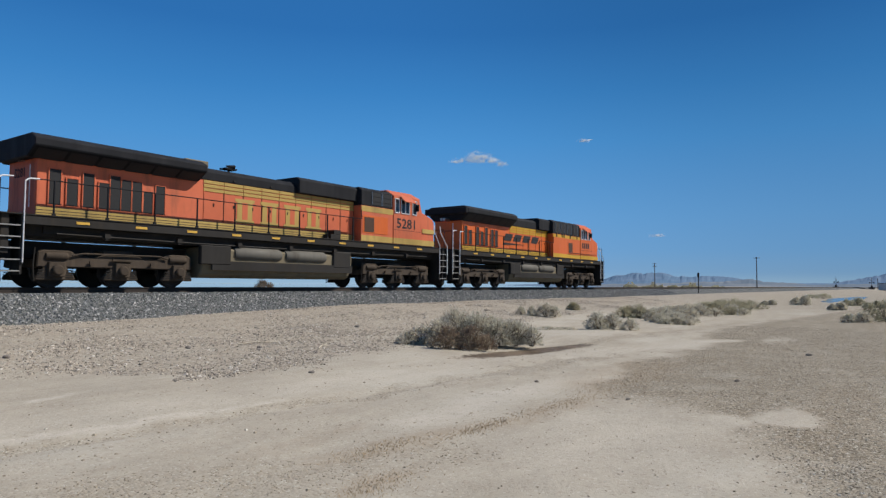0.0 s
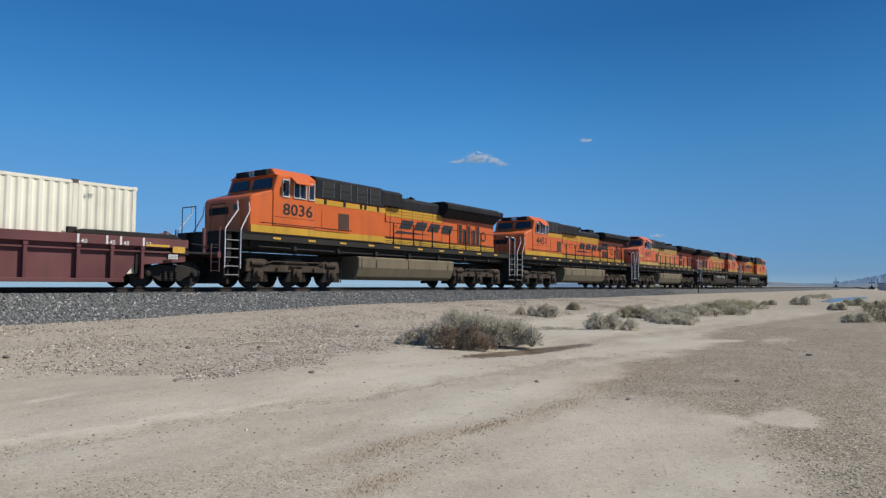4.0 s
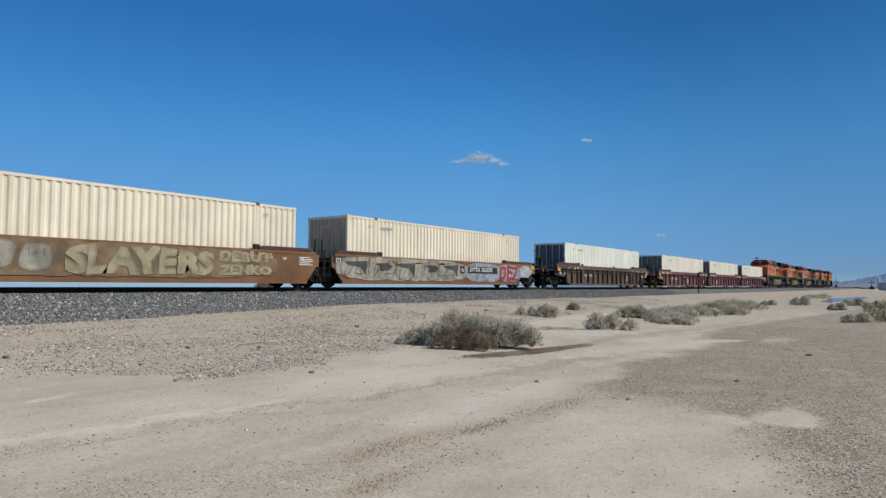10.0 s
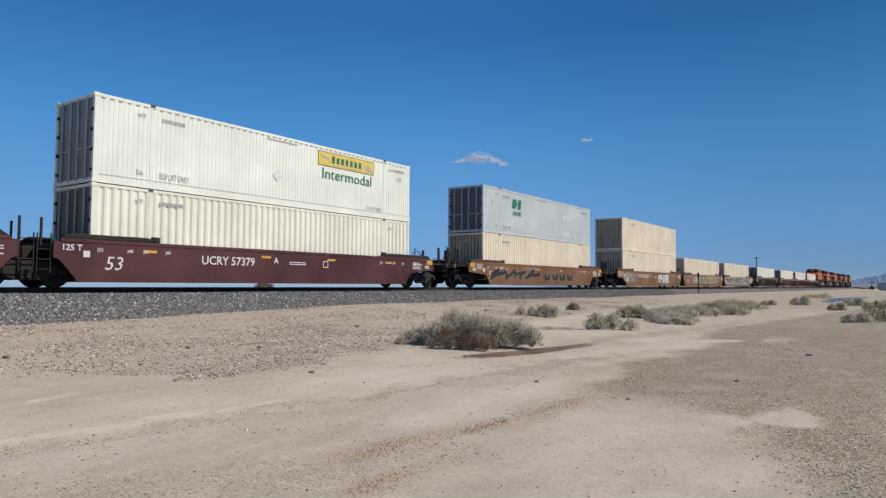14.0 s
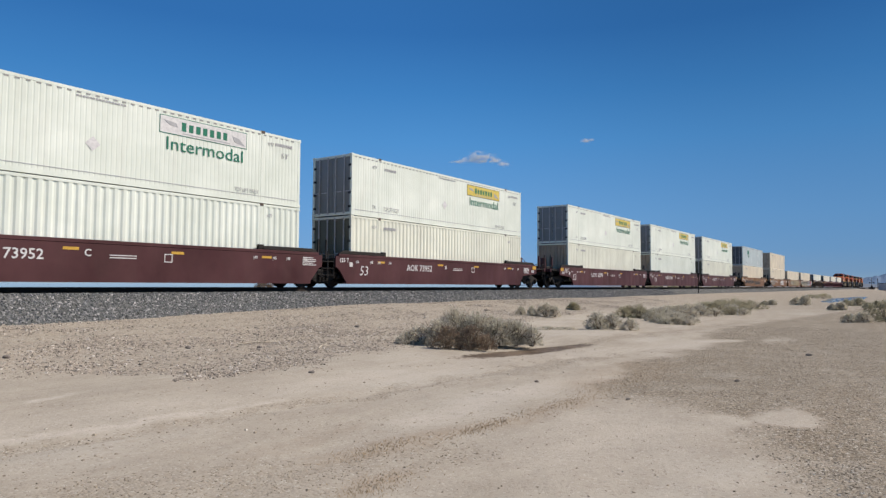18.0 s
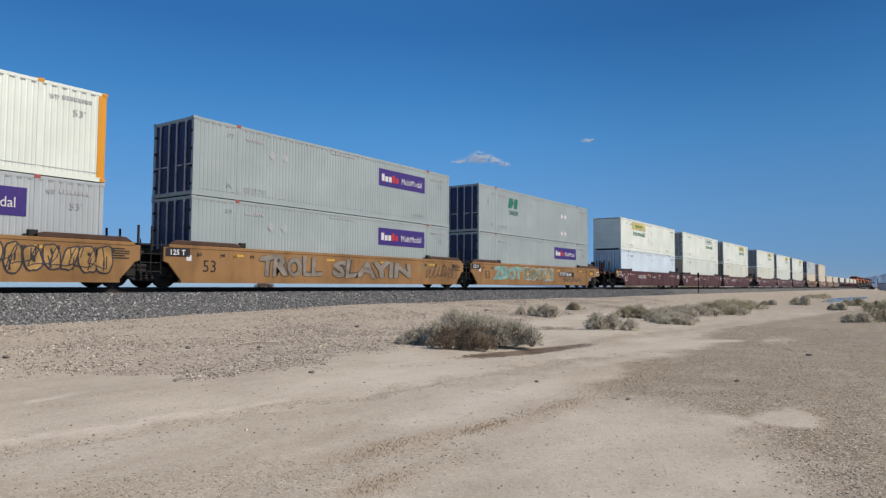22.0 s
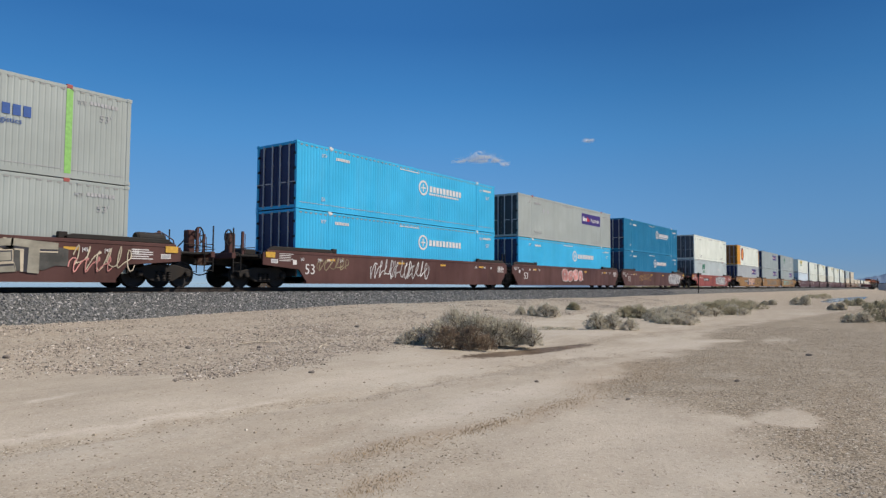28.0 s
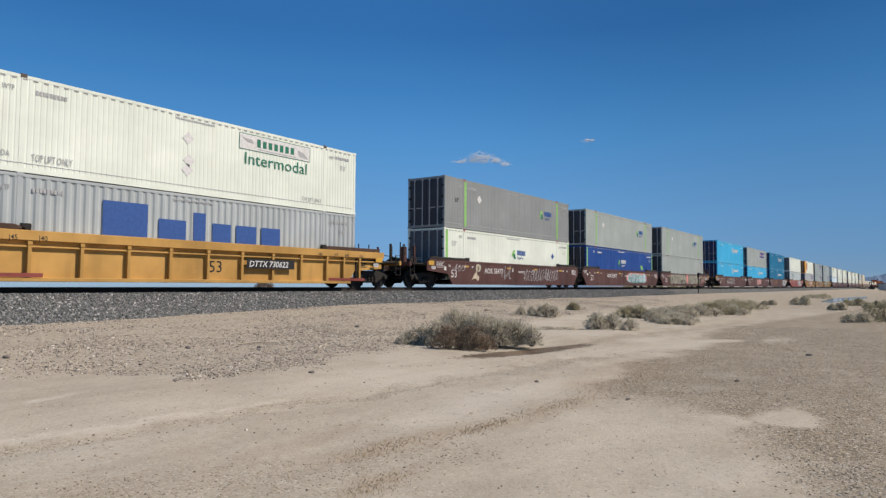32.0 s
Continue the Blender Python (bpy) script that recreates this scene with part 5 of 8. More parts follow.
def carriers():
    out = [("slant", 3.5, 3.98, 1.75, 2.38, 0.15, GREEN_INK), ("slant", 4.06, 4.18, 1.95, 2.2, 0.05, GREEN_INK), ("slant", 4.24, 4.66, 1.75, 2.38, 0.12, GREEN_INK), ("fit", "CARRIERS", 3.56, 4.78, 1.3, 0.3, GREEN_INK)]
    out += [("diamond", 11.42, 1.86, 0.2, WHITE), ("diamond", 12.02, 1.86, 0.2, WHITE), ("diamond", 11.42, 0.6, 0.2, WHITE), ("diamond", 12.02, 0.6, 0.2, WHITE)]
    return small(GREY_INK) + out + [("fit", "TOP LIFT ONLY", 2.3, 3.4, 0.36, 0.2, GREY_INK), ("fit", "53'", 0.95, 1.28, 1.78, 0.24, GREY_INK)]


def parcel():
    out = [("panel", 10.2, 13.9, 1.62, 2.46, PURPLE)]
    out += [("slant", 10.4 + 0.27 * i, 10.61 + 0.27 * i, 1.86, 2.22 if i % 3 == 0 else 2.12, 0, WHITE if i < 3 else RED_INK) for i in range(5)]
    out += [("fit", "MultiModal", 11.95, 13.6, 1.86, 0.3, WHITE)]
    out += [("diamond", 3.63, 1.98, 0.2, PALE_INK), ("diamond", 4.3, 1.98, 0.2, PALE_INK), ("fit", "TOP LIFT ONLY", 2.26, 3.35, 0.34, 0.2, GREY_INK), ("fit", "TOP LIFT ONLY", 12.8, 13.9, 0.34, 0.15, GREY_INK)]
    return small(GREY_INK) + out


def freight(x, sub):
    out = [("ring", x, 1.92, 0.3, 0.4, WHITE), ("slant", x - 0.2, x + 0.2, 1.88, 1.96, 0, WHITE), ("slant", x - 0.04, x + 0.04, 1.72, 2.12, 0, WHITE)]
    out += [("slant", x + 0.56 + 0.31 * i, x + 0.78 + 0.31 * i, 1.76, 2.08, 0, WHITE) for i in range(10)]
    if sub:
        out += [("bars", x + 0.52, 1.6, 0.14, 0.1, 15, WHITE)]
    return small(WHITE) + out + [("bars", 2.0, 2.78, 0.14, 0.1, 1, WHITE)]


def logistics(x, stripe, ink, sub=True):
    out = [("panel", 1.98, 2.2, 0.14, 2.78, LIME), ("panel", 14.08, 14.28, 0.14, 2.78, LIME)] if stripe else []
    out += [("slant", x, x + 0.25, 1.55, 1.95, 0.2, LIME), ("slant", x + 0.3, x + 0.55, 1.4, 1.72, -0.12, GREEN_INK)]
    out += [("slant", x + 0.75 + 0.28 * i, x + 0.96 + 0.28 * i, 1.64, 1.96, 0, ink) for i in range(4)]
    out += [("text", "Logistics", x + 0.74, 1.4, 0.24, ink)] if sub else []
    return small(ink if ink is WHITE else GREY_INK) + out


BOX = {
    "cream": paint("box_cream", (0.85, 0.805, 0.65), 0.55, dirt=0.24, grime=(0.32, 0.25, 0.17)),
    "ivory": paint("box_ivory", (0.83, 0.84, 0.715), 0.55, dirt=0.16, grime=(0.34, 0.28, 0.2)),
    "pearl": paint("box_pearl", (0.80, 0.815, 0.675), 0.55, dirt=0.22, grime=(0.34, 0.27, 0.18)),
    "tan": paint("box_tan", (0.80, 0.72, 0.55), 0.6, dirt=0.34, grime=(0.42, 0.26, 0.15)),
    "white": paint("box_white", (0.80, 0.865, 0.745), 0.5, dirt=0.13, grime=(0.34, 0.27, 0.2)),
    "mist": paint("box_mist", (0.345, 0.405, 0.395), 0.5, dirt=0.10, grime=(0.3, 0.28, 0.25)),
    "ice": paint("box_ice", (0.64, 0.76, 0.82), 0.5, dirt=0.10, grime=(0.34, 0.36, 0.36)),
    # rust-stained end wall, with its shade put into the colour too
    "end": paint("box_stained_shaded_end", (0.50, 0.40, 0.285), 0.6, dirt=0.7, grime=(0.16, 0.10, 0.06), scale=2.0),
    "frost": paint("box_frost", (0.50, 0.575, 0.565), 0.5, dirt=0.10, grime=(0.3, 0.28, 0.25)),
    "grey": paint("box_grey", (0.43, 0.47, 0.47), 0.5, dirt=0.12, grime=(0.25, 0.23, 0.2)),
    "ash": paint("box_ash", (0.275, 0.295, 0.285), 0.5, dirt=0.14, grime=(0.22, 0.2, 0.17)),
    "stone": paint("box_stone", (0.375, 0.420, 0.392), 0.5, dirt=0.14, grime=(0.25, 0.22, 0.18)),
    "teal": paint("box_teal", (0.003, 0.2, 0.37), 0.5, dirt=0.10, grime=(0.012, 0.14, 0.22)),
    "blue": paint("box_sky_blue", (0.028, 0.46, 0.77), 0.45, dirt=0.08, grime=(0.1, 0.22, 0.3)),
    "royal": paint("box_royal_blue", (0.008, 0.062, 0.275), 0.45, dirt=0.10, grime=(0.05, 0.06, 0.12)),
    "amber": paint("box_amber", (0.75, 0.32, 0.02), 0.5, dirt=0.12, grime=(0.3, 0.15, 0.05)),
    # dark door paints, with some of the rear ends' shade put into the colours
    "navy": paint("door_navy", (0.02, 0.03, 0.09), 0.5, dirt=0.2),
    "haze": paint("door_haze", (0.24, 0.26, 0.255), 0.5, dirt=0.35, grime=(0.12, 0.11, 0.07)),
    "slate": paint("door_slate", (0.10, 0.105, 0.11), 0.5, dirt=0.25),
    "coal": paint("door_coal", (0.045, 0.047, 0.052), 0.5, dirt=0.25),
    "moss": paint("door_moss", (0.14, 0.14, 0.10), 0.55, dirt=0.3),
    # the amber box's doors: amber darkened in colour for the shaded end
    "amber_shade": paint("door_amber_shade", (0.22, 0.09, 0.02), 0.55, dirt=0.3)}
RED_TIP = plain("red_casting", (0.4, 0.09, 0.07), 0.6)
STENCILS = small(GREY_INK)[:3]

# ---- well cars ----
COAT = {"maroon": paint("car_maroon", (0.075, 0.021, 0.021), 0.55, vary=2.6, dirt=0.2, grime=(0.06, 0.04, 0.035)), "red": paint("car_red", (0.27, 0.055, 0.045), 0.6, vary=2.6, dirt=0.3), "plum": paint("car_plum", (0.145, 0.05, 0.049), 0.6, vary=2.6, dirt=0.3, grime=(0.08, 0.06, 0.05)),
        "brown": paint("car_brown", (0.095, 0.060, 0.037), 0.65, vary=3.2, dirt=0.6, grime=(0.04, 0.03, 0.025)), "orange": paint("car_orange", (0.287, 0.150, 0.050), 0.65, vary=2.6, dirt=0.55, grime=(0.12, 0.07, 0.035)), "rusty": paint("car_rusty", (0.19, 0.09, 0.036), 0.6, vary=2.6, dirt=0.45, grime=(0.10, 0.06, 0.035)),
        "yellow": paint("car_yellow", (0.52, 0.29, 0.075), 0.6, vary=2.6, dirt=0.25), "oxide": paint("car_oxide", (0.088, 0.034, 0.027), 0.6, vary=2.6, dirt=0.35, grime=(0.05, 0.03, 0.025))}


YX = 10.0


def well_car(place, coat, style, left, right, label, code="", number="", unit="", ink=WHITE, plate=False):
    """One unit of a well car; x = 0 is the box's rear edge. Ends: "car" (coupler, brake platform) or "joint" (shared bogie)."""
    mat = COAT[coat]
    w = thing("well_car", label, "well car", "well cars of the train")
    MOVING.append((w, place, 0))
    T = 1.38 if style == "smooth" else 1.55
    L = GAP
    xl, xr = (-1.85 if left == "car" else -1.18), (L + (1.85 if right == "car" else 1.18))
    B = 0.07
    for s in (-1, 1):
        yo, yi = s * 1.5, s * 1.42
        y0, y1 = min(yo, yi), max(yo, yi)
        # the sill steps up over the bogie of a coupler end
        rise = [(L - 0.05, 0.62), (L - 0.5, B)] if right == "car" else [(L + 1.0, 0.72), (L + 0.45, B)]
        rise += [(0.5, B), (0.05, 0.62)] if left == "car" else [(-0.45, B), (-1.0, 0.72)]
        outline = [(xl, 0.78), (xl, T - 0.1), (xr, T - 0.1), (xr, 0.78)] + rise
        if style == "smooth":
            sd = part("side_wall", Mesh().prism(outline, y0, y1), mat, w, bevel=0.012)
            part("top_chord", Mesh().box(xl + 0.2, xr - 0.2, min(s * 1.515, s * 1.38), max(s * 1.515, s * 1.38), T - 0.12, T), mat, w, bevel=0.01)
            part("bottom_chord", Mesh().box(rise[2][0] - 0.05, rise[1][0] + 0.05, min(s * 1.512, s * 1.3), max(s * 1.512, s * 1.3), B - 0.03, B + 0.07), mat, w)
        else:
            inner = [(a, b) for a, b in outline]
            sd = part("side_wall", Mesh().prism(inner, min(s * 1.36, s * 1.31), max(s * 1.36, s * 1.31)), mat, w, bevel=0.01)
            part("top_chord", Mesh().box(xl, xr, min(s * 1.52, s * 1.32), max(s * 1.52, s * 1.32), 1.25, T), mat, w, bevel=0.012)
            part("ledge", Mesh().box(xl + 0.2, xr - 0.2, min(s * 1.46, s * 1.36), max(s * 1.46, s * 1.36), 1.06, 1.11), mat, w)
            part("bottom_chord", Mesh().box(rise[2][0] - 0.05, rise[1][0] + 0.05, min(s * 1.51, s * 1.3), max(s * 1.51, s * 1.3), B - 0.02, B + 0.1), mat, w, bevel=0.01)
            rib = kept("rib_" + coat, lambda: Mesh().box(-0.055, 0.055, 0, 0.13, B + 0.1, 1.16).box(-0.07, 0.07, 0.0, 0.145, 1.12, 1.25), mat, 0.008)
            for x in [0.74 + 1.5 * i for i in range(10)] + [15.3, 16.33] if style == "ribbed" else [-0.05 + (L + 0.1) * i / 16 for i in range(17)]:
                part("rib", rib, mat, sd, at=pose(x, s * 1.355, 0, 0, 0, 0 if s > 0 else 180))
            for x in (() if style == "ribbed" else (2.7, L - 2.6, L / 2 + 1.2)):
                part("post", Mesh().box(x - 0.13, x + 0.13, min(s * 1.53, s * 1.42), max(s * 1.53, s * 1.42), B + 0.08, T + 0.12), mat, w, bevel=0.015)
        # caps over the ends of the well
        for a, b in ((xl + 0.25, 2.1), (L - 2.1, xr - 0.25)):
            part("guide_cap", Mesh().prism([(a, T), (a + 0.25, T + 0.16), (b - 0.3, T + 0.16), (b, T + 0.08), (b, T)] if a < 5 else [(a, T), (a, T + 0.08), (a + 0.3, T + 0.16), (b - 0.25, T + 0.16), (b, T)], min(s * 1.5, s * 1.33), max(s * 1.5, s * 1.33)), FRAME if coat in ("maroon", "plum", "oxide") else RUST, w, "dark worn guide cap", bevel=0.02)
        for x in (2.12, L - 2.12):
            part("guide", Mesh().box(x - 0.14, x + 0.14, min(s * 1.5, s * 1.36), max(s * 1.5, s * 1.36), T, T + 0.2), FRAME, w, bevel=0.02)
        if s < 0:
            near = sd
    part("floor_beam", Mesh().box(-0.4, L + 0.4, -0.4, 0.4, B - 0.02, B + 0.1), FRAME, w)
    for x in (1.0, 4.6, 8.07, 11.5, L - 1.0):
        part("cross_beam", kept("cross_beam", lambda: Mesh().box(-0.2, 0.2, -1.42, 1.42, B - 0.02, B + 0.1), FRAME), FRAME, w, at=(x, 0, 0))
    for e, kind in ((-1, left), (1, right)):
        def X(d):
            return -d if e < 0 else L + d
        a, b = sorted((X(0.15), X(1.95 if kind == "car" else 1.25)))
        part("end_deck", Mesh().box(a, b, -1.42, 1.42, 1.02, 1.2), FRAME, w, bevel=0.02)
        a, b = sorted((X(-0.02), X(0.05)) if kind == "car" else (X(0.12), X(0.22)))
        part("bulkhead", Mesh().box(a, b, -1.4, 1.4, 0.35, 1.2), FRAME, w)
        if kind == "joint":
            a, b = sorted((X(1.1), X(1.63)))
            part("joint_block", Mesh().box(a, b, -0.45, 0.45, 0.72, 1.15), FRAME, w, bevel=0.03)
            if e > 0:
                car_bogie(w, L + 1.62)
            for s in (-1, 1):
                lm = Mesh().tube((X(1.22), s * 1.42, 0.32), (X(1.22), s * 1.42, 1.5), 0.022, 6).tube((X(1.6), s * 1.42, 0.32), (X(1.6), s * 1.42, 1.5), 0.022, 6)
                for k in range(4) if s > 0 else ():
                    lm.tube((X(1.22), s * 1.42, 0.42 + 0.3 * k), (X(1.6), s * 1.42, 0.42 + 0.3 * k), 0.016, 6)
                lad = part("ladder", lm, FRAME, w)
                for k in range(4) if s < 0 else ():
                    part("rung", kept("ladder_rung", lambda: Mesh().tube((-0.19, 0, 0), (0.19, 0, 0), 0.016, 6), FRAME), FRAME, lad, at=(X(1.41), s * 1.42, 0.42 + 0.3 * k))
                part("stanchion", kept("joint_post", lambda: Mesh().box(-0.03, 0.03, -0.03, 0.03, 1.15, 2.0), FRAME), FRAME, w, at=(X(1.35), s * 1.05, 0))
            if e < 0 and coat == "plum":
                for q in (-0.95, 0.95):
                    part("joint_post", Mesh().box(X(1.15), X(1.03), q - 0.06, q + 0.06, 1.2, 2.3).path([(X(1.0), q, 1.5), (X(0.82), q, 1.5), (X(0.82), q, 2.15), (X(1.0), q, 2.15)], 0.018), mat, w, bevel=0.0)
        else:
            car_bogie(w, X(1.45))
            a, b = sorted((X(1.9), X(3.25)))
            part("end_platform", Mesh().box(a, b, -1.35, 1.35, 1.08, 1.16).box(a, b, -0.35, 0.35, 0.75, 1.08), FRAME, w, bevel=0.015)
            part("end_sill", Mesh().box(min(X(3.1), X(3.28)), max(X(3.1), X(3.28)), -1.45, 1.45, 0.98, 1.2), mat, w, bevel=0.015)
            part("coupler", kept("coupler", coupler_mesh, RUST, 0.01), RUST, w, at=pose(X(3.3), 0, 0, 0, 0, 0 if e > 0 else 180))
            part("air_hose", kept("air_hose", hose_mesh, BLACK), BLACK, w, at=pose(X(3.25), 0.35 * e, 0.02, 0, 0, 0 if e > 0 else 180))
            for s in (-1, 1):
                gr = part("grab_iron", Mesh().path([(X(3.2), s * 1.42, 0.45), (X(3.2), s * 1.42, 2.15)], 0.03).path([(X(2.85), s * 1.42, 0.45), (X(2.85), s * 1.42, 1.5)], 0.022), mat if coat == "plum" else FRAME, w)
                for k in range(4):
                    part("rung", kept("grab_rung", lambda: Mesh().tube((-0.18, 0, 0), (0.18, 0, 0), 0.015, 6), FRAME), FRAME, gr, at=(X(3.02), s * 1.42, 0.5 + 0.32 * k))
                post_mat = mat if coat in ("oxide", "maroon", "plum") else FRAME
                part("stanchion", kept("end_post", lambda: Mesh().box(-0.045, 0.045, -0.045, 0.045, 1.1, 2.05).path([(0.12, 0, 1.2), (0.12, 0, 1.95)], 0.014), post_mat), post_mat, w, at=(X(2.65), s * 1.25, 0))
                part("platform_rail", Mesh().path([(X(3.15), s * 1.38, 1.35), (X(2.1), s * 1.3, 1.45)], 0.02), FRAME, w)
            if e > 0 and coat in ("maroon", "oxide", "plum"):
                part("hose_arc", Mesh().path([(X(0.6), -0.9, 1.3), (X(1.1), -0.7, 1.75), (X(1.7), -0.5, 1.85), (X(2.2), -0.45, 1.6), (X(2.3), -0.45, 1.16)], 0.02), mat, w)
            if e > 0 and coat in ("orange", "oxide"):
                part("air_reservoir", Mesh().lathe([(0.0, -0.55), (0.15, -0.53), (0.19, -0.45), (0.19, 0.45), (0.15, 0.53), (0.0, 0.55)], 14, "x", (X(0.95), -1.0, T + 0.2)).box(X(0.6), X(0.7), -1.15, -0.85, 1.15, T + 0.1).box(X(1.2), X(1.3), -1.15, -0.85, 1.15, T + 0.1), FRAME, w, "dark cylindrical air reservoir")
            if e == {"red": 1, "orange": 1}.get(coat, -1) or coat == "oxide":
                part("brake_column", Mesh().box(min(X(2.6), X(2.9)), max(X(2.6), X(2.9)), -0.75, -0.45, 1.16, 2.0), mat if coat in ("plum", "oxide", "maroon") else FRAME, w, bevel=0.03)
                bw = Mesh().ring((0, 0), 0.27, 0.31, -0.02, 0.02)
                for k in range(3):
                    q = math.pi * k / 3
                    bw.tube((-0.26 * math.cos(q), 0, -0.26 * math.sin(q)), (0.26 * math.cos(q), 0, 0.26 * math.sin(q)), 0.014, 6)
                part("brake_wheel", bw, FRAME, w, "round spoked hand-brake wheel", at=pose(X(3.0), -0.85, 1.82, 0, 0, 25))
                part("brake_rod", Mesh().path([(X(2.9), -0.5, 1.9), (X(2.4), -0.3, 1.3), (X(1.9), -0.3, 1.2)], 0.025), FRAME, w)
            elif e < 0:
                part("pipe_loop", Mesh().path([(X(0.6), -1.0, 1.2), (X(0.8), -1.0, 1.5), (X(1.7), -0.9, 1.55), (X(2.2), -0.8, 1.45), (X(2.4), -0.8, 1.15)], 0.02), FRAME, w)
            part("valve_box", Mesh().box(min(X(1.4), X(2.0)), max(X(1.4), X(2.0)), -0.5, 0.6, 1.2, 1.42), FRAME, w, bevel=0.03)
            plate_at = part("label_plate", Mesh().box(min(X(1.3), X(1.8)), max(X(1.3), X(1.8)), -1.509, -1.502, 0.84, 1.12) if coat == "orange" else Mesh().box(min(X(1.1), X(1.45)), max(X(1.1), X(1.45)), -1.509, -1.502, 0.86, 1.02), WHITE, near, "small framed notice plate")
            part("plate_face", Mesh().box(min(X(1.34), X(1.76)), max(X(1.34), X(1.76)), -1.513, -1.509, 0.88, 1.08).box(min(X(1.42), X(1.68)), max(X(1.42), X(1.68)), -1.516, -1.513, 0.95, 0.98) if coat == "orange" else Mesh().box(min(X(1.13), X(1.42)), max(X(1.13), X(1.42)), -1.513, -1.509, 0.885, 0.995), mat if coat == "orange" else GREY_INK, plate_at)
            part("reflector", Mesh().box(min(X(-0.06), X(0.46)), max(X(-0.06), X(0.46)), -1.524, -1.500, 0.84, 1.06) if coat == "orange" else Mesh().box(min(X(1.25), X(1.72)), max(X(1.25), X(1.72)), -1.524, -1.500, 1.08, 1.3), REFLECT, near, "orange reflective panel")
    # marks on the side towards the path
    y = -1.505 if style == "smooth" else -1.366
    yt = -1.505 if style == "smooth" else -1.515
    tz = T - 0.3 if style == "smooth" else 1.33
    flip = style != "smooth"
    if coat == "plum":
        x = 8.45 if left == "car" else 2.57
        part("size_mark", letters("53", 1.0, ink, 0.02), ink, near, at=fitted("53", ink, 0.02, x, x + 0.87, 0.37, 0.8, y - 0.002))
    else:
        x = ({"yellow": 8.32}.get(coat, 12.3) if flip else 14.85 if coat == "red" else 0.35)
        part("size_mark", letters("53", 0.42 if coat == "red" else 0.62, ink, 0.0, 0.2 if coat == "maroon" else 0.0), ink, near, at=on_side(x, y, 0.44))
    if coat == "plum":
        for x, w2, h2 in ((-0.55, 0.55, 0.2), (16.85, 0.85, 0.08)):
            part("reflector", Mesh().box(x - w2 / 2, x + w2 / 2, yt - 0.008, yt + 0.004, (1.3 if x > 1 else 1.38) - h2 / 2, (1.3 if x > 1 else 1.38) + h2 / 2), REFLECT, near, "faded orange reflective panel")
        hang = part("brake_linkage", Mesh().path([(7.1, -1.4, 1.08), (7.36, -1.43, 1.02), (7.6, -1.44, 0.72), (7.78, -1.44, 0.72), (8.0, -1.43, 1.02), (8.26, -1.4, 1.08)], 0.045).box(7.5, 7.88, -1.42, -1.36, 0.84, 1.1), FRAME, near, "dark hanging brake linkage")
        part("link_pin", Mesh().lathe([(0.0, -1.48), (0.06, -1.47), (0.06, -1.4)], 10, "y", (7.38, 0, 1.0)).lathe([(0.0, -1.48), (0.06, -1.47), (0.06, -1.4)], 10, "y", (7.98, 0, 1.0)), WHITE, hang)
    for x in (2.55, 5.4, 8.6, 11.4, 14.25) if coat == "plum" else (1.9, 6.8, 10.4, 14.3):
        part("reflector", kept("car_reflector", lambda: Mesh().box(-0.24, 0.24, -0.004, 0.004, -0.045, 0.045), REFLECT), REFLECT, near, at=(x, yt, tz))
    for x in (0.2, 1.0, 1.45, 2.24, 14.2, 15.1, 15.55, 16.33) if coat == "plum" else ():
        part("length_bar", kept("length_bar", lambda: Mesh().box(-0.035, 0.035, -0.005, 0.004, 1.26, 1.54), ink), ink, near, at=(x, yt - 0.003, 0))
    for size, x in (("53", 0.12), ("48", 1.1), ("45", 1.65), ("40", 2.45), ("40", L - 2.5), ("45", L - 1.55), ("48", L - 0.85), ("53", L + 0.1)):
        if coat == "plum":
            x = {0.12: -0.16, 1.1: 0.64, 1.65: 1.1, 2.45: 1.88, L - 2.5: 14.28, L - 1.55: 15.18, L - 0.85: 15.63, L + 0.1: 16.41}[x]
        else:
            size = "|" + size
        part("length_mark", letters(size, 0.2 if flip else 0.16, ink, 0.002), ink, near, at=on_side(x, yt - 0.004, tz - 0.07))
    if coat != "plum":
        rows = Mesh()
        for i in range(5):
            rows.box(L + 0.05, L + 0.05 + (0.75 if i % 3 else 0.6), y - 0.004, y + 0.003, 1.12 - 0.075 * i, 1.155 - 0.075 * i)
            if left == "car" and style == "smooth":
                rows.box(-1.02, -0.28 - (0.15 if i % 3 else 0.0), y - 0.004, y + 0.003, 1.24 - 0.07 * i, 1.265 - 0.07 * i)
        part("text_bar", rows, ink, near)
    if left == "joint" and coat != "plum":
        m = WHITE if ink is INK or coat == "rusty" else ink
        if m is not ink or coat == "rusty":
            part("load_plate", Mesh().box(-1.1, -0.16, y - 0.004, y + 0.002, 0.96, 1.26), INK, near)
        part("load_mark", letters("125 T", 0.26, m, 0.006), m, near, at=on_side(-0.96, y - 0.006, 1.02))
    if right == "joint" and coat == "plum":
        part("load_mark", letters("125T", 1.0, ink, 0.02), ink, near, at=fitted("125T", ink, 0.02, 15.4, 16.24, 0.4, 0.74, y - 0.002))
    rx = {"ribbed": 3.9, "posts": 3.2}.get(style, 3.5 if coat == "red" else 4.05)
    if coat == "yellow":
        rx = 10.3
    if coat == "plum":
        rx = 2.25
    if coat == "orange":
        rx = {"C": 4.1}.get(unit, 10.75)
    rz = 0.0
    if number == "765570":
        rx, rz = (10.05, 0.12) if unit == "A" else (3.9, 0.1)
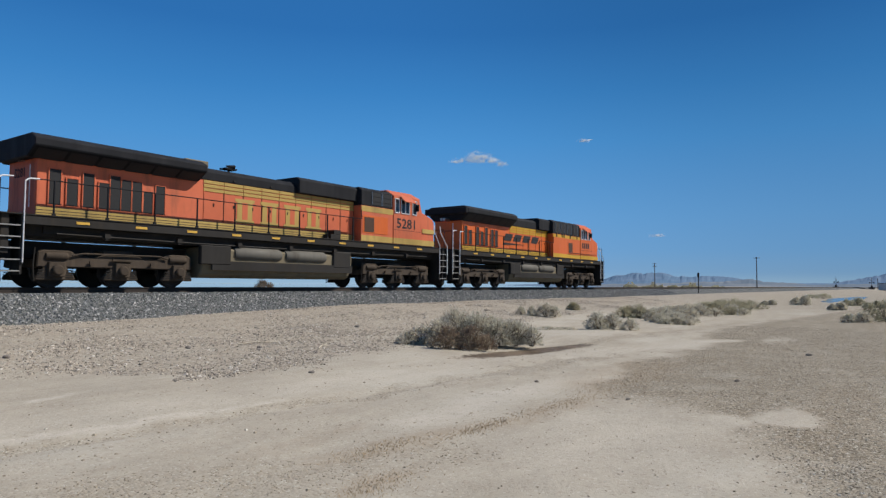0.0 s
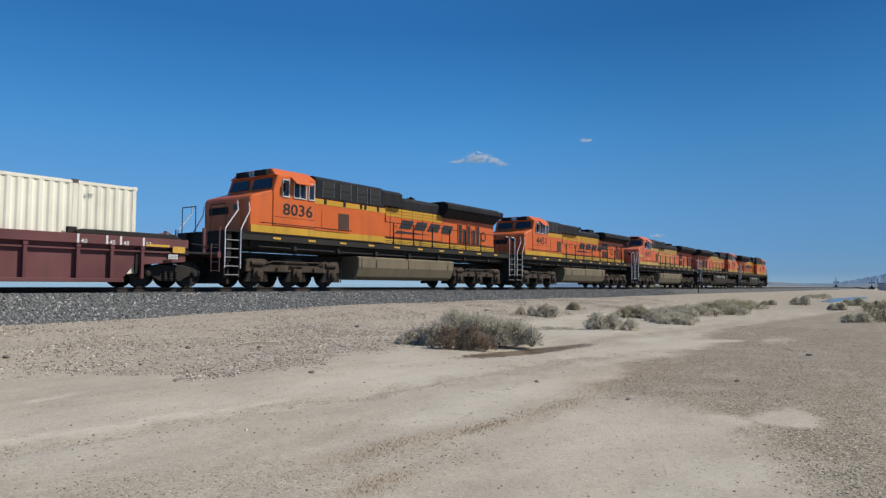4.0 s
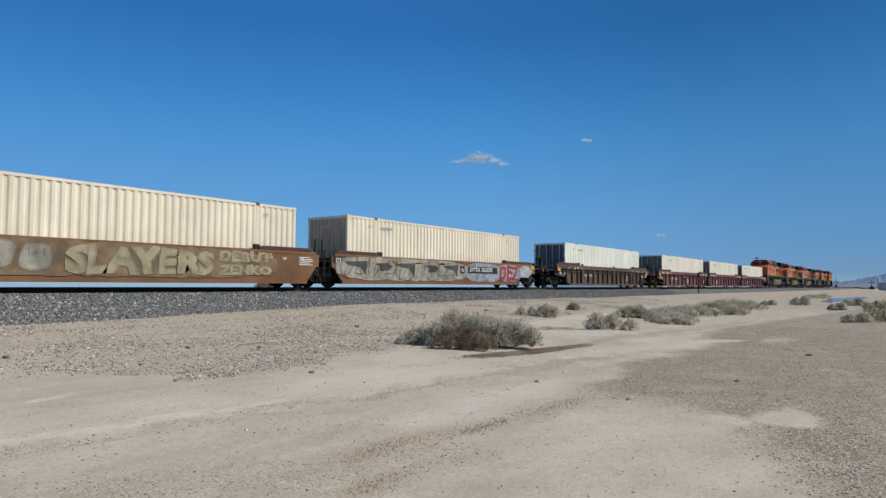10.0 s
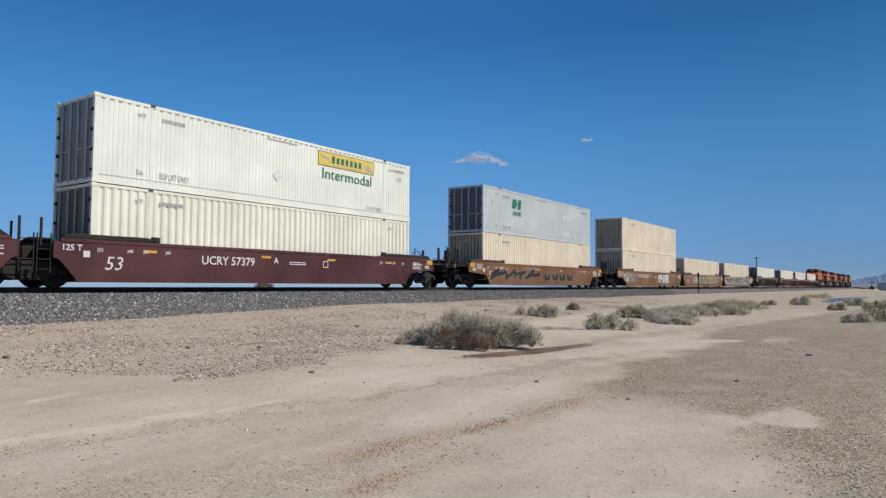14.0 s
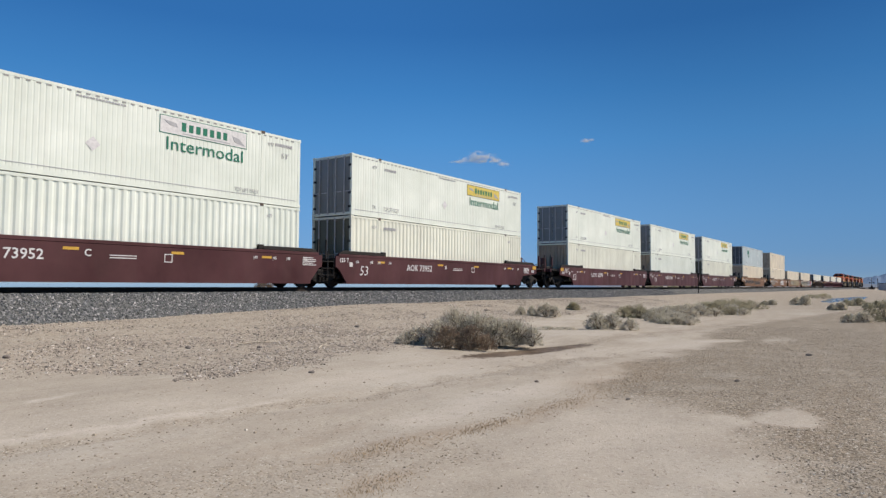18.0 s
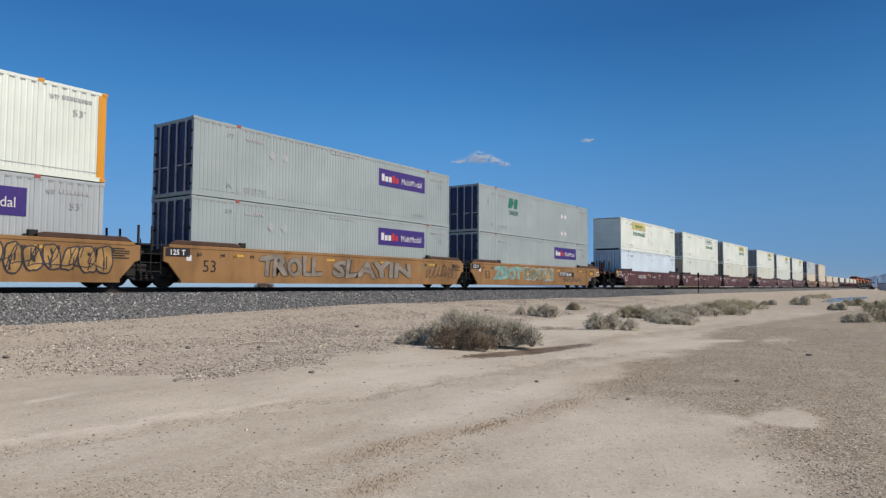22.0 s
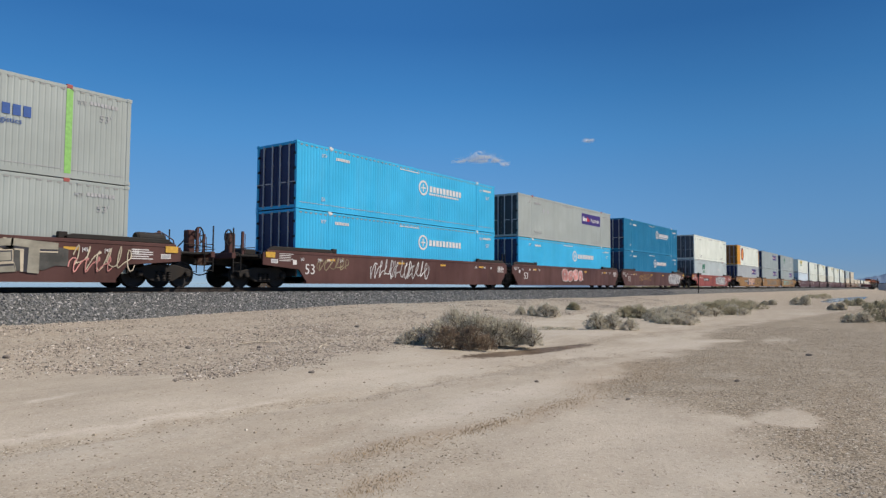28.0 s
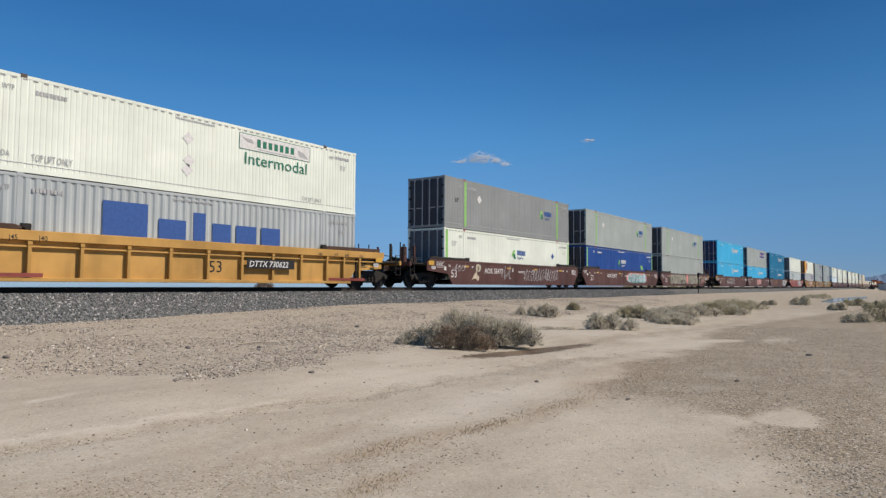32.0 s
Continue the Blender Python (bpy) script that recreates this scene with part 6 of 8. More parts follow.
    if number:
        tall = 0.27 if flip else 0.34
        gap = (L + 0.1) / (12 if style == "ribbed" else 16)
        rc = gap * round(rx / gap) + 0.06
        rn = rc + gap
        if coat == "yellow":
            rc = rn = YX
        if plate and flip and coat == "yellow":
            part("number_plate", Mesh().box(YX - 0.1, YX + 2.3, -1.53, -1.522, 0.62, 0.98), INK, near)
            code, number, y = "", "", y
            part("car_mark", letters("DTTX 730622", 0.33, WHITE, 0.004, 0.2), WHITE, near, at=on_side(YX, -1.533, 0.69))
        yp = y - 0.034 if number == "765570" and unit == "A" else y
        if plate and not flip:
            part("number_plate", Mesh().box(rx - 0.3, rx + (2.95 if rz else 2.3), yp - 0.004, yp + 0.002, 0.66 + rz * 0.4, 1.0 + rz * 0.7), INK, near)
        m = ink if not plate else WHITE
        if rz and unit == "A":
            part("unit_plate", Mesh().box(8.95, 9.35, yp - 0.004, yp + 0.002, 0.68, 1.08), INK, near)
        if not code and number:
            bars = Mesh()
            for i in range(4):
                bars.box((rc if flip else rx) + 0.17 * i, (rc if flip else rx) + 0.12 + 0.17 * i, y - 0.008, y + 0.002, 0.72, 0.95)
            part("text_bar", bars, m, near)
        if not number:
            pass
        elif flip or not code:
            if code:
                part("car_mark", letters(code, tall, m, 0.004, 0.2), m, near, at=on_side(rc, y - 0.006, 0.72))
            part("car_number", letters(number, tall, m, 0.004, 0.2), m, near, at=on_side(rn if flip else rx + 0.82, y - 0.006, 0.72))
        else:
            part("car_mark", letters(code + " " + number, 0.34 if plate else 0.44, m, 0.006, 0.2 if plate else 0.0), m, near, at=on_side(rx - 0.18, yp - 0.006, 0.72 + rz * 0.6) @ Matrix.Diagonal((1.24 if rz and plate else 1.0, 1, 1, 1)))
    if unit:
        part("unit_letter", letters(unit, 0.32, ink, 0.006), ink, near, at=on_side(9.04 if number == "765570" and unit == "A" else 7.2, y - (0.042 if number == "765570" and unit == "A" else 0.004), 0.76 if number == "765570" and unit == "A" else 0.86))
        for i in range(2):
            part("text_bar", Mesh().box(8.0, 8.9, y - 0.004, y + 0.002, 0.9 - 0.08 * i, 0.93 - 0.08 * i), ink, near)
        part("stencil_frame", Mesh().box(9.9, 10.2, y - 0.003, y + 0.002, 0.74, 0.77).box(9.9, 10.2, y - 0.003, y + 0.002, 1.0, 1.03).box(9.9, 9.93, y - 0.003, y + 0.002, 0.77, 1.0).box(10.17, 10.2, y - 0.003, y + 0.002, 0.77, 1.0), ink, near)
    part("notice", kept("notice_white", lambda: Mesh().box(-0.1, 0.1, -0.004, 0.004, 0, 0.2), WHITE), WHITE, near, at=(-0.2, y, 0.82))
    return near, y


# ---- the train, front to rear ----
PL = [-78.84, -98.16, -117.61, -140.82, -164.05, -183.32, -202.71, -226.12, -249.44, -268.89, -288.06, -311.55, -330.88, -350.15, -373.64, -392.92, -412.26, -435.54, -458.71, -478.17, -497.37, -520.81, -540.16, -559.55, -582.9]
B, J, S3 = BOX, "joint", "single containers in the front cars"
white53 = "cream-white corrugated 53-foot container with grey stencils"
# ribbed plum three-unit car with one box in each well
for i, (l, r) in enumerate(((J, "car"), (J, J), ("car", J))):
    well_car(PL[i], "plum", "ribbed", l, r, "ribbed plum-red well car unit with white stencils", code="DTTX" if i == 2 else "", number="725033" if i == 2 else "", plate=False)
    container(PL[i], 0, B["cream"], "deep", "doors", white53 + ", alone in its well", STENCILS, B["moss"], group=S3)
# brown single car
well_car(PL[3], "brown", "posts", "car", "car", "dark brown well car with upright ribs and white number", code="DTTX", number="680081", plate=True)
container(PL[3], 0, B["ivory"], "deep", "doors", white53 + ", in a brown well car", STENCILS, B["slate"], group=S3)
# rusty orange three-unit car under graffiti
n, y = well_car(PL[4], "rusty", "smooth", J, "car", "rusty orange well car unit covered in grey and red graffiti", code="DTTX", number="765570", plate=True, unit="A")
y -= 0.0135
mural_base(n, -0.9, 9.9, 0.2, 1.34, y, SPRAY["drab"], 11)
mural(n, -0.6, 9.4, 0.26, 1.3, y - 0.001, 8, SPRAY["drab"], SPRAY["dusk"], 17)
mural_base(n, 9.5, 13.4, 0.2, 1.32, y - 0.001, SPRAY["steel"], 12)
mural_base(n, 13.0, 16.0, 0.22, 1.32, y - 0.002, SPRAY["steel"], 13)
mural_base(n, 15.8, 17.4, 0.5, 1.3, y - 0.001, SPRAY["silver"], 14)
for q, (x, w) in enumerate(((-0.4, 1.5), (1.6, 1.4), (3.2, 1.6), (5.6, 1.3), (7.2, 1.5))):
    shard(n, [(x, 1.02), (x + w * 0.7, 1.06), (x + w, 0.92), (x + w * 0.75, 0.7), (x + w * 0.35, 0.66), (x + w * 0.3, 0.9)] if q % 2 else [(x, 1.05), (x + w, 1.12), (x + w * 0.95, 0.45), (x + w * 0.72, 0.82), (x + w * 0.2, 0.9)], y - 0.008, SPRAY["soot"])
    shard(n, [(x + w, 1.18), (x + w + 0.5, 1.2), (x + w + 0.55, 1.1), (x + w, 1.08)], y, SPRAY["ochre"])
    tag_marks(n, x, x + 1.7, 0.26, 1.28, y - 0.02, SPRAY["gloom"], 300 + q, 2, 0.03)
for q in range(3):
    tag_marks(n, 9.7 + 1.0 * q, 11.0 + 1.0 * q, 0.26, 1.28, y - 0.005 - 0.002 * q, SPRAY["white"], 310 + q, 3, 0.025)
mural_word(n, "DEZ", 13.25, 15.75, 0.28, 1.28, y - 0.004, SPRAY["rust"], SPRAY["silver"])
tag_marks(n, 15.9, 17.2, 0.6, 1.2, y - 0.006, SPRAY["white"], 316, 3, 0.02)
container(PL[4], 0, B["tan"], "deep", "front", white53 + ", alone in its well", STENCILS, group=S3)
n, y = well_car(PL[5], "rusty", "smooth", J, J, "rusty orange well car unit with beige block graffiti")
y -= 0.0135
mural_base(n, 2.2, 15.0, 0.22, 1.33, y, SPRAY["bronze"], 15)
mural(n, 2.4, 6.5, 0.34, 1.2, y - 0.004, 4, SPRAY["drab"], SPRAY["dusk"], 23)
mural_word(n, "SLAYERS", 6.8, 12.05, 0.28, 1.3, y - 0.003, SPRAY["straw"], SPRAY["dusk"])
mural_word(n, "DEBUT", 12.25, 14.75, 0.84, 1.3, y - 0.003, SPRAY["straw"], SPRAY["dusk"])
mural_word(n, "ZENKO", 12.25, 14.75, 0.34, 0.76, y - 0.003, SPRAY["straw"], SPRAY["dusk"])
container(PL[5], 0, B["tan"], "deep", "front", white53 + ", alone in its well", STENCILS, group=S3)
n, y = well_car(PL[6], "rusty", "smooth", "car", J, "rusty orange well car unit with pale silver graffiti", code="DTTX", number="765570", unit="B")
mural_base(n, -0.3, 2.4, 0.32, 1.24, y, SPRAY["dusk"], 22)
mural_word(n, "BEBT", 1.0, 3.5, 0.34, 1.12, y - 0.002, SPRAY["dusk"], SPRAY["grey"])
mural_word(n, "PHER", 9.3, 12.9, 0.3, 1.22, y, SPRAY["white"], SPRAY["silver"])
container(PL[6], 0, B["tan"], "deep", "front", "cream corrugated 53-foot container under another box", STENCILS)
container(PL[6], 1, B["tan"], "deep", "front", "cream corrugated 53-foot container stacked on top", STENCILS + [("diamond", 10.2, 0.62, 0.24, GREY_INK)])
# single rusty car, black graffiti
n, y = well_car(PL[7], "rusty", "smooth", "car", "car", "brown-orange well car with black graffiti outlined white")
for q, (x, w) in enumerate(((0.6, 1.7), (2.4, 1.1), (3.6, 1.3), (5.0, 1.9))):
    pts = scrawl(random.Random(400 + q), x, x + w, 0.42, 1.0, 1)
    edge = part("mural_outline", ribbon(Mesh(), pts, 0.29, y - 0.001), SPRAY["dusk"], n)
    part("mural_fill", ribbon(Mesh(), pts, 0.235, y - 0.008), SPRAY["black"], edge, "sprayed black graffiti stroke")
for q, x in enumerate((7.7, 8.9, 10.1, 11.4)):
    edge = part("mural_outline", Mesh().prism([(x, 0.33), (x + 0.9, 0.33), (x + 1.0, 0.85), (x + 0.6, 0.9), (x + 0.58, 0.7), (x + 0.3, 0.7), (x + 0.32, 0.88), (x - 0.1, 0.82)], y - 0.004, y), SPRAY["dusk"], n)
    part("mural_fill", Mesh().prism([(x + 0.03, 0.36), (x + 0.87, 0.36), (x + 0.96, 0.82), (x + 0.63, 0.87), (x + 0.61, 0.66), (x + 0.27, 0.66), (x + 0.29, 0.85), (x - 0.06, 0.8)], y - 0.008, y), SPRAY["black"], edge, "sprayed black graffiti block")
tag_marks(n, 1.2, 2.2, 1.06, 1.24, y, SPRAY["silver"], 43, 3, 0.02)
tag_marks(n, 5.0, 6.6, 1.06, 1.22, y, SPRAY["silver"], 44, 4, 0.02)
container(PL[7], 0, B["tan"], "deep", "front", "cream corrugated 53-foot container under a grey one", STENCILS)
container(PL[7], 1, B["frost"], "shallow", "doors", "pale grey 53-foot container with green carrier sign", carriers(), B["slate"], tips=RED_TIP)
# two maroon three-unit cars
hl = "white 53-foot container with %s intermodal sign"
for i, (l, r, low, u, yel) in enumerate(((J, "car", "doors", "A", True), (J, J, "front", "C", True), ("car", J, "front", "B", True), (J, "car", "doors", "A", True), (J, J, "front", "C", False), ("car", J, "front", "B", True))):
    k = 8 + i
    n, y = well_car(PL[k], "maroon", "smooth", l, r, "clean dark maroon well car unit with white stencils", code="UCRY" if i < 3 else "AOK", number="57379" if i < 3 else "73952", unit=u)
    if i < 5:
        container(PL[k], 0, B["pearl" if i in (0, 2, 3) else "white"], "deep", low, "cream corrugated 53-foot container under another box", STENCILS, B["moss"])
        container(PL[k], 1, B["white"], "shallow", "doors", hl % ("a yellow" if yel else "a green and white"), trucking(9.7, yel), B["haze"])
    else:
        container(PL[k], 0, B["ice"], "smooth", "front", "pale ice-blue smooth-sided container under another box", small(GREY_INK) + [("text", "53/102", 8.1, 2.1, 0.26, GREY_INK)], B["slate"])
        container(PL[k], 1, B["white"], "shallow", "slats", "white 53-foot container with a slatted end and yellow sign", trucking(2.9, True) + [("diamond", 8.4, 1.9, 0.28, WHITE), ("diamond", 8.4, 0.9, 0.28, WHITE)])
# orange three-unit car
n, y = well_car(PL[14], "orange", "smooth", J, "car", "orange well car unit with mint and olive graffiti", code="DTTX", number="726306", plate=True, ink=INK)
mural_word(n, "ZBOT", 1.3, 5.0, 0.34, 1.24, y, SPRAY["mint"], SPRAY["teal"], SPRAY["pink"])
mural(n, 5.2, 9.7, 0.3, 1.26, y, 5, SPRAY["olive"], SPRAY["sky"], 52, glow=SPRAY["ochre"])
tag_marks(n, 11.2, 13.0, 0.28, 0.62, y, SPRAY["soot"], 54, 6, 0.05)
tag_marks(n, 12.7, 14.4, 0.28, 0.66, y, SPRAY["soot"], 55, 6, 0.05)
tag_marks(n, 11.2, 13.6, 1.0, 1.24, y, SPRAY["olive"], 56, 6, 0.03)
tag_marks(n, 15.6, 16.3, 0.4, 0.66, y, SPRAY["white"], 57, 3, 0.025)
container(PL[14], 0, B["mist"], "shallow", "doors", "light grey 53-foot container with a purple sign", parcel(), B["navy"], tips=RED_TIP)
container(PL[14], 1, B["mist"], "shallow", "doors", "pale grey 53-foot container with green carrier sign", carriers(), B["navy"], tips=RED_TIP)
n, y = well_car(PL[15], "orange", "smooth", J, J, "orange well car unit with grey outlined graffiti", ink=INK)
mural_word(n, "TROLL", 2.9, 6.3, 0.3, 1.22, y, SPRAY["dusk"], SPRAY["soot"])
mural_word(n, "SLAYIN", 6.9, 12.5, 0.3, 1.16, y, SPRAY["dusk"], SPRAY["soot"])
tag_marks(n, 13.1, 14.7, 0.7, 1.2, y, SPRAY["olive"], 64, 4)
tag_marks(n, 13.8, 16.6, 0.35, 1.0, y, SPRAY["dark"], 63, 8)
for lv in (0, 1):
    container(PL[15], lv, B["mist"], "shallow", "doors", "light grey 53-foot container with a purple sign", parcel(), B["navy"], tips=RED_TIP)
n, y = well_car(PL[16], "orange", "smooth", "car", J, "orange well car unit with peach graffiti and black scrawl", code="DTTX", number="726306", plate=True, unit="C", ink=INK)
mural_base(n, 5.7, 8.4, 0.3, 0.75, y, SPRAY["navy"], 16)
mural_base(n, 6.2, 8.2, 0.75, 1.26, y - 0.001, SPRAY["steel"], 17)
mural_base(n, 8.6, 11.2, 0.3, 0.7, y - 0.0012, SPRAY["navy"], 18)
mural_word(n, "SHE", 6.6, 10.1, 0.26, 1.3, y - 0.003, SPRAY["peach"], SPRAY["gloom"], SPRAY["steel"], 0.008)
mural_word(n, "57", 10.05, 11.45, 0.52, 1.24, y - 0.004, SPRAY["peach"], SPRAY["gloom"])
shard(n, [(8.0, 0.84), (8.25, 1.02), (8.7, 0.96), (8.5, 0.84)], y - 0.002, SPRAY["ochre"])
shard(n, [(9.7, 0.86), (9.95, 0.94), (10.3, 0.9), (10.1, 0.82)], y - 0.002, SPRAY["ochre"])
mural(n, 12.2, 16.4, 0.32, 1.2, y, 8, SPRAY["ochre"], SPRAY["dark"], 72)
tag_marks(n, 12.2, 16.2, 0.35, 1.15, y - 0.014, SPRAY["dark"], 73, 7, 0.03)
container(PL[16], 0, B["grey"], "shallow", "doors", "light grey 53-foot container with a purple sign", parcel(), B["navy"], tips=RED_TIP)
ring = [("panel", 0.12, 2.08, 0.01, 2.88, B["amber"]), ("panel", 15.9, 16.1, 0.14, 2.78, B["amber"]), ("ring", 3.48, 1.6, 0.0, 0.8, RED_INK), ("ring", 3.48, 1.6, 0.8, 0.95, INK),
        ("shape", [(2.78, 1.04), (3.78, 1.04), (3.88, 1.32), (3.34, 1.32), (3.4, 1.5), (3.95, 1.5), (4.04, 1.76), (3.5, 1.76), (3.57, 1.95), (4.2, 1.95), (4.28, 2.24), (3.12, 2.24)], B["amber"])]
container(PL[16], 1, B["white"], "shallow", "doors", "white 53-foot container with orange ends and a round red sign", small(GREY_INK) + ring, B["amber_shade"], tips=B["amber"], post=B["amber"])
# single red car
n, y = well_car(PL[17], "red", "smooth", "car", "car", "dull red well car with grey graffiti block", code="DTTX", number="890938", plate=True)
mural_base(n, 9.15, 14.35, 0.26, 1.24, y, SPRAY["silver"], 21)
mural(n, 9.3, 14.25, 0.28, 1.22, y - 0.003, 5, SPRAY["silver"], SPRAY["dark"], 23, SPRAY["white"])
container(PL[17], 0, B["frost"], "shallow", "doors", "pale grey 53-foot container with green carrier sign", carriers(), B["slate"], tips=RED_TIP)
container(PL[17], 1, B["white"], "shallow", "doors", "plain white 53-foot container with grey stencils", small(GREY_INK) + [("fit", "TOP LIFT ONLY", 2.26, 3.43, 0.34, 0.24, GREY_INK), ("fit", "53'", 0.42, 0.74, 2.3, 0.26, GREY_INK), ("diamond", 13.24, 2.0, 0.22, GREY_INK), ("fit", "TOP LIFT ONLY", 12.85, 13.98, 0.34, 0.18, GREY_INK)], B["slate"])
# oxide-brown three-unit car
n, y = well_car(PL[18], "oxide", "smooth", J, "car", "dark brown well car unit with silver graffiti at one end")
mural_base(n, 12.3, 16.3, 0.28, 1.28, y, SPRAY["silver"], 91)
mural(n, 12.45, 16.15, 0.3, 1.26, y - 0.003, 5, SPRAY["silver"], SPRAY["dark"], 91, SPRAY["white"])
tag_marks(n, 3.4, 6.6, 0.5, 1.15, y, SPRAY["ochre"], 92, 8)
for lv in (0, 1):
    container(PL[18], lv, B["teal"], "deep", "doors", "teal corrugated 53-foot container with white logistics sign", freight(9.35 if lv else 8.6, lv == 1), B["navy"], tips=WHITE)
n, y = well_car(PL[19], "oxide", "smooth", J, J, "dark brown well car unit with pink-white graffiti")
mural(n, 6.2, 9.9, 0.3, 1.2, y, 4, SPRAY["pink"], SPRAY["white"], 101)
container(PL[19], 0, B["blue"], "shallow", "doors", "sky-blue 53-foot container with white logistics sign", freight(8.85, False), B["navy"], tips=WHITE)
container(PL[19], 1, B["stone"], "shallow", "doors", "light grey 53-foot container with a purple sign", parcel(), B["coal"], tips=RED_TIP)
n, y = well_car(PL[20], "oxide", "smooth", "car", J, "dark brown well car unit with white outline graffiti")
tag_marks(n, 1.05, 3.0, 0.6, 1.2, y, SPRAY["straw"], 111, 6)
for q in range(3):
    tag_marks(n, 4.5 + 1.4 * q, 6.3 + 1.4 * q, 0.3, 1.25, y, SPRAY["white"], 112 + q, 5, 0.05)
for lv in (0, 1):
    container(PL[20], lv, B["blue"], "shallow", "doors", "sky-blue 53-foot container with white logistics sign", freight(8.85, lv == 1), B["navy"], tips=WHITE)
# maroon three-unit car at the rear
n, y = well_car(PL[21], "oxide", "smooth", J, "car", "maroon well car unit under beige and olive graffiti", unit="A")
y -= 0.0135
mural_base(n, 1.6, 14.2, 0.22, 1.34, y, SPRAY["gloom"], 17)
mural_base(n, 7.9, 8.7, 0.24, 1.32, y - 0.002, SPRAY["pink"], 18)
mural_word(n, "DEEMS", 2.0, 7.9, 0.26, 1.3, y - 0.003, SPRAY["drab"], SPRAY["dark"], SPRAY["cream"])
mural_word(n, "RESET", 8.75, 13.9, 0.26, 1.3, y - 0.003, SPRAY["drab"], SPRAY["dark"], SPRAY["cream"])
tag_marks(n, 14.3, 16.3, 0.4, 1.2, y, SPRAY["cream"], 123, 6)
tag_marks(n, 14.2, 15.6, 0.35, 0.9, y - 0.007, SPRAY["pink"], 124, 4)
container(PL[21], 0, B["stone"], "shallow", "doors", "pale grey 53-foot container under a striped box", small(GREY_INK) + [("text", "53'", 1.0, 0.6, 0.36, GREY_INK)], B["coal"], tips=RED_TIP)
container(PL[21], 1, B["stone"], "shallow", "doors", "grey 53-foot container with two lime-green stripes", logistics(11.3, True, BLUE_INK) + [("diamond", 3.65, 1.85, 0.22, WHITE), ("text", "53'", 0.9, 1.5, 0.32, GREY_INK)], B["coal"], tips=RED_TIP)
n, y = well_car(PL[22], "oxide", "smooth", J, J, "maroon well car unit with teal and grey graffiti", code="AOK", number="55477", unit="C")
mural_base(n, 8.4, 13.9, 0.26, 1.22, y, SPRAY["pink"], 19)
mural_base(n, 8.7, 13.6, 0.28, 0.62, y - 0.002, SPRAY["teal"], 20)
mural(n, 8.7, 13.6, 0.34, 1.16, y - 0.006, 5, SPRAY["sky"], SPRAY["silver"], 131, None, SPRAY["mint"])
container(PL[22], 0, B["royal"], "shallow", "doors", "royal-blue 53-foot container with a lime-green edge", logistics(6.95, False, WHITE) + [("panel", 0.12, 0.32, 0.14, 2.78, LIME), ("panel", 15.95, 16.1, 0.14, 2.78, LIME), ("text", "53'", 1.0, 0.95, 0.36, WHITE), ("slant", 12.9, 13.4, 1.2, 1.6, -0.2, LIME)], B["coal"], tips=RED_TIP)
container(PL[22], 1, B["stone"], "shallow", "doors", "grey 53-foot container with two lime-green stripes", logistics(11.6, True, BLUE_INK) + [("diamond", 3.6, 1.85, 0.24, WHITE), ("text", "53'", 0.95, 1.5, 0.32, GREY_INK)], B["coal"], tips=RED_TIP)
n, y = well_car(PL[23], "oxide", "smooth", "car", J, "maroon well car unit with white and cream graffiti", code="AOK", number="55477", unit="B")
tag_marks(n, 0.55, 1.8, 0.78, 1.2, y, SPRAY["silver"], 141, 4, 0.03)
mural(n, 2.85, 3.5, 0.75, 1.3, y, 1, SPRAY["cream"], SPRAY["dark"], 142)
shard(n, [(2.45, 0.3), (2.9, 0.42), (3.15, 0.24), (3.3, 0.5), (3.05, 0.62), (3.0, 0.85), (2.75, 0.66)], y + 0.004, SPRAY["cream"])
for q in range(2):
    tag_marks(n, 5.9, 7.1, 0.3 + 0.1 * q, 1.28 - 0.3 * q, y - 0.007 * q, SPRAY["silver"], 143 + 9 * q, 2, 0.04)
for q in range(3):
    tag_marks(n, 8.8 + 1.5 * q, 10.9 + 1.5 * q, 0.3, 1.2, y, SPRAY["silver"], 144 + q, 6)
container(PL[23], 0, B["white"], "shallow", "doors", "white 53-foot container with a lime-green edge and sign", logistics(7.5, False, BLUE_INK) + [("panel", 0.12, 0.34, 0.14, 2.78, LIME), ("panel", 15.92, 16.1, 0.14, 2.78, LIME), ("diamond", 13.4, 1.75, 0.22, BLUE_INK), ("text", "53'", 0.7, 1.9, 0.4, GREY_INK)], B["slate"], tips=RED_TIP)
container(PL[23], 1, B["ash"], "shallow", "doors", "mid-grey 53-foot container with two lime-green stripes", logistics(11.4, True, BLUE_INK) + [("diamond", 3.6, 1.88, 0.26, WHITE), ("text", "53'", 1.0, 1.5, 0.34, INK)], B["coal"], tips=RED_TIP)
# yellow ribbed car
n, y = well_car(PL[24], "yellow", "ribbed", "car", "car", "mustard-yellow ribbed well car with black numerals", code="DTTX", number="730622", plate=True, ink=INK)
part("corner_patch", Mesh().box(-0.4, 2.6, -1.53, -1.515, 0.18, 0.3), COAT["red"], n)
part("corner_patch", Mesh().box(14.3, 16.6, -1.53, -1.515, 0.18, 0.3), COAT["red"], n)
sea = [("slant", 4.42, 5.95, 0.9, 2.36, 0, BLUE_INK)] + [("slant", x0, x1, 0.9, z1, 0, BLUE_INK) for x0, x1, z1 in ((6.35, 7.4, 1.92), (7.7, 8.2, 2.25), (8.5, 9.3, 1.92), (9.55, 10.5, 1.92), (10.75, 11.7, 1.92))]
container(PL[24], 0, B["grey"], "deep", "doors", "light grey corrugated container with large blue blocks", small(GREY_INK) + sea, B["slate"])
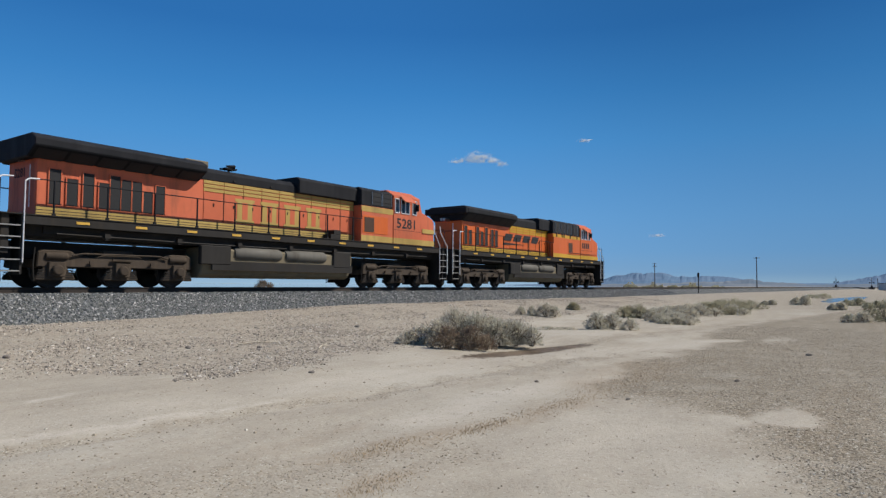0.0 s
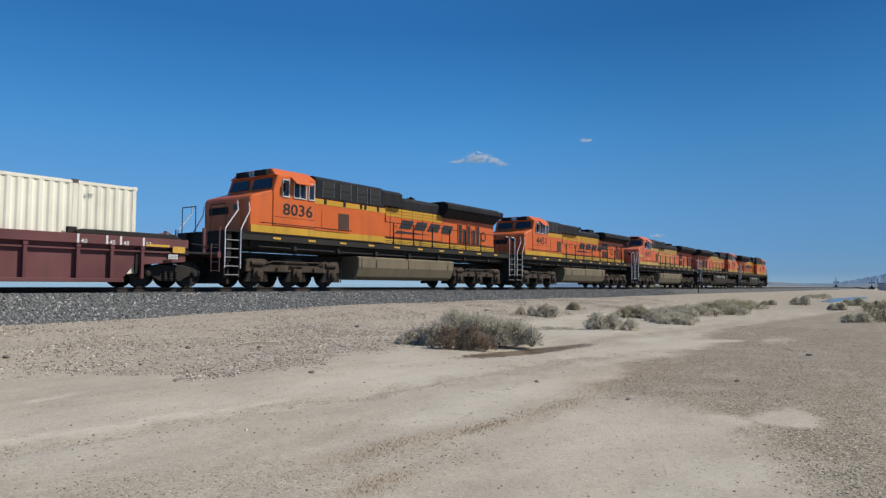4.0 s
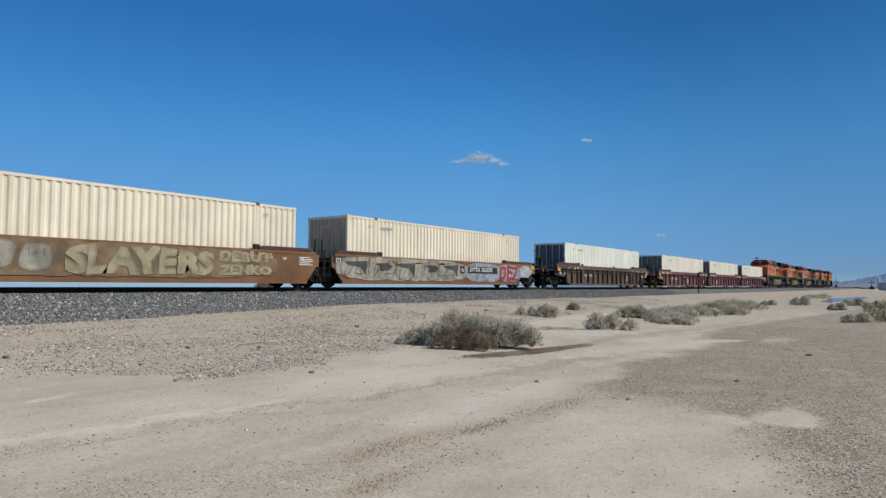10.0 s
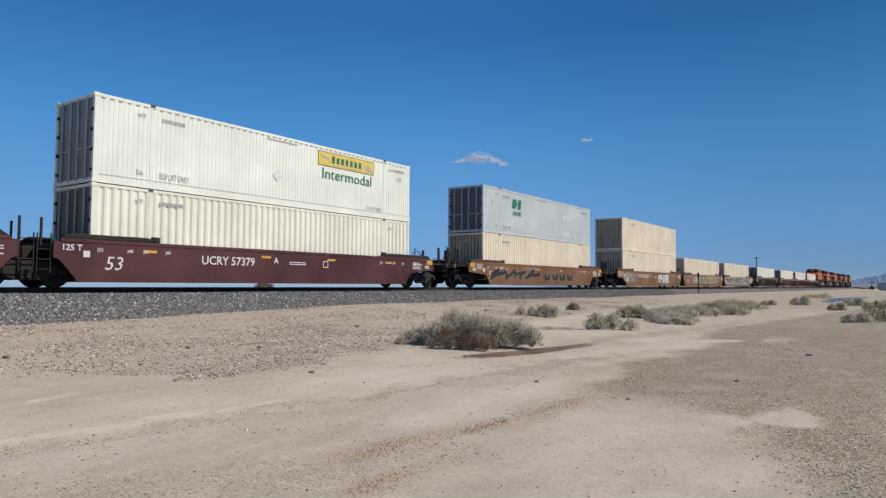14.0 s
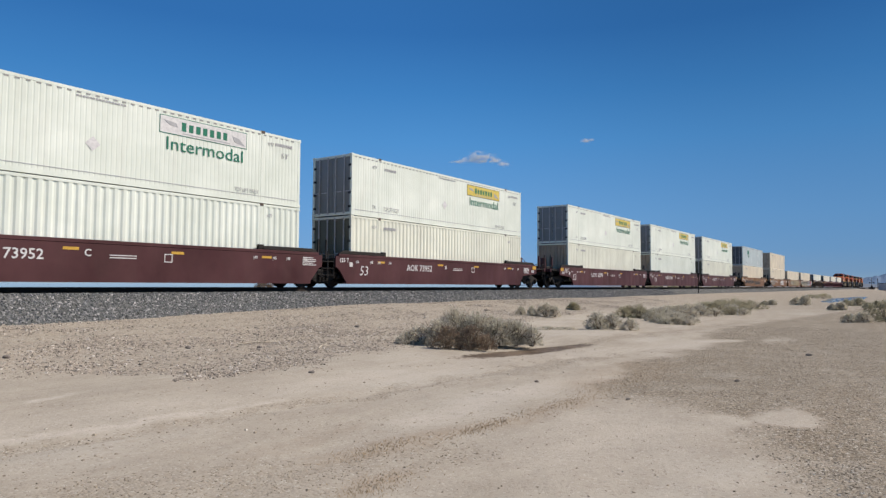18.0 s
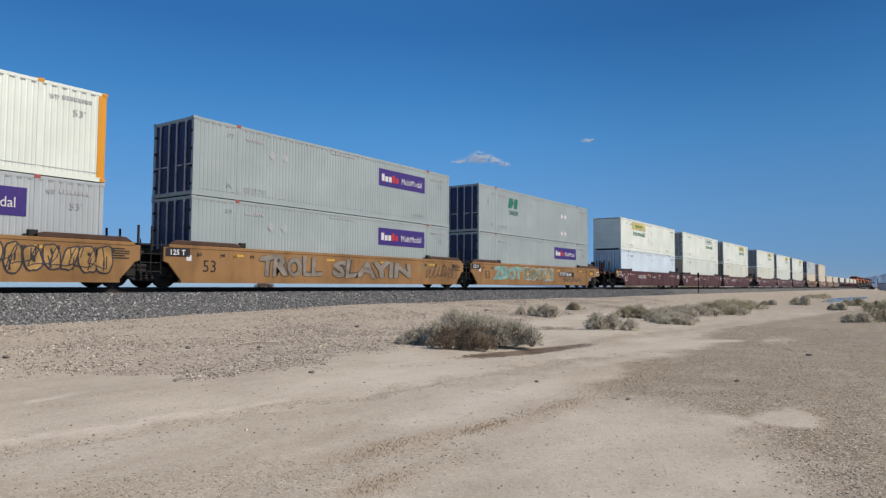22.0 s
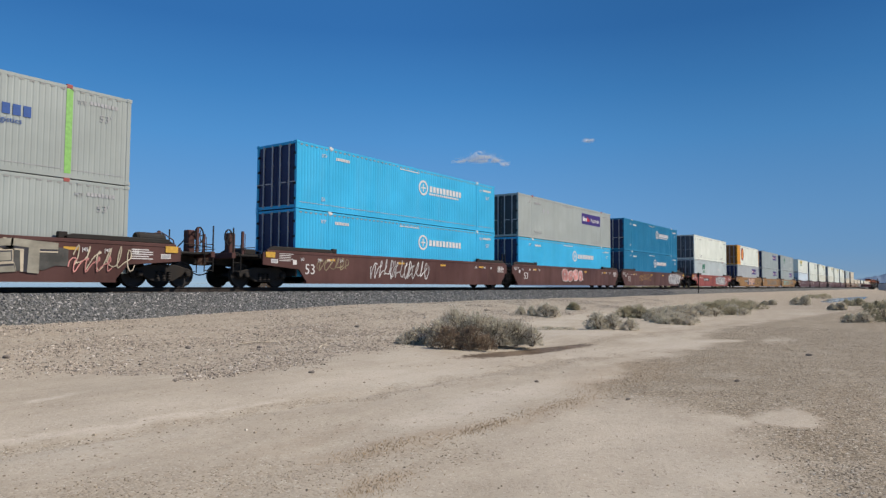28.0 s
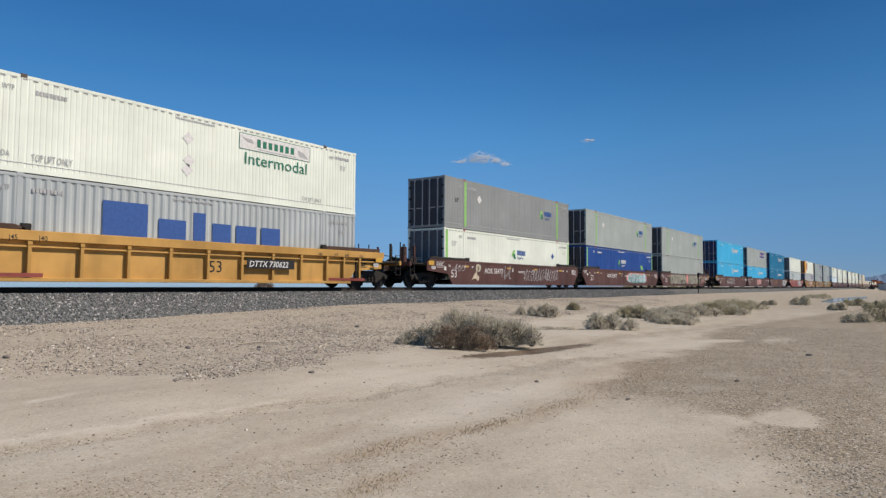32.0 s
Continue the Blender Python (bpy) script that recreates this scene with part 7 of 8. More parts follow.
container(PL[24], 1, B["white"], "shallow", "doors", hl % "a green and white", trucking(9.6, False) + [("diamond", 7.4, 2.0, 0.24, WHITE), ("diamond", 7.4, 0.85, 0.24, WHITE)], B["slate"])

# ---- loose stones ----
def scatter(n, xr, yr, size, keep, seed, far=1.0):
    rng = random.Random(seed)
    out = []
    while len(out) < n:
        x = xr[0] + (xr[1] - xr[0]) * rng.random() ** far
        y = rng.uniform(*yr)
        if keep(x, y, rng):
            s = size[0] + (size[1] - size[0]) * rng.random() ** 3
            out.append((x, y, land(x, y) + s * 0.2, s))
    return out


def clumpy(x, y, rng, scale=0.8, cut=0.0):
    return noise.noise((x * scale, y * scale * 1.6, 4.2)) + rng.uniform(-0.25, 0.25) > cut


SEEN = {}


def near_cover(x, y):
    """cover(), looked up once for each square of a tenth of a metre."""
    k = (round(x * 10), round(y * 10))
    if k not in SEEN:
        SEEN[k] = cover(k[0] / 10, k[1] / 10)
    return SEEN[k]


def stony(x, y, r):
    """True where the flat is gravelly."""
    g = near_cover(x, y)[0]
    return r.random() < max(0.02, (g - 0.12) * 1.1)


flat_stones = scatter(34000, (1.5, 28), (-2.5, 7.2), (0.0035, 0.012), stony, 21, 1.35)
flat_stones += scatter(8000, (2, 7), (-1, 7.2), (0.0035, 0.011), stony, 24)
flat_stones += scatter(700, (2, 16), (3, 9.5), (0.006, 0.018), lambda x, y, r: clumpy(x, y, r, 1.2, 0.2), 22)
pebbles = tagged(new("pebbles", stones(flat_stones, "pebbles", 0.7)), "small brown and grey pebbles on the flat", "pebbles", kind="stuff")
pebbles.data.materials.append(stone_material("pebble", (0.225, 0.182, 0.128), (0.43, 0.365, 0.27), (0.58, 0.53, 0.44)))
def rubbly(x, y, r, scale, cut):
    return r.random() < near_cover(x, y)[3] and (clumpy(x, y, r, scale, cut) or r.random() < 0.06)


apron_stones = scatter(13000, (3, 48), (8.2, 18.2), (0.010, 0.038), lambda x, y, r: rubbly(x, y, r, 0.5, 0.16), 23, 1.3)
apron_stones += scatter(7000, (3, 16), (8.2, 14.5), (0.009, 0.030), lambda x, y, r: rubbly(x, y, r, 0.75, 0.2), 25)
for cx, cy, rx, ry in ((6.35, 8.9, 0.35, 0.16), (5.0, 11.7, 0.7, 0.5), (8.2, 9.9, 1.1, 0.5), (10.2, 10.5, 1.6, 0.6), (7.3, 13.0, 1.4, 0.5), (12.5, 12.5, 1.5, 0.4)):
    apron_stones += scatter(450, (cx - 2.4 * rx, cx + 2.4 * rx), (cy - 2.6 * ry, cy + 2.6 * ry), (0.008, 0.034), lambda x, y, r: ((x - cx) / rx) ** 2 + ((y - cy) / ry) ** 2 < r.uniform(0, 4.5), 26)
rubble = tagged(new("rubble", stones(apron_stones, "rubble", 0.75)), "grey-brown rubble on the track apron", "rubble", kind="stuff")
rubble.data.materials.append(stone_material("rubble_stone", (0.25, 0.212, 0.168), (0.45, 0.39, 0.31), (0.62, 0.56, 0.48)))


def ballast_places():
    rng = random.Random(31)
    out = []
    for _ in range(30000):
        x = 4 + 62 * rng.random() ** 1.35
        d = rng.uniform(-4.65, -1.35)
        s = rng.uniform(0.017, 0.042)
        out.append((x, YC + d, bed_profile(d) + s * 0.25, s))
    return out


crushed = tagged(new("crushed_stone", stones(ballast_places(), "crushed_stone")), "grey crushed ballast stones with pale chips", "crushed stone", kind="stuff")
crushed.data.materials.append(stone_material("crushed_grey", (0.092, 0.098, 0.094), (0.235, 0.238, 0.226), (0.50, 0.48, 0.45)))


def rock(x, y, s, seed):
    rng = random.Random(seed)
    bm = bmesh.new()
    bmesh.ops.create_icosphere(bm, subdivisions=2, radius=s)
    for v in bm.verts:
        k = 1 + 0.35 * noise.noise(v.co * (1.6 / s) + Vector((seed, 0, 0)))
        v.co = Vector((v.co.x * k * 1.25, v.co.y * k, v.co.z * k * 0.62))
    me = bpy.data.meshes.new("rock")
    bm.to_mesh(me)
    bm.free()
    me.materials.append(ROCK)
    ob = tagged(new("rock", me), "loose grey-brown rock lying on silt", "rock", "loose rocks on the flat")
    ob.matrix_world = pose(x, y, land(x, y) + s * 0.25, 0, 0, rng.uniform(0, 360))


ROCK = paint("dark_rock", (0.19, 0.165, 0.14), 0.9, grime=(0.3, 0.25, 0.2), dirt=0.5, scale=6)
for i, (x, y, s) in enumerate(((7.55, 8.0, 0.045), (9.7, 5.05, 0.035), (8.8, 3.2, 0.03), (5.0, 12.9, 0.06), (8.2, 12.4, 0.06), (9.4, 11.6, 0.055), (11.6, 2.4, 0.035), (17, 2.0, 0.05), (14.2, 13.2, 0.07), (23.5, 14.6, 0.08))):
    rock(x, y, s, i)
stick = tagged(new("stick", Mesh().path([(0, 0, 0.02), (0.35, 0.05, 0.05), (0.62, 0.02, 0.04), (0.95, 0.1, 0.03)], 0.016).path([(0.35, 0.05, 0.05), (0.55, 0.2, 0.07)], 0.01).data("stick", plain("dry_wood", (0.5, 0.43, 0.33), 0.8))), "bleached dry stick lying on gravel", "stick")
stick.matrix_world = pose(9.3, 12.2, land(9.3, 12.2), 0, 0, -20)
stick2 = tagged(new("stick", stick.data), "bleached dry stick lying on gravel", "stick")
stick2.matrix_world = pose(10.1, 10.5, land(10.1, 10.5), 0, 0, 30)


def dry_grass():
    rng = random.Random(41)
    m = Mesh()
    for cx, cy, rx, ry, n in ((6.2, 3.88, 0.6, 0.1, 900), (7.9, 3.75, 0.7, 0.14, 600), (9.8, 3.8, 0.9, 0.3, 700), (4.8, 4.17, 0.4, 0.12, 600), (3.9, 3.43, 0.35, 0.14, 500), (11.5, 3.7, 1.2, 0.4, 500), (15, 3.6, 2.0, 0.5, 500), (9.7, 12.4, 0.15, 0.15, 120), (20, 3.0, 3.0, 0.6, 500)):
        for _ in range(n):
            x, y = rng.gauss(cx, rx * 0.8), rng.gauss(cy, ry * 0.8)
            z = land(x, y)
            h, a = rng.uniform(0.008, 0.026), rng.uniform(0, 6.28)
            dx, dy = math.cos(a), math.sin(a)
            l = rng.uniform(-0.03, 0.03)
            m.poly([(x - 0.004 * dx, y - 0.004 * dy, z - 0.005), (x + 0.004 * dx, y + 0.004 * dy, z - 0.005), (x + l * dy, y + l * dx, z + h)], [(0, 1, 2)])
    return m


grass = tagged(new("dry_grass", dry_grass().data("dry_grass", plain("straw", (0.42, 0.31, 0.18), 0.9))), "sparse brown dry grass stubble on silt", "dry grass", kind="stuff")


# ---- desert shrubs ----
def leaf_material(name, a, b, c):
    m, nt, bs = nodes(name)
    isl = nt.nodes.new("ShaderNodeNewGeometry").outputs["Random Per Island"]
    co = nt.nodes.new("ShaderNodeTexCoord").outputs["Object"]
    col = mixc(nt, isl, a, b)
    col = mixc(nt, ramp(nt, noise_node(nt, co, 2.2, 3), 0.42, 0.66), col, c)
    nt.links.new(col, bs.inputs["Base Color"])
    bs.inputs["Roughness"].default_value = 0.85
    bs.inputs["Specular IOR Level"].default_value = 0.2
    thin = nt.nodes.new("ShaderNodeBsdfTranslucent")
    nt.links.new(col, thin.inputs["Color"])
    mx = nt.nodes.new("ShaderNodeMixShader")
    mx.inputs[0].default_value = 0.5
    nt.links.new(bs.outputs[0], mx.inputs[1])
    nt.links.new(thin.outputs[0], mx.inputs[2])
    nt.links.new(mx.outputs[0], nt.nodes["Material Output"].inputs["Surface"])
    return m


SAGE = leaf_material("sage_leaf", (0.47, 0.44, 0.34), (0.66, 0.62, 0.50), (0.62, 0.57, 0.47))
GREEN = leaf_material("green_leaf", (0.37, 0.345, 0.235), (0.52, 0.485, 0.34), (0.42, 0.39, 0.275))
DEAD = leaf_material("dead_twig", (0.25, 0.185, 0.13), (0.40, 0.31, 0.22), (0.21, 0.155, 0.11))
BARK = plain("twig_bark", (0.20, 0.155, 0.11), 0.9)


def shrub(x, y, lobes, label, mat=SAGE, count=2600, size=0.022, dead=0, seed=0, turn=-54.0):
    """lobes: (along, across, width, depth, height), in metres from the shrub's base."""
    rng = random.Random(seed + 77)
    b = thing("shrub", label, "shrub", "desert shrubs beside the track")
    b.matrix_world = pose(x, y, land(x, y) - 0.02, 0, 0, turn)
    stems, leaves, twigs = Mesh(), Mesh(), Mesh()
    area = sum(l[2] * l[4] for l in lobes)
    for i, (u, v, w, d, h) in enumerate(lobes):
        n = int(count * w * h / area)
        for _ in range(max(4, int(n / 45))):
            a, r = rng.uniform(0, 6.28), rng.random() ** 0.5
            tip = (u + w / 2 * r * math.cos(a), v + d / 2 * r * math.sin(a), h * (1 - 0.45 * r * r) * rng.uniform(0.7, 1.02))
            mid = (u + (tip[0] - u) * 0.4, v + (tip[1] - v) * 0.4, tip[2] * 0.55)
            foot = (u + (tip[0] - u) * 0.12, v + (tip[1] - v) * 0.12, 0.0)
            stems.tube(foot, mid, 0.009, 4, 0.006).tube(mid, tip, 0.006, 4, 0.002)
        for _ in range(n):
            a = rng.uniform(0, 6.28)
            e = rng.random() ** 1.15
            lump = 0.80 + 0.24 * noise.noise((u * 3 + 2.1 * math.cos(a) + seed, v + 2.1 * math.sin(a), e * 2.5 + i)) + rng.uniform(-0.10, 0.10)
            shell = rng.uniform(0.5, 1.0) ** 0.4 * lump
            ce, sn = math.cos(e * 1.5), math.sin(e * 1.5)
            p = Vector((u + w / 2 * shell * ce * math.cos(a), v + d / 2 * shell * ce * math.sin(a), max(0.02, h * shell * (0.06 + 0.94 * sn))))
            s = size * rng.uniform(0.8, 1.9)
            up = Vector((rng.gauss(0, 0.5) + math.cos(a) * 0.4, rng.gauss(0, 0.5) + math.sin(a) * 0.4, rng.uniform(-0.2, 0.9))).normalized()
            side = up.cross(Vector((rng.gauss(0, 1), rng.gauss(0, 1), rng.gauss(0, 1)))).normalized()
            is_dead = dead and u < dead and rng.random() < 0.8 and p.z < h * 0.75 and math.sin(a) < 0.3
            q = [p - side * s * 0.35, p + up * s * 0.8 - side * s * 0.45, p + up * s * 1.7, p + up * s * 0.8 + side * s * 0.45, p + side * s * 0.35]
            (twigs if is_dead else leaves).poly(q, [(0, 1, 2, 3, 4)])
    for name, m, mt in (("woody_base", stems, BARK), ("foliage", leaves, mat), ("dead_patch", twigs, DEAD)):
        if m.v:
            me = bpy.data.meshes.new(name)
            me.from_pydata(m.v, [], m.f)
            me.materials.append(mt)
            part(name, me, mt, b)
    return b


shrub(13.5, 8.85, [(-1.5, 0.1, 0.8, 0.8, 0.36), (-1.15, 0.2, 1.0, 0.9, 0.55), (0.45, 0.3, 1.2, 1.0, 0.80), (-0.72, -0.1, 1.15, 1.1, 0.72), (-0.35, 0.35, 1.3, 1.1, 0.98), (0.2, 0.1, 1.2, 1.1, 0.90), (0.7, -0.05, 1.0, 1.0, 0.72), (1.15, 0.05, 1.0, 0.9, 0.70), (1.5, -0.1, 0.65, 0.7, 0.56), (0.95, 0.1, 0.9, 0.9, 0.7), (0.1, -0.6, 0.9, 0.6, 0.42)],
      "wide grey-green saltbush with a dead brown side", SAGE, 30000, 0.016, 0, 1)
shrub(12.5, 8.45, [(-0.3, 0, 0.95, 0.6, 0.62), (0.25, 0.05, 0.85, 0.6, 0.66), (0.6, 0.1, 0.6, 0.5, 0.4)], "dead brown twiggy shrub beside a saltbush", DEAD, 4200, 0.015, 0, 2)
shrub(24.45, 12.6, [(-0.75, 0.1, 0.55, 0.5, 0.45), (-0.3, 0.0, 0.5, 0.5, 0.5), (0.25, 0, 0.95, 0.8, 0.66), (0.6, -0.2, 0.55, 0.5, 0.5)], "rounded grey-green desert shrub on gravel", SAGE, 4200, 0.019, 0, 3)
shrub(30.0, 13.6, [(0, 0, 0.8, 0.7, 0.44)], "small round dark green desert shrub", GREEN, 1800, 0.02, 0, 4)
shrub(21.1, 8.35, [(-0.35, 0, 1.0, 0.9, 0.66), (0.2, 0.15, 0.9, 0.8, 0.62), (0.75, 0.0, 0.7, 0.6, 0.42)], "rounded grey-green desert shrub on pale silt", SAGE, 5200, 0.018, 0, 5)
shrub(19.6, 9.6, [(-0.2, 0, 1.3, 0.6, 0.14), (0.5, 0.1, 0.9, 0.5, 0.12)], "low pale dead scrub on silt", SAGE, 900, 0.016, 0, 6)
for i, (x, y, w, h, mt) in enumerate(((28.9, 10.2, 1.6, 0.74, GREEN), (29.6, 9.3, 1.5, 0.65, SAGE), (27.6, 8.5, 1.4, 0.62, SAGE), (26.8, 7.95, 1.5, 0.55, SAGE), (25.9, 7.6, 1.1, 0.4, SAGE), (31.0, 9.1, 1.7, 0.74, SAGE), (33.0, 8.7, 1.9, 0.8, SAGE), (35.4, 8.5, 2.0, 0.86, GREEN), (36.3, 7.9, 1.6, 0.66, SAGE),
                                       (38.0, 8.3, 1.8, 0.8, GREEN), (40.5, 9.6, 1.8, 0.75, GREEN), (42.8, 9.2, 2.2, 0.9, GREEN), (45.4, 8.8, 2.0, 0.7, GREEN), (32.0, 11.2, 1.2, 0.35, SAGE), (36.5, 10.6, 1.4, 0.4, GREEN))):
    shrub(x, y, [(-0.3 * w, 0, w * 0.7, w * 0.55, h * 0.8), (0.15 * w, 0.1, w * 0.75, w * 0.55, h * 0.95), (0.5 * w, -0.1, w * 0.55, w * 0.4, h * 0.62), (-0.1 * w, 0.2, w * 0.6, w * 0.5, h * 0.9)], {"sage_leaf": "grey-green desert shrub in a dense row", "green_leaf": "dark green desert shrub in a dense row"}[mt.name], mt, 4000, 0.021, 0, 10 + i)
for i, (x, y, w, h, mt) in enumerate(((60.5, 7.6, 1.9, 0.95, SAGE), (51.4, 4.3, 1.5, 0.62, SAGE), (34.9, 1.35, 1.7, 1.2, GREEN), (33.8, 2.1, 1.5, 0.55, SAGE), (63.5, 4.2, 2.4, 0.75, GREEN), (58, 2.6, 1.6, 0.6, GREEN), (75, 9.4, 1.8, 0.4, SAGE), (96, 10.2, 4.0, 0.75, GREEN), (57, 9.4, 1.4, 0.5, SAGE))):
    shrub(x, y, [(-0.2 * w, 0, w * 0.6, w * 0.5, h * 0.8), (0.2 * w, 0, w * 0.6, w * 0.5, h)], "grey-green desert shrub near shallow water" if x > 50 else "dark green desert shrub at the flat's edge", mt, 2200, 0.034 if x > 50 else 0.026, 0, 40 + i)
shrub(50.5, 62.0, [(0, 0, 2.4, 1.8, 1.95), (0.9, 0, 1.2, 1.2, 1.5)], "tall brown shrub beyond the track", DEAD, 1800, 0.06, 0, 60)


def far_scrub():
    """Low trees and brush far beyond the track."""
    rng = random.Random(71)
    m = Mesh()
    for i in range(46):
        a = radians(rng.uniform(69.5, 77.5))
        r = rng.uniform(330, 430)
        cx, cy = r * math.sin(a), r * math.cos(a)
        w, h = rng.uniform(3, 7), rng.uniform(1.4, 2.6) * (1.6 if i % 9 == 0 else 1)
        for _ in range(110):
            q, e = rng.uniform(0, 6.28), rng.random()
            x, y, z = cx + w / 2 * math.cos(q) * (1 - 0.6 * e), cy + w / 2 * math.sin(q) * (1 - 0.6 * e), h * e * rng.uniform(0.7, 1.1)
            s = rng.uniform(0.25, 0.6)
            d = Vector((rng.gauss(0, 1), rng.gauss(0, 1), rng.gauss(0, 1))).normalized() * s
            f = d.cross(Vector((0.3, 0.5, 0.8)))
            m.poly([(x + d.x, y + d.y, z + d.z), (x + f.x, y + f.y, z + f.z), (x - d.x, y - d.y, max(0, z - d.z)), (x - f.x, y - f.y, max(0, z - f.z))], [(0, 1, 2, 3)])
    me = bpy.data.meshes.new("far_scrub")
    me.from_pydata(m.v, [], m.f)
    me.materials.append(GREEN)
    return me


tagged(new("far_scrub", far_scrub()), "dark low scrub and trees far beyond the track", "scrub", kind="stuff").location = (0, 0, -0.45)


# ---- water ----
def pool_outline():
    pts = []
    for i in range(48):
        a = 2 * math.pi * i / 48
        k = 1 + 0.22 * noise.noise((math.cos(a) * 2, math.sin(a) * 2, 1.5)) + 0.10 * noise.noise((math.cos(a) * 6, math.sin(a) * 6, 3.5))
        pts.append((98 + 27 * k * math.cos(a), 7.7 + 2.1 * k * math.sin(a) - 0.02 * (27 * math.cos(a))))
    return pts


def water(name="shallow_water", ripple=0.15, rough=0.12):
    m, nt, bs = nodes(name)
    bs.inputs["Base Color"].default_value = (0.10, 0.10, 0.09, 1)
    bs.inputs["Roughness"].default_value = rough
    geo = nt.nodes.new("ShaderNodeNewGeometry").outputs["Position"]
    bump(nt, bs, noise_node(nt, geo, 3.0, 3), ripple, 0.02)
    return m


tagged(new("water", Mesh().prism(pool_outline(), -0.05, -0.012, "z").data("water", water())), "shallow blue pool left on the desert flat", "water", kind="structure")

# a mirror-smooth sheet added beyond the track, reflecting the pale sky as a band
tagged(new("sky_mirror_sheet", Mesh().prism([(-250, 150), (330, 150), (640, 230), (3600, 1250), (5200, 2600), (-1500, 2600)], 0.34, 0.36, "z").data("sky_mirror_sheet", water("sky_mirror", 0.003, 0.015))), "wide reflective sheet added to mirror the pale sky", "water", kind="structure")

# ---- poles and signal ----
POLE = plain("pole_wood", (0.10, 0.085, 0.075), 0.9)


def utility_pole(x, y, h, turn, arms):
    p = thing("utility_pole", "tall dark wooden utility pole with cross-arms", "utility pole", "poles along the far road")
    p.matrix_world = pose(x, y, land(x, y), 0, 0, turn)
    part("shaft", Mesh().tube((0, 0, 0), (0, 0, h), 0.19, 8, 0.13), POLE, p)
    for k in range(arms):
        z = h - 0.5 - 1.1 * k
        arm = part("cross_arm", Mesh().box(-1.2, 1.2, -0.06, 0.06, z, z + 0.14), POLE, p)
        for d in (-1.05, -0.45, 0.45, 1.05):
            part("insulator", kept("insulator", lambda: Mesh().tube((0, 0, 0), (0, 0, 0.24), 0.06, 8), GREY_INK), GREY_INK, arm, at=(d, 0, z + 0.14))
    return p


utility_pole(246, 44, 11.3, 60, 1)
utility_pole(276, 88.5, 10.8, 60, 2)
tagged(new("road", Mesh().prism([(-40, -0.3), (-40, 0.0), (14, 0.25), (19.5, 1.48), (25.5, 1.48), (31, 0.6), (70, 0.0), (70, -0.3)], 326, 334, "x").data("road", plain("worn_asphalt", (0.07, 0.066, 0.06), 0.9))), "grey asphalt road ramped over the track", "road", kind="structure")


def crossing_signal(x, y, z, turn):
    """A level-crossing mast: crossed boards, two lamps on an arm, a gate arm raised, a base box."""
    p = thing("crossing_signal", "dark level-crossing signal mast with crossed boards", "crossing signal", "signals at the level crossing")
    p.matrix_world = pose(x, y, z, 0, 0, turn)
    part("mast", Mesh().tube((0, 0, 0), (0, 0, 4.9), 0.09, 8).lathe([(0.0, 4.9), (0.12, 4.9), (0.0, 5.05)], 8, "z"), FRAME, p)
    for k in (-1, 1):
        part("crossed_board", Mesh().poly([(-0.55, -0.12 * k - 0.02, 3.95 + 0.5 * k), (-0.45, -0.12 * k - 0.02, 3.85 + 0.5 * k), (0.55, -0.12 * k - 0.02, 3.95 - 0.5 * k), (0.45, -0.12 * k - 0.02, 4.05 - 0.5 * k),
                                          (-0.55, -0.12 * k + 0.02, 3.95 + 0.5 * k), (-0.45, -0.12 * k + 0.02, 3.85 + 0.5 * k), (0.55, -0.12 * k + 0.02, 3.95 - 0.5 * k), (0.45, -0.12 * k + 0.02, 4.05 - 0.5 * k)],
                                         [(0, 1, 2, 3), (7, 6, 5, 4), (0, 4, 5, 1), (1, 5, 6, 2), (2, 6, 7, 3), (3, 7, 4, 0)]), GREY_INK, p, "pale crossed warning board")
    part("lamp_arm", Mesh().box(-0.9, 0.9, -0.05, 0.05, 2.75, 2.87), FRAME, p)
    for k in (-0.75, 0.75):
        part("warning_lamp", Mesh().tube((k, -0.06, 2.81), (k, -0.16, 2.81), 0.3, 14).tube((k, -0.16, 2.81), (k, -0.4, 2.81), 0.12, 10), BLACK, p)
    part("gate_motor", Mesh().box(-0.35, 0.35, -0.3, 0.3, 0.9, 1.55), FRAME, p, bevel=0.04)
    part("base_box", Mesh().box(-1.1, 1.1, -0.5, 0.5, 0.0, 0.9), FRAME, p, bevel=0.04)
    return p


crossing_signal(323.5, 27.2, land(323.5, 27.2), 70)
crossing_signal(337.0, 15.2, land(337, 15.2), 70)
cabin = thing("equipment_cabin", "small dark equipment cabin beside the level crossing", "cabin")
cabin.matrix_world = pose(346, 11.5, land(346, 11.5), 0, 0, 0)
part("shell", Mesh().box(-1.5, 1.5, -1.6, 1.6, 0, 2.9), GREY_INK, cabin, bevel=0.1)
part("roof", Mesh().box(-1.65, 1.65, -1.75, 1.75, 2.9, 3.05), FRAME, cabin)
part("mast", Mesh().tube((1.3, 1.9, 0), (1.3, 1.9, 5.2), 0.1, 8), FRAME, cabin)
sig = thing("trackside_marker", "dark metal trackside marker board on a thin post", "marker post")
sig.matrix_world = pose(73.5, 18.9, land(73.5, 18.9) - 0.05, 0, 0, 0)
part("post", Mesh().tube((0, 0, 0), (0, 0, 2.0), 0.05, 8), FRAME, sig)
part("board", Mesh().box(-0.05, 0.05, -0.1, 0.1, 1.8, 2.3), FRAME, sig, bevel=0.02)
mark = thing("marker_stake", "short white wooden marker stake in sand", "stake")
mark.matrix_world = pose(36.2, 7.4, land(36.2, 7.4), 0, 0, 30)
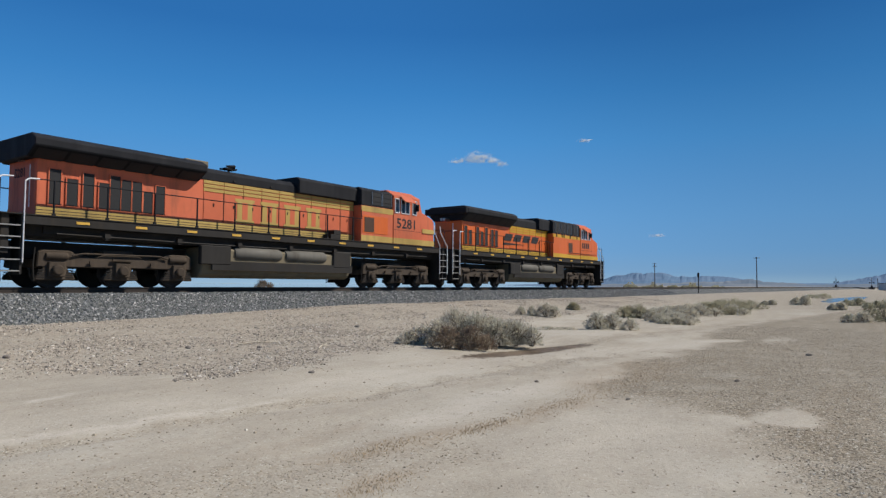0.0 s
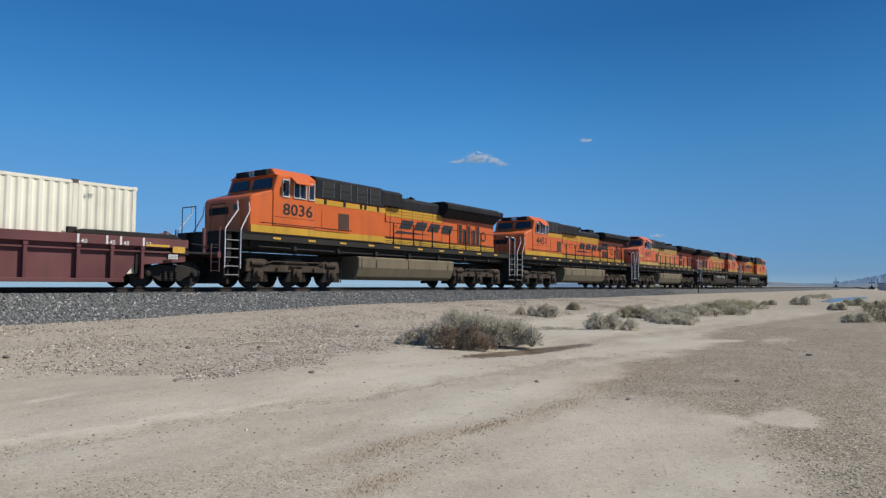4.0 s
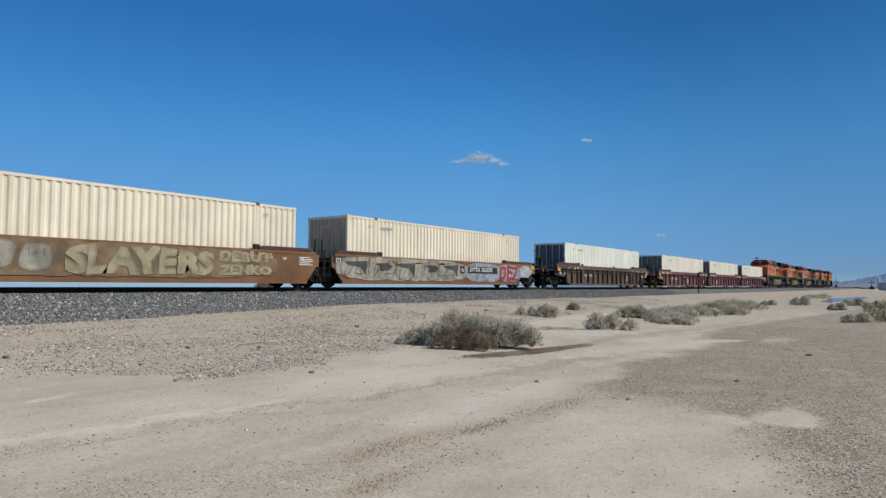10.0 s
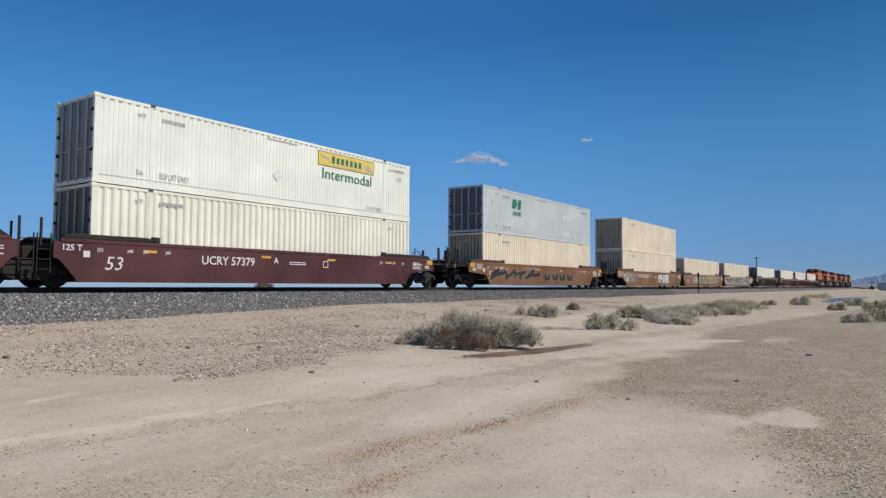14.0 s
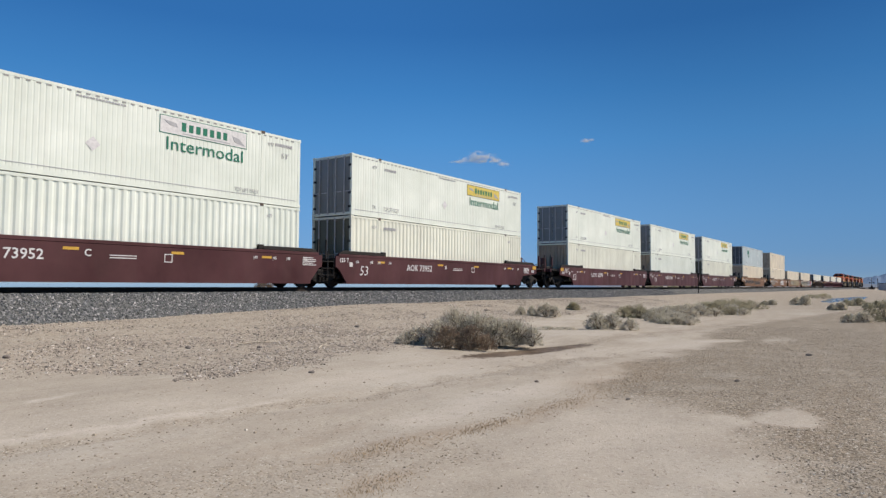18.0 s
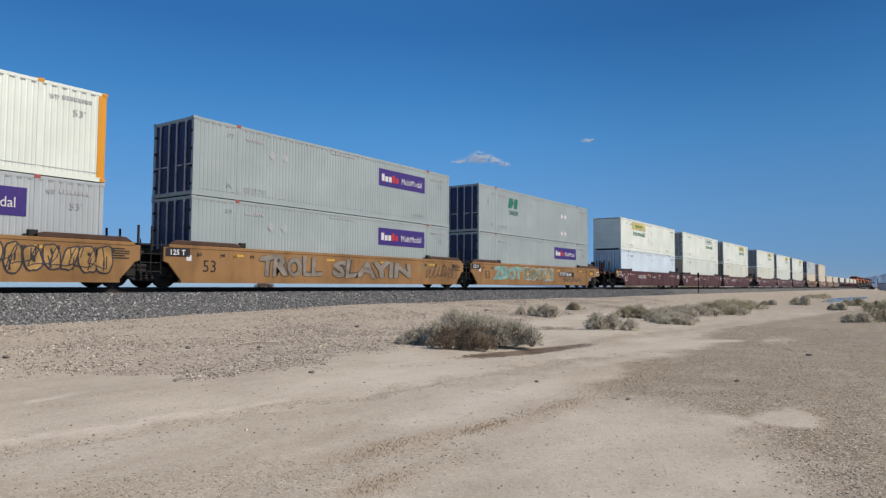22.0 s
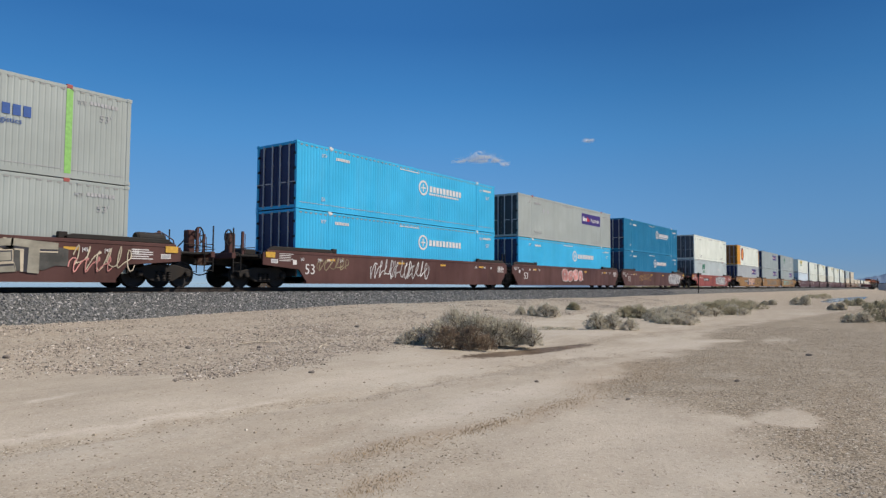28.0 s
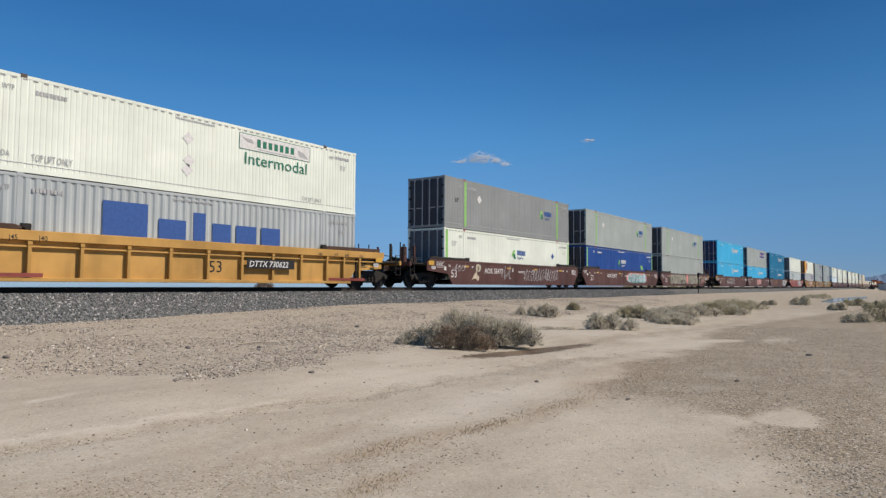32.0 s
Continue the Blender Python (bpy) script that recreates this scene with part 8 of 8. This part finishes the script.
part("stake", Mesh().box(-0.03, 0.03, -0.03, 0.03, -0.05, 0.35), WHITE, mark)
part("crosspiece", Mesh().box(-0.14, 0.14, -0.02, 0.02, 0.24, 0.32), WHITE, mark)


# ---- mountains ----
def ridge(name, label, table, r0, r1, mat, rough, seed):
    """A far range: table of (azimuth in degrees, crest as a rise in degrees)."""
    az = np.arange(table[0][0], table[-1][0], 0.12)
    crest = np.interp(az, [a for a, _ in table], [h for _, h in table])
    rows = 9
    v = []
    for j in range(rows):
        k = j / (rows - 1)
        r = r0 + (r1 - r0) * k
        for a, c in zip(az, crest):
            prof = min(1, k / 0.72) ** 1.3 if k < 0.72 else 1 - 0.5 * (k - 0.72) / 0.28
            n = noise.noise((a * 0.9, k * 2.2, seed)) * 0.35 + noise.noise((a * 3.3, k * 5, seed + 4)) * 0.22 + noise.noise((a * 8, k * 9, seed + 9)) * 0.1
            z = r * math.tan(radians(max(0, c))) * prof * (1 + rough * n) - 2
            v.append((r * math.sin(radians(a)), r * math.cos(radians(a)), z))
    n = len(az)
    me = bpy.data.meshes.new(name)
    me.from_pydata(v, [], [(j * n + i, j * n + i + 1, (j + 1) * n + i + 1, (j + 1) * n + i) for j in range(rows - 1) for i in range(n - 1)])
    me.materials.append(mat)
    return tagged(new(name, me), label, "mountains", kind="structure")


# Distant rock; the blue of the haze is put into its base colours.
def hazed_rock(name, a, b):
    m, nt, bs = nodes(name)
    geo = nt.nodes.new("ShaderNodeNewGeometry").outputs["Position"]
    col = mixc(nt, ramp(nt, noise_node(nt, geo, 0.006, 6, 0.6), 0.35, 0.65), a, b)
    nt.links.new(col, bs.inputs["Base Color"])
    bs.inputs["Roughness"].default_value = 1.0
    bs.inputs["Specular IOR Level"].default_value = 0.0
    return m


ridge("backdrop_mountains", "hazy blue-grey desert mountain range on the horizon", [(58, 0.0), (63, 0.15), (67, 0.35), (68.5, 0.75), (70, 1.05), (71.5, 1.2), (73, 1.1), (75, 0.85), (77, 0.9), (78.5, 0.75), (79.7, 0.45), (82, 0.3), (85, 0.35), (86.5, 0.65), (87.6, 1.0), (89, 1.15), (92, 1.4), (96, 1.0), (104, 1.5), (120, 0.9), (140, 1.2), (170, 0.8)], 3300, 4300, hazed_rock("hazed_mountain", (0.12, 0.19, 0.27), (0.16, 0.22, 0.30)), 0.5, 2.0)
ridge("backdrop_foothills", "low darker hazy foothills below the mountain range", [(66, 0.0), (69, 0.25), (73, 0.3), (76, 0.45), (78, 0.55), (79.4, 0.6), (81, 0.4), (84, 0.22), (88, 0.3), (93, 0.4), (110, 0.3)], 2300, 2900, hazed_rock("hazed_foothill", (0.14, 0.18, 0.22), (0.22, 0.24, 0.26)), 0.6, 5.0)


# ---- clouds ----
def cloud_material():
    m, nt, bs = nodes("cloud_white")
    df = add(nt, "ShaderNodeBsdfDiffuse", Color=(0.85, 0.85, 0.85, 1))
    tl = add(nt, "ShaderNodeBsdfTranslucent", Color=(0.85, 0.85, 0.85, 1))
    half = nt.nodes.new("ShaderNodeMixShader")
    half.inputs[0].default_value = 0.5
    nt.links.new(df.outputs[0], half.inputs[1])
    nt.links.new(tl.outputs[0], half.inputs[2])
    nt.links.new(half.outputs[0], nt.nodes["Material Output"].inputs["Surface"])
    return m


CLOUD = cloud_material()
CLOUDS = []


def cloud(az, el, dist, puffs, seed, drift):
    """puffs: (sideways, up, width, height) in metres."""
    rng = random.Random(seed)
    m = Mesh()
    for u, v, w, h in puffs:
        for _ in range(int(w * h * 1.5)):
            c = Vector((u + rng.gauss(0, w * 0.26), rng.gauss(0, w * 0.12), v + rng.gauss(0, h * 0.26)))
            if noise.noise((c.x * 0.03, seed, c.z * 0.06)) < rng.uniform(-0.5, 0.1):
                continue
            d = Vector((rng.gauss(0, 1), rng.gauss(0, 1), rng.gauss(0, 1))).normalized() * rng.uniform(0.5, 1.05)
            e = d.cross(Vector((rng.gauss(0, 1), rng.gauss(0, 1), rng.gauss(0, 1)))).normalized() * rng.uniform(0.5, 1.05)
            m.poly([c + d, c + e, c - d, c - e], [(0, 1, 2, 3)])
    me = bpy.data.meshes.new("cloud")
    me.from_pydata(m.v, [], m.f)
    me.materials.append(CLOUD)
    ob = tagged(new("cloud", me), "small thin white cloud in a clear sky", "cloud", "clouds")
    a, e = radians(az), radians(el)
    at = (dist * math.cos(e) * math.sin(a), dist * math.cos(e) * math.cos(a), dist * math.sin(e))
    CLOUDS.append((ob, at, -az, drift))


cloud(57.49, 10.71, 4000, [(-140, -6, 80, 13), (-85, 4, 100, 26), (-20, 20, 100, 48), (-12, 44, 50, 26), (40, 20, 90, 38), (85, 4, 70, 24), (30, -2, 170, 14), (140, -20, 62, 26)], 91, 20)
cloud(66.64, 12.22, 4000, [(-6, 0, 50, 22), (14, 3, 40, 16)], 92, 22)
cloud(72.46, 4.13, 4000, [(-10, 0, 55, 18), (14, 2, 40, 16)], 93, 18)

# ---- movement ----
JITTER = {0: 0, 1: -0.14, 2: 0, 3: 0, 4: 0, 5: 0.03, 5.5: 0.06, 6: -0.45, 7: 0.05, 8: 0.03, 9: 0.12, 10: 0.09, 11: -0.21, 12: -0.05, 13: 0.07, 14: -0.05, 15: 0,
          16.5: -0.08, 17.5: 0.24, 19: 0.02, 20: -0.15, 21: -0.07, 22: -0.05, 23: -0.02, 24: 0.2, 25: -0.03, 25.5: -0.13, 26.5: -0.1, 28: -0.24, 29: 0.06, 30: -0.06, 31: 0, 32: 0.04}


def motions():
    for ob, place, turn in MOVING:
        walk(ob, [(t, pose(place + run(t) + d, YC, ZR, 0, 0, turn)) for t, d in JITTER.items()])
    for ob, at, turn, drift in CLOUDS:
        way = Matrix.Rotation(radians(turn), 3, "Z") @ Vector((drift, 0, 0))
        walk(ob, [(t, pose(*(Vector(at) + way * (t / 32)), 0, 0, turn)) for t in (0, 16, 32)])
    # alike wheels roll alike: they share one set of keys
    for key, radius, sign in (("engine", 0.53, 1), ("engine_back", 0.53, -1), ("car", 0.475, 1)):
        first, *rest = SPIN[key] or [None]
        if first:
            walk(first, [(k / FPS, pose(0, 0, 0, 0, math.degrees(sign * run(k / FPS) / radius) % 360, 0)) for k in range(32 * FPS + 1)])
            for ob in rest:
                ob.rotation_mode = "QUATERNION"
                keys = ob.animation_data_create()
                keys.action = first.animation_data.action
                keys.action_slot = first.animation_data.action_slot


motions()
